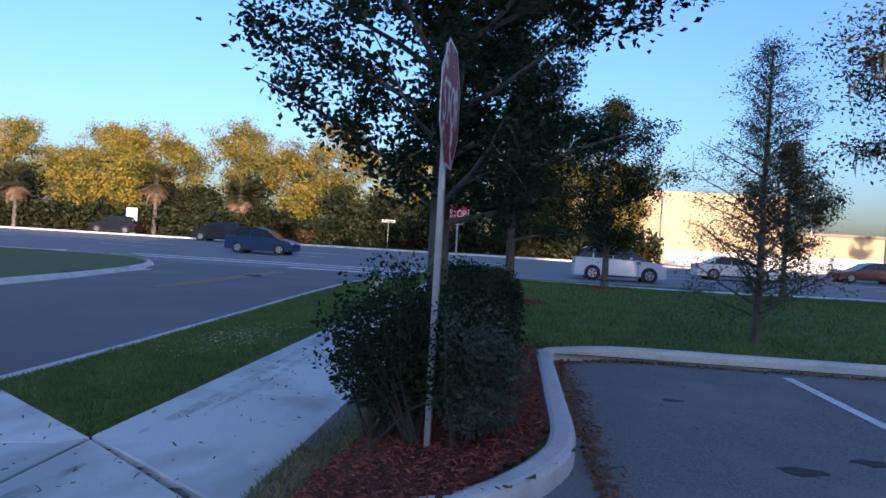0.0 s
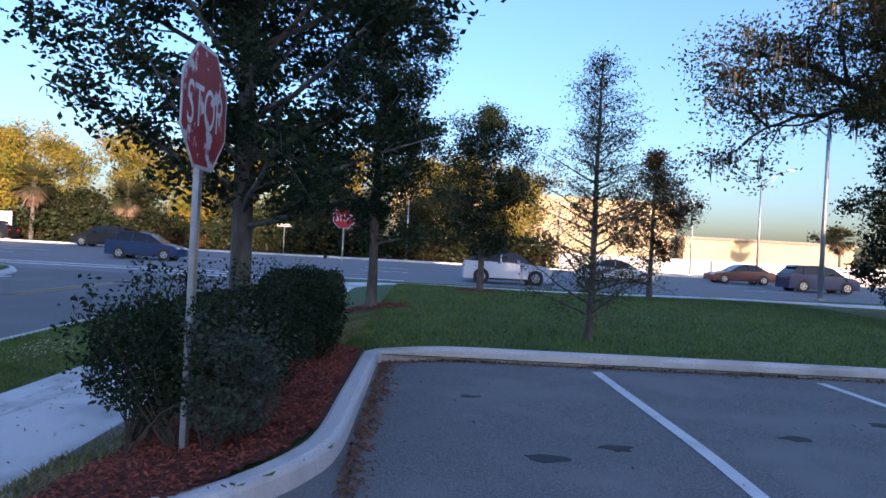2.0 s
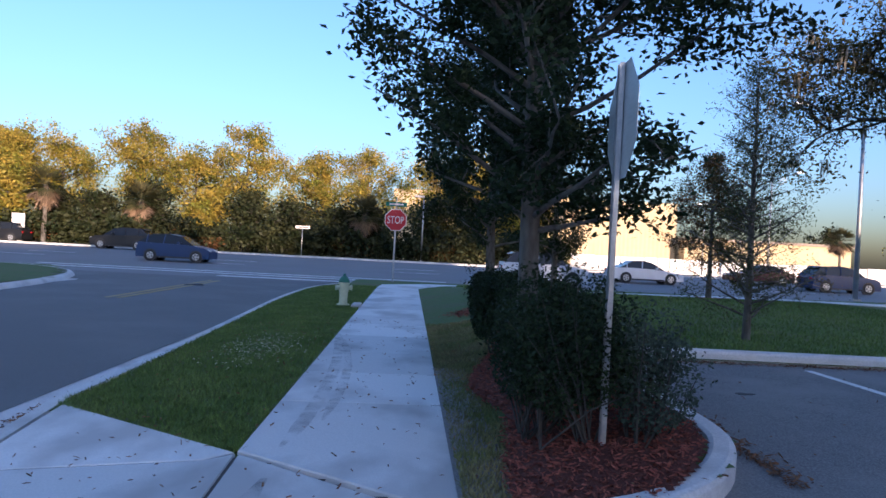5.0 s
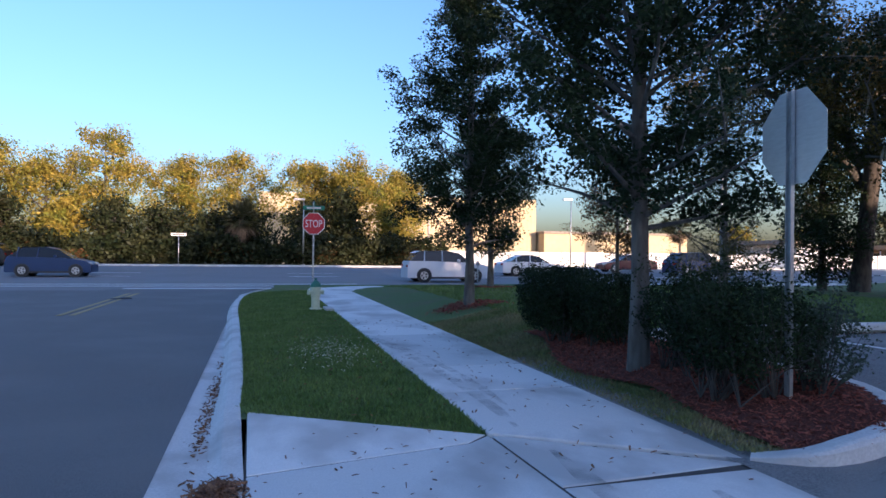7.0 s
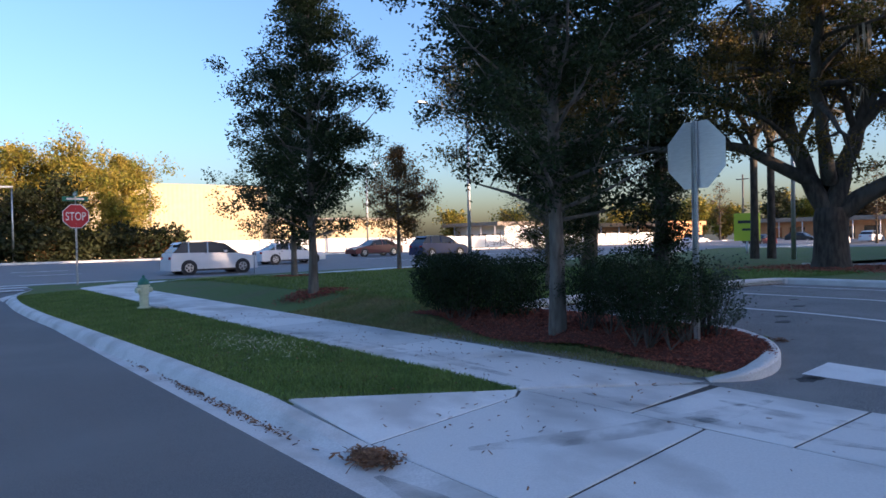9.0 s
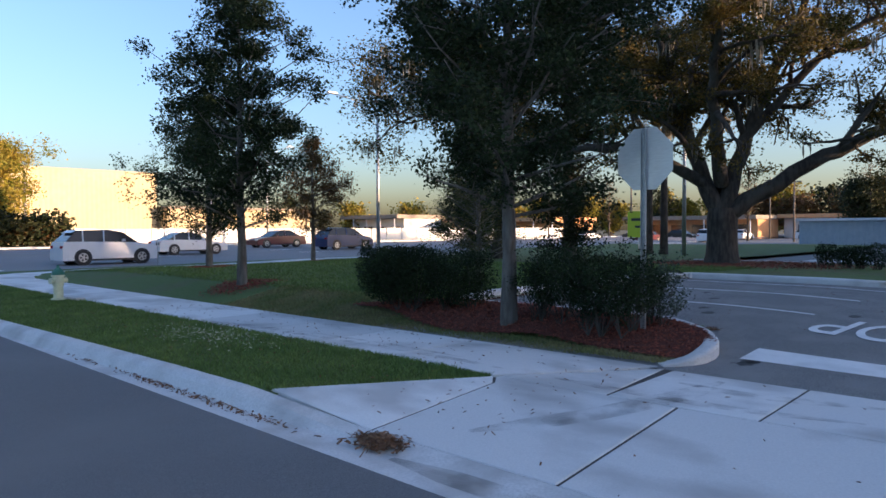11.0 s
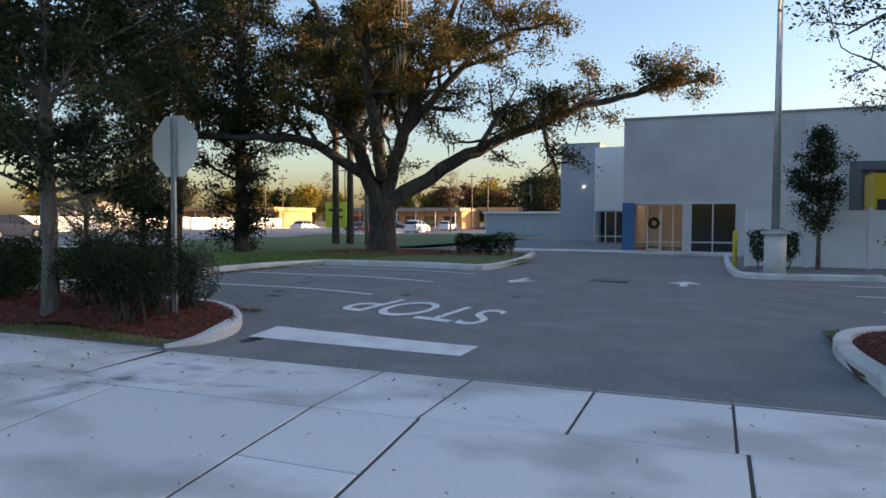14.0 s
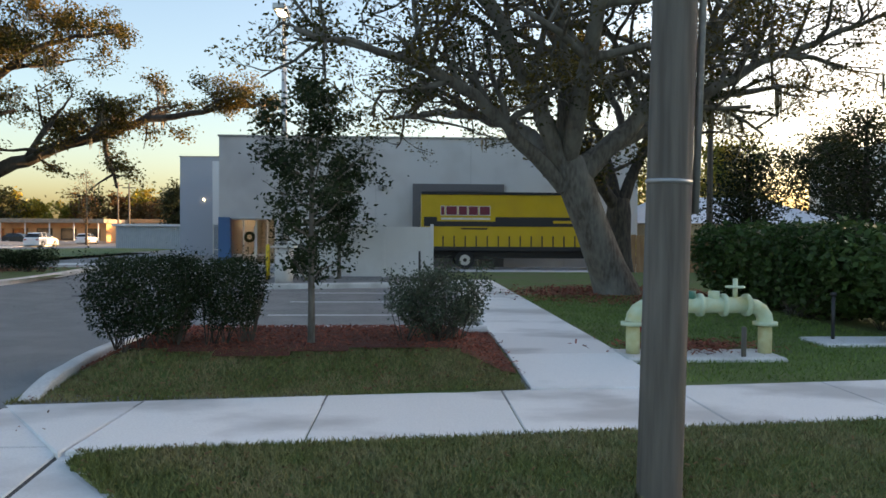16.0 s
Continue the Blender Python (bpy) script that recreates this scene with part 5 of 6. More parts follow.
blade_sign(-8.2, 55.9, 0.2, 2.7, "white road sign on a post, seen side-lit")
blade_sign(8.4, 27.0, 0.1, 1.0, "short white marker on a post", 0.1, 0.3)
lime = thing("shop_pylon_sign", 41, 20.5, -0.2, "lime yellow-green pylon sign of a shop", "sign")
boxed("panel", (-0.1, 0.1, -0.9, 0.9, 1.1, 3.0), M["lime"], lime, bevel=0.02)
boxed("bar", (-0.115, 0.115, -0.6, 0.6, 2.3, 2.5), M["black"], lime)
boxed("bar", (-0.115, 0.115, -0.6, 0.3, 1.8, 1.95), M["black"], lime)
rod("post", (0, 0, -0.2), (0, 0, 1.1), 0.08, M["galv"], lime)

kiosk = thing("notice_board", -34.5, 60.5, 0.2, "white upright notice board by the far wood", "sign")
boxed("panel", (-0.55, 0.55, -0.08, 0.08, 0.3, 2.6), M["white_wall"], kiosk, bevel=0.02)
boxed("foot", (-0.45, 0.45, -0.12, 0.12, -0.1, 0.3), M["kerb_concrete"], kiosk)

# ---- backflow valve on its slab ----
sl = plate("concrete_pad", [(3.3, -14.45), (3.3, -16.4), (3.95, -16.4), (3.95, -14.45)], south_z, M["kerb_concrete"], None, top=0.03, thick=0.2, bevel=0.02)
tagged(sl, "rough concrete pad under the backflow valve", "concrete pad")
bf = thing("backflow_valve", 3.65, -15.45, 0.06, "pale green backflow valve with yellow legs beside the walkway", "backflow valve")
for s in (-1, 1):
    y = 0.84 * s
    rod("leg", (0, y, 0), (0, y, 0.45), 0.085, M["valve_leg"], bf, "yellowed pipe leg", n=16)
    rod("flange", (0, y, 0.45), (0, y, 0.5), 0.15, M["valve"], bf, n=16)
    t_ = Tubes()
    pts = [(0, y, 0.5)] + [(0, y - s * (0.22 - 0.22 * math.cos(a)), 0.5 + 0.24 * math.sin(a)) for a in (0.4, 0.8, 1.2, 1.57)]
    t_.add(pts, [0.1] * 5, 14)
    raw("elbow", t_.v, t_.f, M["valve"], bf, smooth=True)
    rod("flange", (0, s * 0.62, 0.74), (0, s * 0.57, 0.74), 0.16, M["valve"], bf, n=16)
rod("valve_body", (0, -0.57, 0.74), (0, 0.57, 0.74), 0.115, M["valve"], bf, n=16)
for y in (-0.3, 0.0, 0.3):
    rod("flange", (0, y - 0.025, 0.74), (0, y + 0.025, 0.74), 0.165, M["valve"], bf, n=16)
    rod("bonnet", (0, y + 0.12, 0.8), (0, y + 0.12, 0.94), 0.07, M["valve"] if y else M["hyd_cap"], bf, n=12)
rod("stem", (0, -0.45, 0.8), (0, -0.45, 1.12), 0.03, M["valve"], bf)
bm = bmesh.new()
bmesh.ops.create_cone(bm, cap_ends=True, segments=16, radius1=0.12, radius2=0.12, depth=0.025, matrix=Matrix.Translation((0, -0.45, 1.0)))
part("hand_wheel", bm, M["valve"], bf)
rod("red_tag", (0.05, 0.75, 0.35), (0.05, 0.75, 0.62), 0.05, M["red_paint"], bf, "red painted cap")
sl2 = plate("concrete_pad", [(4.3, -17.5), (4.3, -19.3), (5.0, -19.3), (5.0, -17.5)], south_z, M["kerb_concrete"], None, top=0.03, thick=0.2, bevel=0.02)
tagged(sl2, "low concrete pad in the grass by the hedge", "concrete pad")
st2 = thing("pipe_stub", 4.75, -17.85, 0.1, "thin dark pipe standing on the low pad", "pipe")
rod("pipe", (0, 0, -0.05), (0, 0, 0.62), 0.025, M["black"], st2)
rod("cap", (0, 0, 0.62), (0, 0, 0.67), 0.04, M["black"], st2)
st_ = thing("pipe_stub", 3.4, -15.9, 0.08, "short rusty pipe stub on the pad", "pipe")
rod("pipe", (0, 0, -0.05), (0, 0, 0.38), 0.03, M["pole"], st_)

bf.scale = (0.9, 1, 0.87)

# ---- far walls and buildings ----
wall = thing("panel_wall", 0, 0, 0, "long white concrete panel wall across the road", "wall", kind="structure")
for k in range(30):
    x = 18 + k * 2.6
    y = 68 - 0.12 * k
    boxed("panel", (x, x + 2.54, y, y + 0.12, -0.4, 1.75 + 0.05 * (k % 3 == 0)), M["white_wall"], wall, bevel=0.01)
big = thing("warehouse", 0, 0, 0, "large beige metal-sided warehouse lit by low sun", "building")
wv, wf_ = [], []
for k in range(133):
    x = -2 + k * 0.36
    wv += [(x, 111 + 0.03 * (k % 2), -0.5), (x, 111 + 0.03 * (k % 2), 11.0)]
    if k:
        i = 2 * k
        wf_.append((i - 2, i, i + 1, i - 1))
raw("wall", wv, wf_, M["beige"], big)
boxed("side_wall", (45.32, 45.52, 111, 150, -0.5, 11.0), M["beige"], big)
boxed("roof", (-2, 45.52, 111, 150, 11.0, 11.2), M["beige"], big)
rod("downpipe", (26, 110.9, 0), (26, 110.9, 10.0), 0.15, M["coping"], big)
low = thing("low_building", 0, 0, 0, "low lit shed beside the warehouse", "building")
boxed("wall", (45.9, 74, 108, 120, -0.5, 5.2), M["beige"], low)
boxed("roof", (45.7, 74.5, 107.5, 120.5, 5.2, 5.6), M["roof"], low)
for k, (x, y, w, h, m_) in enumerate(((96, 78, 26, 3.2, "orange_wall"), (118, 52, 24, 3.4, "orange_wall"), (128, 30, 18, 3.6, "white_wall"), (84, 100, 16, 4.0, "white_wall"), (140, 12, 20, 3.4, "beige"))):
    s = thing("shop_row", x, y, -0.3, "distant low shops with a flat canopy roof in evening sun", "building")
    boxed("wall", (0, 10, -w / 2, w / 2, -0.2, h), M[m_], s)
    boxed("canopy", (-2.2, 10.5, -w / 2 - 0.5, w / 2 + 0.5, h, h + 0.7), M["roof" if k % 2 else "orange_wall"], s, bevel=0.03)
    for q in range(int(w / 4)):
        wob = boxed("shop_window", (-0.06, 0.02, -w / 2 + 1 + q * 4, -w / 2 + 3.6 + q * 4, 0.5, 2.5), M["car_glass"], s)
        rod("canopy_post", (-2.0, -w / 2 + 0.5 + q * 4, -0.2), (-2.0, -w / 2 + 0.5 + q * 4, h), 0.09, M["white_wall"], s)
hut = thing("roof_canopy", 0, 0, 0, "pale metal-roofed house behind the hedge", "building")
boxed("wall", (38, 48, -38, -27, -0.3, 2.4), M["beige"], hut)
rv = [(37, -39, 2.3), (49, -39, 2.3), (49, -26, 2.3), (37, -26, 2.3), (43, -36, 4.2), (43, -29, 4.2)]
raw("roof", rv, [(0, 1, 4), (1, 2, 5, 4), (2, 3, 5), (3, 0, 4, 5), (3, 2, 1, 0)], M["roof_metal"], hut)
wf2 = thing("wood_fence", 26.0, -29.0, -0.2, "brown wooden board fence behind the hedge", "fence")
for k in range(64):
    boxed("board", (0.02 * (k % 2), 0.04 + 0.02 * (k % 2), 8.0 - k * 0.19, 8.17 - k * 0.19, 0, 1.75 + 0.02 * ((k * 7) % 3)), M["fence_wood"], wf2)
# unseen blocks added far behind the camera in the south to keep the low sun off the corner
for x0, x1, h in ((-120, -62, 9.0), (-60, -30, 13.5), (-29, 4, 15.0), (5, 33, 14.5), (34, 56, 16.5), (57, 66, 12.0), (67, 112, 15.0)):
    row = thing("south_shade_block", 0, 0, 0, "plain unseen block added in the south to shade the corner", "building", kind="structure")
    boxed("wall", (x0, x1, -92, -80, -0.5, h), M["stucco"], row)


# ---- vehicles ----
def wheel(parent, x, y, r, w=0.22):
    wh = new("wheel")
    wh.parent = parent
    wh.location = (x, y, r)
    b = bmesh.new()
    cyl(b, (0, -w / 2, 0), (0, w / 2, 0), r, None, 24)
    ed = [e for e in b.edges if len(e.link_faces) == 2 and any(len(f.verts) > 4 for f in e.link_faces)]
    bmesh.ops.bevel(b, geom=ed, offset=0.03, segments=2, affect="EDGES")
    part("tyre", b, M["rubber"], wh)
    b = bmesh.new()
    cyl(b, (0, -w / 2 - 0.006, 0), (0, w / 2 + 0.006, 0), r * 0.62, None, 16)
    part("rim", b, M["rim"], wh)
    # flat black quads paint the dark gaps between spokes onto the rim
    for s in (-1, 1):
        v, f = [], []
        for k in range(5):
            a = 2 * math.pi * k / 5
            i = len(v)
            v += [(math.cos(a + q) * rr, s * (w / 2 + 0.009), math.sin(a + q) * rr) for rr, q in ((r * 0.2, -0.3), (r * 0.52, -0.32), (r * 0.52, 0.32), (r * 0.2, 0.3))]
            f.append((i, i + 1, i + 2, i + 3))
        raw("wheel_face", v, f, M["black"], wh)


CARS = {  # side outline of body and of glass house: (x from nose, z)
    "sedan": (4.75, 1.82, [(0, .42), (0.02, .62), (.25, .74), (1.25, .88), (1.6, .93), (3.6, .98), (4.55, .95), (4.72, .8), (4.75, .45)], [(1.3, .9), (2.05, 1.34), (2.6, 1.44), (3.3, 1.42), (4.2, .98)]),
    "hatch": (4.35, 1.82, [(0, .45), (0.02, .7), (.3, .86), (1.05, 1.0), (1.4, 1.04), (3.6, 1.08), (4.25, 1.1), (4.33, .85), (4.35, .5)], [(1.0, 1.0), (1.75, 1.5), (2.5, 1.62), (3.5, 1.57), (4.2, 1.1)]),
    "suv": (4.7, 1.9, [(0, .5), (0.02, .8), (.3, .98), (1.1, 1.1), (1.4, 1.13), (3.8, 1.16), (4.6, 1.16), (4.68, .9), (4.7, .5)], [(1.05, 1.1), (1.75, 1.62), (2.5, 1.74), (4.0, 1.7), (4.55, 1.16)]),
    "van": (5.6, 2.0, [(0, .5), (0.03, .9), (.3, 1.08), (1.0, 1.25), (1.3, 1.3), (5.3, 1.3), (5.55, 1.28), (5.58, .9), (5.6, .45)], [(0.95, 1.25), (1.7, 1.95), (2.3, 2.35), (5.0, 2.45), (5.5, 1.3)]),
}


def car(kind, colour, x, y, z, rz, label):
    L, W, low_, top_ = CARS[kind]
    c = thing("van" if kind == "van" else "car", x, y, z, label, "van" if kind == "van" else "car", rz=rz)
    hw = W / 2

    def shell(name, outline, base, wb, wt, material, lab="", x_in=0.0):
        n = len(outline)
        v, f = [], []
        z0, z1 = min(p[1] for p in outline), max(p[1] for p in outline)
        for px, pz in outline:
            k = (pz - z0) / max(1e-6, z1 - z0)
            w = wb + (wt - wb) * k
            v += [(px - L / 2, -w, pz), (px - L / 2, w, pz)]
        for px, _ in (outline[0], outline[-1]):
            v += [(px - L / 2, -wb, base), (px - L / 2, wb, base)]
        for i in range(n - 1):
            f.append((2 * i, 2 * i + 1, 2 * i + 3, 2 * i + 2))
        for s in (0, 1):
            f.append(tuple([2 * i + s for i in range(n)] + [2 * n + 2 + s, 2 * n + s]))
        f += [(2 * n, 2 * n + 1, 1, 0), (2 * n - 2, 2 * n - 1, 2 * n + 3, 2 * n + 2), (2 * n, 2 * n + 2, 2 * n + 3, 2 * n + 1)]
        bm = bmesh.new()
        vs = [bm.verts.new(q) for q in v]
        for q in f:
            try:
                bm.faces.new([vs[i] for i in q])
            except ValueError:
                pass
        bmesh.ops.recalc_face_normals(bm, faces=bm.faces)
        bmesh.ops.bevel(bm, geom=list(bm.edges), offset=0.025, segments=2, affect="EDGES", clamp_overlap=True)
        return part(name, bm, material, c, lab)

    shell("body", low_, 0.22, hw, hw - 0.05, M[colour])
    if kind == "van":
        shell("cabin", top_, 1.2, hw - 0.05, hw - 0.25, M[colour])
        for a, b in ((1.75, 2.4), (2.55, 3.35), (3.5, 4.3), (4.4, 5.1)):
            for s in (-1, 1):
                boxed("side_window", (a - L / 2, b - L / 2, s * (hw - 0.14), s * (hw - 0.09), 1.4, 1.85), M["car_glass"], c, bevel=0.01)
    else:
        shell("glass_house", top_, low_[4][1] - 0.05, hw - 0.06, hw - 0.26, M["car_glass"], "dark tinted windows")
        r0, r1 = top_[1], top_[-2]
        mid = top_[2]
        v = []
        for px, pz in ((r0[0] + 0.12, r0[1] + 0.025), (mid[0], mid[1] + 0.02), (r1[0], r1[1] + 0.02), (r1[0] + 0.25, r1[1] - 0.1)):
            v += [(px - L / 2, -(hw - 0.235), pz), (px - L / 2, hw - 0.235, pz)]
        f = [(0, 1, 3, 2), (2, 3, 5, 4), (4, 5, 7, 6)]
        raw("roof_panel", v, f, M[colour], c)
        for px in (2.75, 3.75):
            for s in (-1, 1):
                bm = bmesh.new()
                cyl(bm, (px - L / 2, s * (hw - 0.06), low_[4][1]), (px - L / 2 - 0.05, s * (hw - 0.245), mid[1] - 0.02), 0.035, None, 6)
                part("pillar", bm, M[colour], c)
    r = 0.37 if kind in ("suv", "van") else 0.33
    for px in (L * 0.185, L * 0.8):
        for s in (-1, 1):
            wheel(c, px - L / 2, s * (hw - 0.09), r)
            arch = bmesh.new()
            cyl(arch, (px - L / 2, s * (hw - 0.2), r), (px - L / 2, s * (hw + 0.004), r), r * 1.14, None, 24)
            part("wheel_arch", arch, M["black"], c)
    for s in (-1, 1):
        boxed("headlight", (-L / 2 - 0.01, -L / 2 + 0.25, s * (hw - 0.45), s * (hw - 0.1), low_[1][1] - 0.04, low_[1][1] + 0.09), M["frame_metal"], c, bevel=0.02)
        boxed("tail_lamp", (L / 2 - 0.12, L / 2 + 0.01, s * (hw - 0.4), s * (hw - 0.08), low_[-2][1] - 0.08, low_[-2][1] + 0.06), M["tail_red"], c, bevel=0.02)
        boxed("mirror", (1.75 - L / 2, 1.9 - L / 2, s * (hw + 0.0), s * (hw + 0.14), low_[4][1] + 0.02, low_[4][1] + 0.14), M[colour], c, bevel=0.02)
    boxed("sill", (L * 0.27 - L / 2, L * 0.72 - L / 2, -hw - 0.003, hw + 0.003, 0.2, 0.3), M["black"], c, bevel=0.01)
    return c


def on_main(kind, colour, x, y, rz, label):
    car(kind, colour, x, y, float(road_z(x, y)) + 0.005, rz, label)


on_main("hatch", "car_blue", -13.0, 38.5, 180, "dark blue hatchback on the main road")
on_main("suv", "car_white", 8.4, 33.2, 180, "white family car on the main road near the corner")
on_main("sedan", "car_white", 16.5, 40.5, 180, "white sedan on the main road")
on_main("suv", "car_blue", 30.0, 41.0, 180, "dark blue estate car on the main road")
on_main("suv", "car_black", -22.0, 53.0, 0, "black off-road car in the far lane")
on_main("sedan", "car_maroon", 27.5, 47.0, 0, "dark red sedan in the far lane")
car("suv", "car_black", -36.0, 60.5, 0.2, 0, "dark car parked under the palms")
rngc = random.Random(9)
for k in range(16):
    x, y = 84 + rngc.uniform(0, 40), 66 - k * 4.3 + rngc.uniform(-1, 1)
    car(rngc.choice(("sedan", "suv", "hatch")), rngc.choice(("car_white", "car_silver", "car_grey", "car_black", "car_maroon")), x - 8, y - 6, -0.27, rngc.choice((0, 90, 180, 80)),
        "car parked in the distant plaza lot")["group"] = "cars in the plaza lot"

# ---- yellow box truck ----
tk = thing("box_truck", 31.0, -16.6, -0.2, "yellow curtain-sided delivery truck parked at the building", "truck")
TL, TR = 4.15, -4.0            # along y: rear at +TL, front of box at TR
boxed("cargo_box", (-1.15, 1.15, TR, TL, 1.05, 3.75), M["truck_yellow"], tk, "yellow cargo body", 0.04)
boxed("roof_rim", (-1.2, 1.2, TR - 0.03, TL + 0.03, 3.72, 3.86), M["black"], tk, bevel=0.02)
boxed("side_band", (-1.165, -1.14, TR + 0.1, TL - 0.1, 2.15, 2.62), M["black"], tk, "black lettering band")
boxed("base_rail", (-1.19, 1.19, TR, TL, 0.95, 1.15), M["black"], tk, bevel=0.02)
boxed("rear_frame", (-1.18, 1.18, TL - 0.1, TL + 0.03, 1.0, 3.8), M["truck_yellow"], tk, bevel=0.02)
for k in range(14):
    y = TL - 0.5 - k * 0.55
    boxed("curtain_strap", (-1.175, -1.14, y - 0.03, y + 0.03, 1.15, 1.68), M["black"], tk)
boxed("sign_plate", (-1.172, -1.15, 0.5, 3.4, 2.4, 3.1), M["truck_yellow"], tk)
# lettering reduced to plain bars
yy = 3.2
for w in (0.16, 0.52, 0.4, 0.44, 0.5):
    boxed("letter_bar", (-1.185, -1.17, yy - w, yy, 2.72, 3.14), M["maroon"], tk, bevel=0.006)
    boxed("letter_edge", (-1.18, -1.165, yy - w - 0.03, yy + 0.03, 2.69, 3.17), M["sign_white"], tk)
    yy -= w + 0.1
boxed("small_bar", (-1.18, -1.165, 0.75, 3.2, 2.48, 2.58), M["sign_white"], tk)
boxed("small_bar", (-1.18, -1.165, 0.9, 2.2, 2.0, 2.07), M["black"], tk)
boxed("small_bar", (-1.18, -1.165, -3.4, -2.4, 2.32, 2.45), M["truck_yellow"], tk)
boxed("chassis", (-0.5, 0.5, -6.2, TL, 0.55, 0.95), M["black"], tk)
cb = bmesh.new()
prof = [(-4.1, 0.6), (-4.1, 2.7), (-5.0, 2.75), (-5.45, 2.35), (-5.8, 1.75), (-6.9, 1.55), (-7.05, 1.3), (-7.05, 0.6)]
vs0 = [cb.verts.new((-1.02, a, z_)) for a, z_ in prof]
vs1 = [cb.verts.new((1.02, a, z_)) for a, z_ in prof]
cb.faces.new(vs0)
cb.faces.new(vs1[::-1])
for i in range(len(prof)):
    j = (i + 1) % len(prof)
    cb.faces.new((vs0[i], vs1[i], vs1[j], vs0[j]))
bmesh.ops.recalc_face_normals(cb, faces=cb.faces)
bmesh.ops.bevel(cb, geom=list(cb.edges), offset=0.06, segments=2, affect="EDGES")
cabm = part("cab", cb, M["truck_yellow"], tk, "yellow cab with bonnet")
boxed("side_glass", (-1.035, -1.0, -5.5, -4.5, 1.75, 2.4), M["glass"], cabm, bevel=0.01)
boxed("bumper", (-1.08, 1.08, -7.2, -7.0, 0.45, 0.8), M["grey_plastic"], tk, bevel=0.03)
boxed("step_bar", (-1.1, -0.9, -6.0, -4.4, 0.5, 0.75), M["grey_plastic"], tk, bevel=0.02)
for y in (-6.2, 2.0):
    for s in (-1, 1):
        w_ = new("wheel")
        w_.parent = tk
        w_.matrix_basis = pose(s * 0.95, y, 0.48, 0, 0, 90)
        b = bmesh.new()
        cyl(b, (0, -0.15, 0), (0, 0.15, 0), 0.48, None, 24)
        part("tyre", b, M["rubber"], w_)
        b = bmesh.new()
        cyl(b, (0, -0.156, 0), (0, 0.156, 0), 0.27, None, 16)
        part("rim", b, M["rim"], w_)
        b = bmesh.new()
        cyl(b, (0, -0.162, 0), (0, 0.162, 0), 0.1, None, 12)
        part("hub", b, M["black"], w_)

# ---- sidewalk and driveway slabs ----
def apron_z(x, y):
    """Driveway rising from the gutter to the sidewalk."""
    return float(flare_z(x, y)) + 0.02 * float(ss(0, 1.6, x))


def walk_z(x, y):
    return 0.012 + 0.012 * float(ss(0, 1.6, x))


def shrunk(pts, d=0.008):
    """The convex outline with each side moved inwards by d."""
    n = len(pts)
    area = sum(pts[i][0] * pts[(i + 1) % n][1] - pts[(i + 1) % n][0] * pts[i][1] for i in range(n))
    s = d if area > 0 else -d
    out = []
    for i in range(n):
        a, b, c = Vector(pts[i - 1]), Vector(pts[i]), Vector(pts[(i + 1) % n])
        u, v = (b - a).normalized(), (c - b).normalized()
        m = Vector((-u.y - v.y, u.x + v.x))
        out.append(tuple(b + m * (s / max(0.3, 1 + u.dot(v)))))
    return out


def on_apron(x, y):
    top_ = -0.72 * x if x < 0 else -0.75 * x
    low_ = -9.62 + 0.817 * x if x < 0.3 else -9.44 + 0.98 * (x - 0.33)
    return low_ + 0.08 < y < top_ - 0.06


base = grid("joint_bed", -1.84, 1.48, -11.1, 1.4, lambda X, Y: flare_z(X, Y) + 0.02 * ss(0, 1.6, X), M["joint"], 0.1, keep=on_apron, drop=0.009)
tagged(base, "dark dirt in the joints of the driveway", "joint", kind="structure")
drive = thing("pavement_driveway", 0, 0, 0, "pale concrete driveway apron with scored joints", "driveway", kind="structure")
G = 0.003
K2 = (-1.85, 1.36)
rows_w = [-1.31, -2.65, -3.96, -4.86, -5.97, -7.06, -8.22]


def inner(y):
    """The long joint between apron and sidewalk panels."""
    return 0.035 * max(0.0, -y)


for a, b in zip(rows_w, rows_w[1:]):
    plate("slab", shrunk([(inner(a), a - G), (inner(b), b + G), (1.49, b + 0.03 + G), (1.49, a + 0.03 - G)]), apron_z, M["concrete"], drive, thick=0.1)
plate("slab", shrunk([(0.01, -0.03), (0.046, -1.3), (1.46, -1.18)]), apron_z, M["concrete"], drive, thick=0.1)
plate("slab", shrunk([(0.33, -9.42), (1.53, -8.25), (0.29, -8.23)]), apron_z, M["concrete"], drive, thick=0.1)
W0 = -1.83
plate("slab", shrunk([(W0, -0.17), (-0.2, -0.15), (-0.01, 0.0), K2]), apron_z, M["concrete"], drive, thick=0.1)
plate("slab", shrunk([(W0, -0.18), (W0, -2.05), (0.06, -1.98), (0.0, -0.02), (-0.2, -0.16)]), apron_z, M["concrete"], drive, thick=0.1)
plate("slab", shrunk([(W0, -2.06), (W0, -4.04), (-0.83, -3.99), (0.13, -3.96), (0.06, -1.99)]), apron_z, M["concrete"], drive, thick=0.1)
plate("slab", shrunk([(W0, -4.05), (W0, -4.98), (-0.83, -4.93), (-0.83, -4.0)]), apron_z, M["concrete"], drive, thick=0.1)
plate("slab", shrunk([(-0.83, -4.0), (-0.83, -4.93), (0.165, -4.87), (0.135, -3.97)]), apron_z, M["concrete"], drive, thick=0.1)
plate("slab", shrunk([(W0, -4.99), (W0, -7.18), (0.245, -7.12), (0.17, -4.88), (-0.83, -4.94)]), apron_z, M["concrete"], drive, thick=0.1)
plate("slab", shrunk([(W0, -7.19), (W0, -9.38), (0.32, -9.33), (0.25, -7.13)]), apron_z, M["concrete"], drive, thick=0.1)
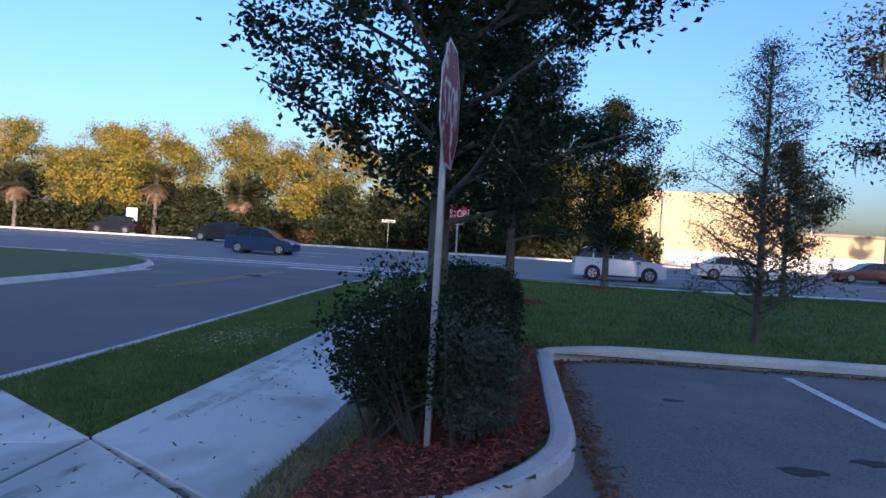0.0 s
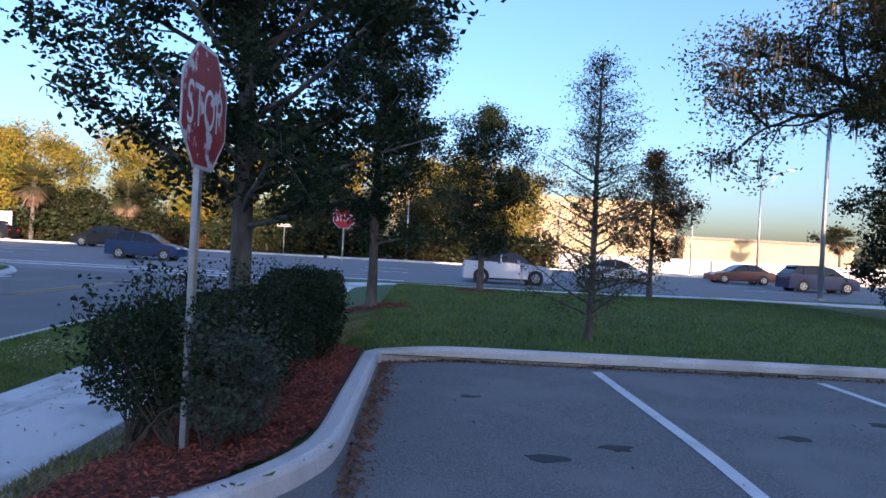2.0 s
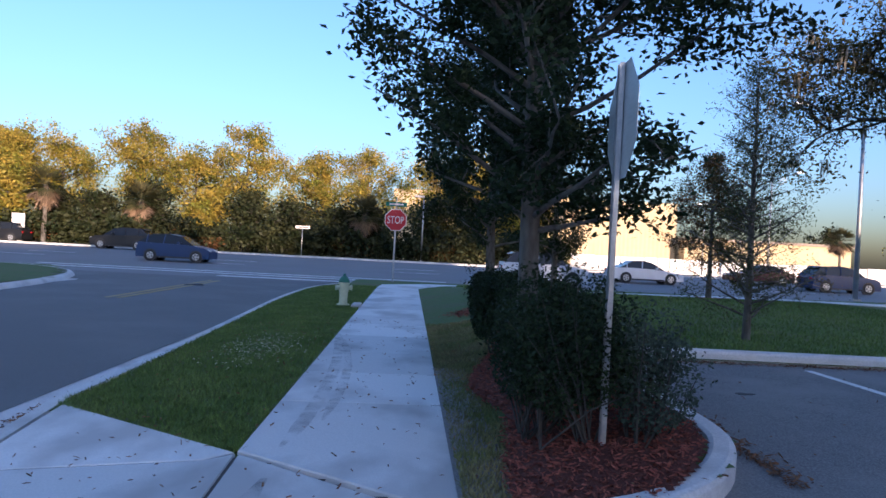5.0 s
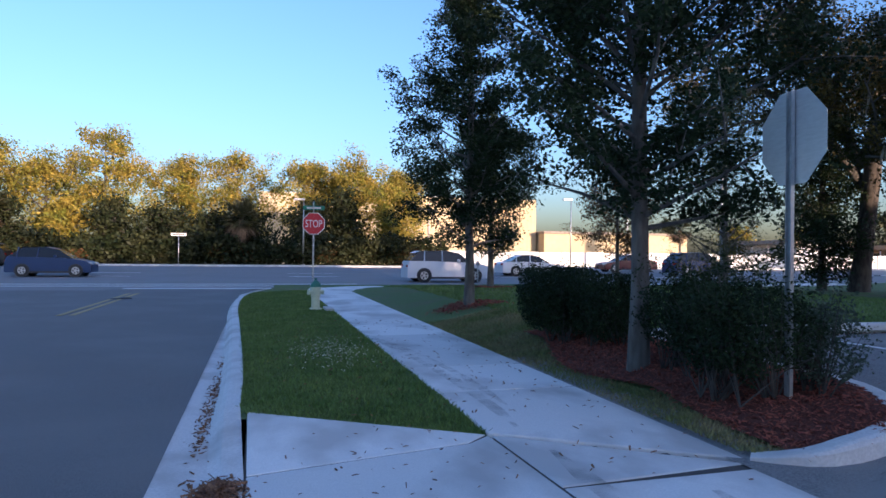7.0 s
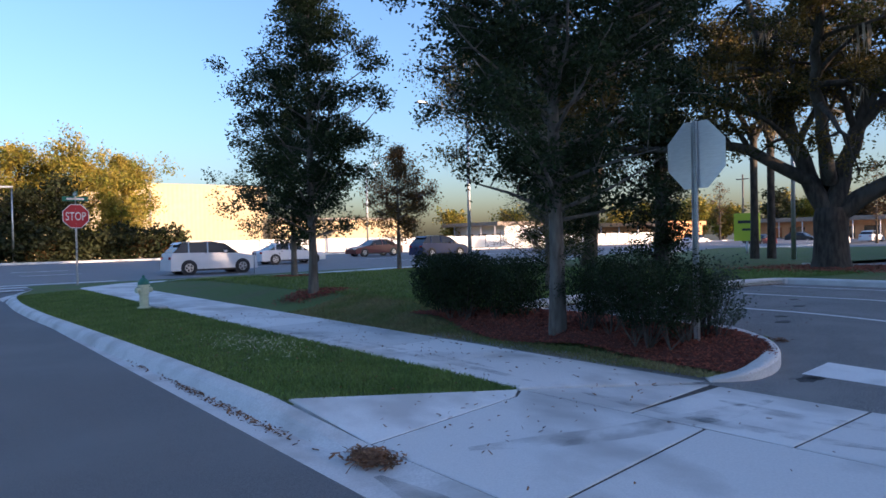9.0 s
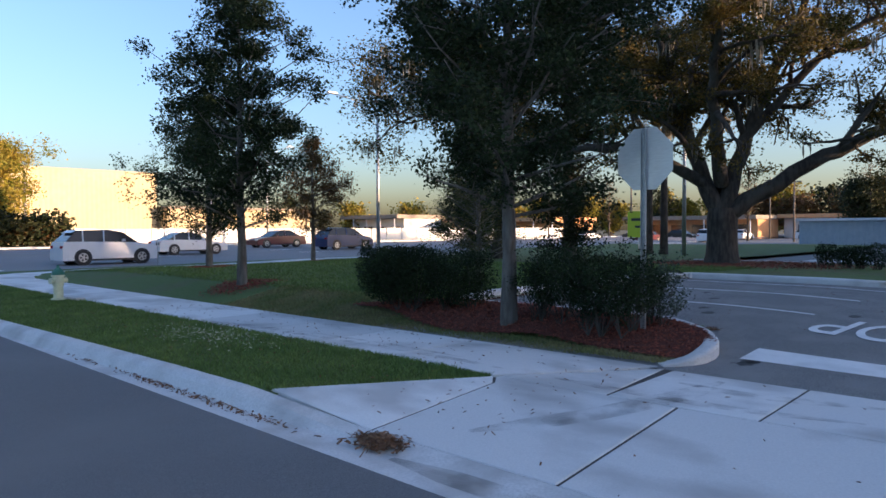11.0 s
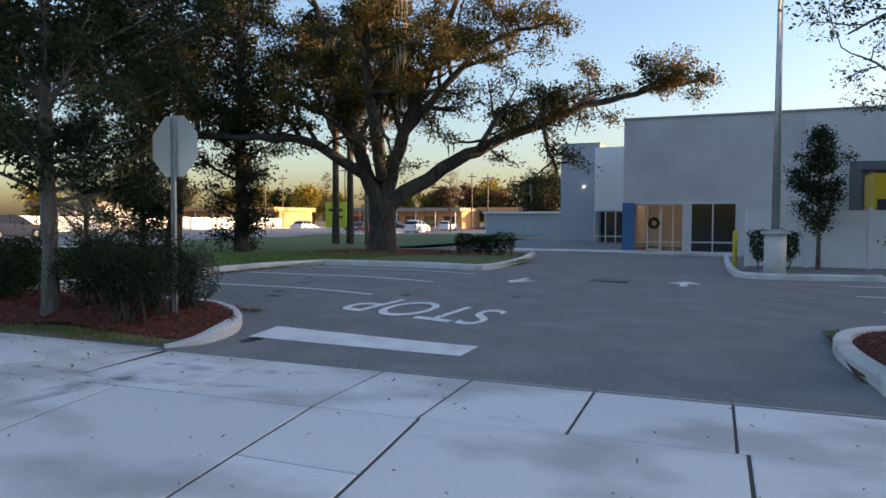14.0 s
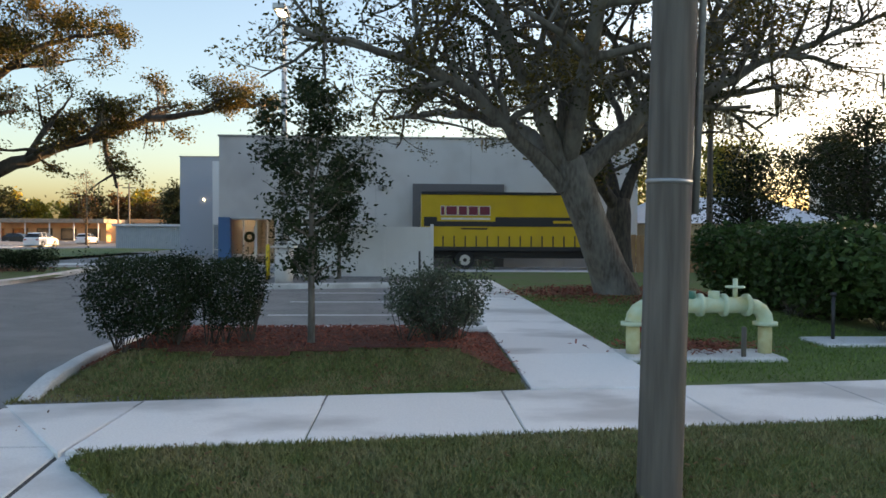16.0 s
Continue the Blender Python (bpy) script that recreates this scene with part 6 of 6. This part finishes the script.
plate("slab", shrunk([(W0, -9.39), (W0, -11.1), (0.3, -9.36)]), apron_z, M["concrete"], drive, thick=0.1)

G = 0.011
side = thing("pavement_sidewalk", 0, 0, 0, "pale concrete sidewalk with scored joints", "sidewalk", kind="structure")
plate("slab", [(0, 0.0), (0, 1.61), (1.5, 1.61), (1.5, -1.09)], walk_z, M["concrete"], side, thick=0.14, bevel=0.01)
ys = [1.62, 3.2, 4.8, 6.6, 8.4, 10.0, 11.7, 13.4, 15.1, 16.9, 18.7, 20.5]
for a, b in zip(ys, ys[1:]):
    plate("slab", [(0, a + G), (0, b - G), (1.5, b - G), (1.5, a + G)], walk_z, M["concrete"], side, thick=0.14, bevel=0.01)
plate("slab", [(0, 20.51), (0.1, 22.6), (1.9, 24.2), (4.0, 24.6), (4.0, 23.0), (1.9, 22.0), (1.5, 20.51)], walk_z, M["concrete"], side, thick=0.14)
for k in range(14):
    x = 4.0 + k * 1.8
    plate("slab", [(x + G, 23.0 + 0.1 * (x - 4)), (x + 1.79, 23.0 + 0.1 * (x - 2.2)), (x + 1.79, 24.6 + 0.1 * (x - 2.2)), (x + G, 24.6 + 0.1 * (x - 4))], lambda x, y: float(lawn_z(x, y)) + 0.015, M["concrete"], side, thick=0.14)
sb = plate("joint_bed", [(0.02, 0.1), (1.48, 0.1), (1.48, 20.4), (0.02, 20.4)], lambda x, y: walk_z(x, y) - 0.02, M["joint"], None, bevel=0)
tagged(sb, "dark joints of the sidewalk", "joint", kind="structure")
sb2 = plate("joint_bed", [(sw_in(-9.4) + 0.03, -9.4), (sw_in(-30.5) + 0.03, -30.5), (sw_out(-30.5) - 0.03, -30.5), (sw_out(-9.4) - 0.03, -9.4)], lambda x, y: 0.008, M["joint"], None, bevel=0)
tagged(sb2, "dark joints of the southern sidewalk", "joint", kind="structure")
south = thing("pavement_south", 0, 0, 0, "pale concrete sidewalk south of the driveway", "sidewalk", kind="structure")
plate("slab", [(0.085, -9.375), (sw_out(-9.4), -9.39), (1.505, -8.215)], lambda x, y: 0.022, M["concrete"], south, thick=0.14, bevel=0.01)
ys = [-9.4, -11.05, -12.75, -14.5, -16.2, -18, -19.8, -21.6, -23.4, -25.2, -27, -28.8, -30.6]
for a, b in zip(ys, ys[1:]):
    plate("slab", [(sw_in(a), a - 0.005), (sw_in(b), b + 0.005), (sw_out(b), b + 0.005), (sw_out(a), a - 0.005)], lambda x, y: 0.025, M["concrete"], south, thick=0.14, bevel=0.01)
walk_s = thing("pavement_walkway", 0, 0, 0, "concrete walkway leading to the building", "walkway", kind="structure")
for k in range(9):
    x0, x1 = 2.0 + k * 1.75, 2.0 + (k + 1) * 1.75 - 0.015
    y_in = -13.05
    plate("slab", [(x0, y_in), (x1, y_in), (x1, -14.5), (x0, -14.5)], lambda x, y: float(south_z(x, y)) + 0.012, M["concrete"], walk_s, thick=0.14, bevel=0.01)

# ---- tyre scuffs and dirt on the concrete ----
def slab_z(x, y):
    return (walk_z(x, y) if y > -0.6 * x else apron_z(x, y)) + 0.005


def film_strip(name, path, width, zf, material, label):
    pts = smooth_path([Vector(p) for p in path], 0.1)
    v, f = [], []
    for i, p in enumerate(pts):
        d = (pts[min(i + 1, len(pts) - 1)] - pts[max(i - 1, 0)]).normalized()
        side_ = Vector((-d.y, d.x)) * width * 0.5 * min(1.0, 0.25 + i * 0.12, 0.25 + (len(pts) - 1 - i) * 0.12)
        for q in (p + side_, p, p - side_):
            v.append((q.x, q.y, zf(q.x, q.y)))
    for i in range(len(pts) - 1):
        for k in (0, 1):
            f.append((3 * i + k, 3 * i + k + 1, 3 * i + k + 4, 3 * i + k + 3))
    tagged(raw(name, v, f, M[material]), label, "stain", kind="structure")


SCUFF = "grey tyre scuff curving over the concrete"
film_strip("tyre_scuff", [(0.02, 6.8), (0.26, 4.2), (0.34, 2.4), (0.33, 0.9), (0.28, 0.1)], 0.13, slab_z, "scuff", SCUFF)
film_strip("tyre_scuff", [(0.18, 6.0), (0.42, 4.0), (0.5, 2.4), (0.48, 0.9)], 0.1, slab_z, "scuff", SCUFF)
film_strip("tyre_scuff", [(0.3, -0.55), (0.26, -1.5), (0.3, -2.4), (0.5, -3.3)], 0.16, slab_z, "scuff", SCUFF)
film_strip("tyre_scuff", [(0.9, -1.6), (0.85, -2.4), (1.1, -3.4)], 0.2, slab_z, "scuff", SCUFF)
film_strip("tyre_scuff", [(-1.4, -0.9), (-0.5, -1.5), (0.3, -1.8), (1.2, -1.9)], 0.3, slab_z, "scuff", SCUFF)
film_strip("tyre_scuff", [(-2.15, -10.5), (-2.17, -6.0), (-2.14, -3.0), (-2.16, -0.8)], 0.26, lambda x, y: -0.178, "damp", "dark dirt film along the gutter pan")
film_strip("tar_patch", [(2.1, -1.62), (2.2, -1.75), (2.38, -1.78), (2.5, -1.7)], 0.32, lambda x, y: float(lot_z(x, y)) + 0.005, "tar", "dark tar patch beside the stop line")

# ---- mulch beds, grass blades, litter ----
def chips(name, pts, zf, n, seed, label, L=0.055, material="mulch", flat=0.35, cat="mulch"):
    nr = np.random.default_rng(seed)
    v, f = [], []
    for k in range(n):
        x, y = pts(nr)
        z = float(zf(x, y)) + nr.uniform(0.0, 0.025)
        a, t1 = nr.uniform(0, 6.28), nr.normal() * flat
        d = np.array([math.cos(a) * math.cos(t1), math.sin(a) * math.cos(t1), math.sin(t1)]) * L * nr.uniform(0.4, 1.1)
        w = np.array([-math.sin(a), math.cos(a), nr.normal() * 0.4]) * L * nr.uniform(0.12, 0.3)
        c = np.array([x, y, z])
        i = len(v)
        v += [c - d / 2 - w / 2, c + d / 2 - w / 2, c + d / 2 + w / 2, c - d / 2 + w / 2, c + (0, 0, 0.006)]
        f += [(i, i + 1, i + 4), (i + 1, i + 2, i + 4), (i + 2, i + 3, i + 4), (i + 3, i, i + 4)]
    ob = raw(name, v, f, M[material])
    return tagged(ob, label, cat, kind="stuff")


def bed_z(x, y):
    return float(lawn_z(x, y)) + 0.025 + 0.02 * math.sin(3 * x + y) * math.sin(2.3 * y) + 0.07 * float(ss(1.85, 2.3, x) * (1 - ss(2.6, 3.2, x)) * ss(-1.3, -0.5, y) * (1 - ss(3.5, 5, y)))


def bed_in(x, y):
    left = 1.9 + 0.1 * math.sin(1.7 * y) + 0.14 * max(0, y - 2.2)
    right = float(np.interp(y, [-1.4, -1.25, -0.95, -0.5, 0.0, 9], [2.25, 2.55, 2.88, 3.12, 3.24, 3.24]))
    return left < x < right and -1.34 < y < 5.3 and not (y > 3.6 and x > 3.1 - 0.35 * (y - 3.6))


bed = grid("bed_north", 1.55, 3.45, -1.5, 5.5, np.vectorize(bed_z), M["soil"], 0.05, keep=bed_in)
tagged(bed, "planting bed covered in red-brown mulch", "mulch bed", kind="structure")


def pick_bed(nr):
    while True:
        x, y = nr.uniform(1.6, 3.45), nr.uniform(-1.5, 5.4)
        if bed_in(x + abs(nr.normal()) * 0.03, y + nr.normal() * 0.04):
            return x, y


chips("mulch_chips", pick_bed, bed_z, 9000, 3, "red-brown wood mulch chips in the bed")


def isl_in(x, y):
    return 2.62 + 0.1 * math.sin(2 * y) < x < 5.68 - 0.9 * max(0, y + 9.0) ** 2 and -13.0 < y < -8.1


bed2 = grid("bed_south", 2.2, 5.7, -13.1, -8.05, lambda X, Y: south_z(X, Y) + 0.025, M["soil"], 0.1, keep=isl_in)
tagged(bed2, "mulched bed under the island hedge", "mulch bed", kind="structure")


def pick_isl(nr):
    while True:
        x, y = nr.uniform(2.45, 5.5), nr.uniform(-13.1, -8.1)
        if isl_in(x + nr.normal() * 0.1, y + nr.normal() * 0.1):
            return x, y


chips("mulch_chips", pick_isl, lambda x, y: float(south_z(x, y)) + 0.025, 7000, 4, "dark red-brown mulch chips under the hedge")


def ring(cx, cy, r):
    def f(nr):
        a, q = nr.uniform(0, 6.28), r * math.sqrt(nr.uniform(0, 1)) * (1 + 0.2 * nr.normal())
        return cx + q * math.cos(a), cy + q * math.sin(a)
    return f


for k, (cx, cy, r, n) in enumerate(((2.85, 10, 0.75, 1500), (5.7, 17, 0.7, 700), (12, 20, 0.7, 500))):
    chips("mulch_chips", ring(cx, cy, r), lambda x, y: float(lawn_z(x, y)) + 0.02, n, 10 + k, "ring of brown mulch round the tree", 0.08)
chips("mulch_chips", ring(12.6, -17.1, 2.6), lambda x, y: 0.07, 6000, 14, "wide ring of red mulch round the oak", 0.11)
chips("mulch_chips", ring(20.6, 5.2, 3.6), lambda x, y: float(lawn_all(x, y)) + 0.01, 4000, 15, "fallen brown leaves and mulch under the oak", 0.12)


def blades(name, region, zf, n, seed, label, h=0.05, material="blade"):
    nr = np.random.default_rng(seed)
    P = []
    while len(P) < n:
        x, y = region(nr)
        if x is not None:
            P.append((x, y))
    X, Y = np.array(P).T
    P = np.stack([X, Y, zf(X, Y) - 0.012], 1)
    a = nr.uniform(0, 6.28, n)
    w = np.stack([np.cos(a), np.sin(a), 0 * a], 1) * 0.007 * (h / 0.05)
    tip = np.stack([nr.normal(size=n) * 0.45, nr.normal(size=n) * 0.45, nr.uniform(0.5, 1.1, n)], 1) * h
    v = np.stack([P - w, P + w, P + tip], 1).reshape(-1, 3)
    me = bpy.data.meshes.new(name)
    me.vertices.add(3 * n)
    me.loops.add(3 * n)
    me.polygons.add(n)
    me.vertices.foreach_set("co", v.ravel())
    me.loops.foreach_set("vertex_index", np.arange(3 * n))
    me.polygons.foreach_set("loop_start", np.arange(n) * 3)
    me.update(calc_edges=True)
    return tagged(link(name, me, M[material]), label, "grass", kind="stuff")


def verge_n(nr):
    x, y = nr.uniform(-2.25, -0.01), 0.05 + 21 * nr.random() ** 1.6
    return (x, y) if y > -0.72 * x - 0.02 and x > kerb_x(y) + 0.59 else (None, None)


def strip_n(nr):
    x, y = nr.uniform(1.52, 3.2), -1.35 + 10 * nr.random() ** 1.3
    if bed_in(x, y) or (x > 2.2 and y < 3.8) or y < -1.0 - (x - 1.5) * 0.6:
        return None, None
    return x, y


def lawn_n(nr):
    x, y = 3.0 + 15 * nr.random() ** 1.2, 3.85 + 19 * nr.random() ** 1.4
    return (x, y) if in_lawn(x, y) else (None, None)


def verge_s(nr):
    y = -9.5 - 9 * nr.random() ** 1.3
    x = nr.uniform(-1.75, sw_in(y) - 0.02)
    return (x, y) if y < -9.45 - max(0, -x) * 0.95 else (None, None)


def verge_s_xy(nr):
    while True:
        x, y = verge_s(nr)
        if x is not None:
            return x, y


def isl_s(nr):
    y = nr.uniform(-13.0, -8.2)
    x = nr.uniform(sw_out(y) + 0.01, 2.7)
    return x, y


def walk_g(nr):
    x, y = nr.uniform(2.3, 12), nr.uniform(-19, -14.55)
    return (x, y) if x > sw_out(y) + 0.02 else (None, None)


blades("grass", verge_n, lawn_z, 60000, 1, "bright green mown grass on the verge")
blades("grass", strip_n, lambda x, y: np.where(y > 0, lawn_z(x, y), 0.06), 20000, 2, "green grass beside the sidewalk", material="blade_dry")
blades("grass", lawn_n, lawn_all, 70000, 3, "green lawn grass", h=0.07)
blades("grass", verge_s, south_z, 60000, 4, "shaded green grass of the southern verge", material="blade_dry")
blades("grass", isl_s, south_z, 18000, 5, "thin patchy grass in the island", material="blade_dry")
blades("grass", walk_g, south_z, 30000, 6, "green grass beside the walkway")


def litter_kerb(nr):
    if nr.random() < 0.55:
        return 3.47 + abs(nr.normal()) * 0.09, nr.uniform(-0.9, 3.5)
    return 3.4 + 9 * nr.random() ** 1.5, 3.57 - abs(nr.normal()) * 0.07


chips("leaf_litter", litter_kerb, lambda x, y: float(lot_z(x, y)), 1500, 21, "dead brown leaves gathered along the kerb", 0.06, "litter", cat="leaf litter")


def litter_any(nr):
    return nr.uniform(-1.8, 1.5), nr.uniform(-9, 4)


chips("leaf_litter", litter_any, lambda x, y: apron_z(x, y) if y < 0 else (walk_z(x, y) if x > 0 else -1), 130, 22, "scattered dead leaves on the concrete", 0.045, "litter", cat="leaf litter")
chips("leaf_litter", lambda nr: (-2.0 + nr.normal() * 0.075, -0.47 + nr.normal() * 0.11), lambda x, y: -0.165 + 0.03 * math.exp(-((x + 2) / 0.09) ** 2 - ((y + 0.47) / 0.12) ** 2), 700, 23, "small heap of brown leaves in the gutter", 0.07, "litter", cat="leaf litter")
chips("leaf_litter", lambda nr: (-2.22 + nr.normal() * 0.04, nr.choice((0.9, 1.9, 2.9, 3.6, 5.2, 8.0)) + nr.normal() * 0.35), lambda x, y: -0.19, 420, 24, "brown leaves lying along the gutter", 0.06, "litter", cat="leaf litter")
chips("leaf_litter", lambda nr: (nr.uniform(3.6, 12), nr.uniform(-5, 3)), lambda x, y: float(lot_z(x, y)), 160, 25, "scattered leaves on the parking lot", 0.04, "litter", cat="leaf litter")
chips("leaf_litter", lambda nr: (nr.uniform(-1.6, 3.0), nr.uniform(-1.2, 9)), lambda x, y: float(lawn_z(x, y)) + 0.02, 500, 26, "scattered brown leaves in the grass", 0.05, "litter", cat="leaf litter")
chips("leaf_litter", verge_s_xy, south_z, 700, 27, "brown leaves scattered in the southern grass", 0.05, "litter", cat="leaf litter")
chips("leaf_litter", isl_s, lambda x, y: float(south_z(x, y)) + 0.01, 700, 28, "brown leaves and chips in the island grass", 0.05, "litter", cat="leaf litter")
chips("grass_clippings", lambda nr: (-0.78 + nr.normal() * 0.28, 4.6 + nr.normal() * 0.75), lambda x, y: float(lawn_z(x, y)) + 0.035, 420, 29, "pale dry clippings scattered on the green verge", 0.035, "clipping", cat="clippings")
chips("mulch_chips", lambda nr: (4.1 + nr.normal() * 0.25, -15.5 + nr.normal() * 0.45), lambda x, y: float(south_z(x, y)) + 0.05, 900, 30, "red mulch heaped behind the backflow valve", 0.09)
rub = thing("road_debris", -5.9, 18.5, -0.12, "dark scrap of rubber lying in the street", "debris")
rb = bmesh.new()
bmesh.ops.create_icosphere(rb, subdivisions=2, radius=0.3)
for v in rb.verts:
    v.co = Vector((v.co.x * 1.2, v.co.y * 0.6, max(-0.02, v.co.z * 0.25))) * (1 + 0.35 * noise.noise(v.co * 6))
part("scrap", rb, M["black"], rub)
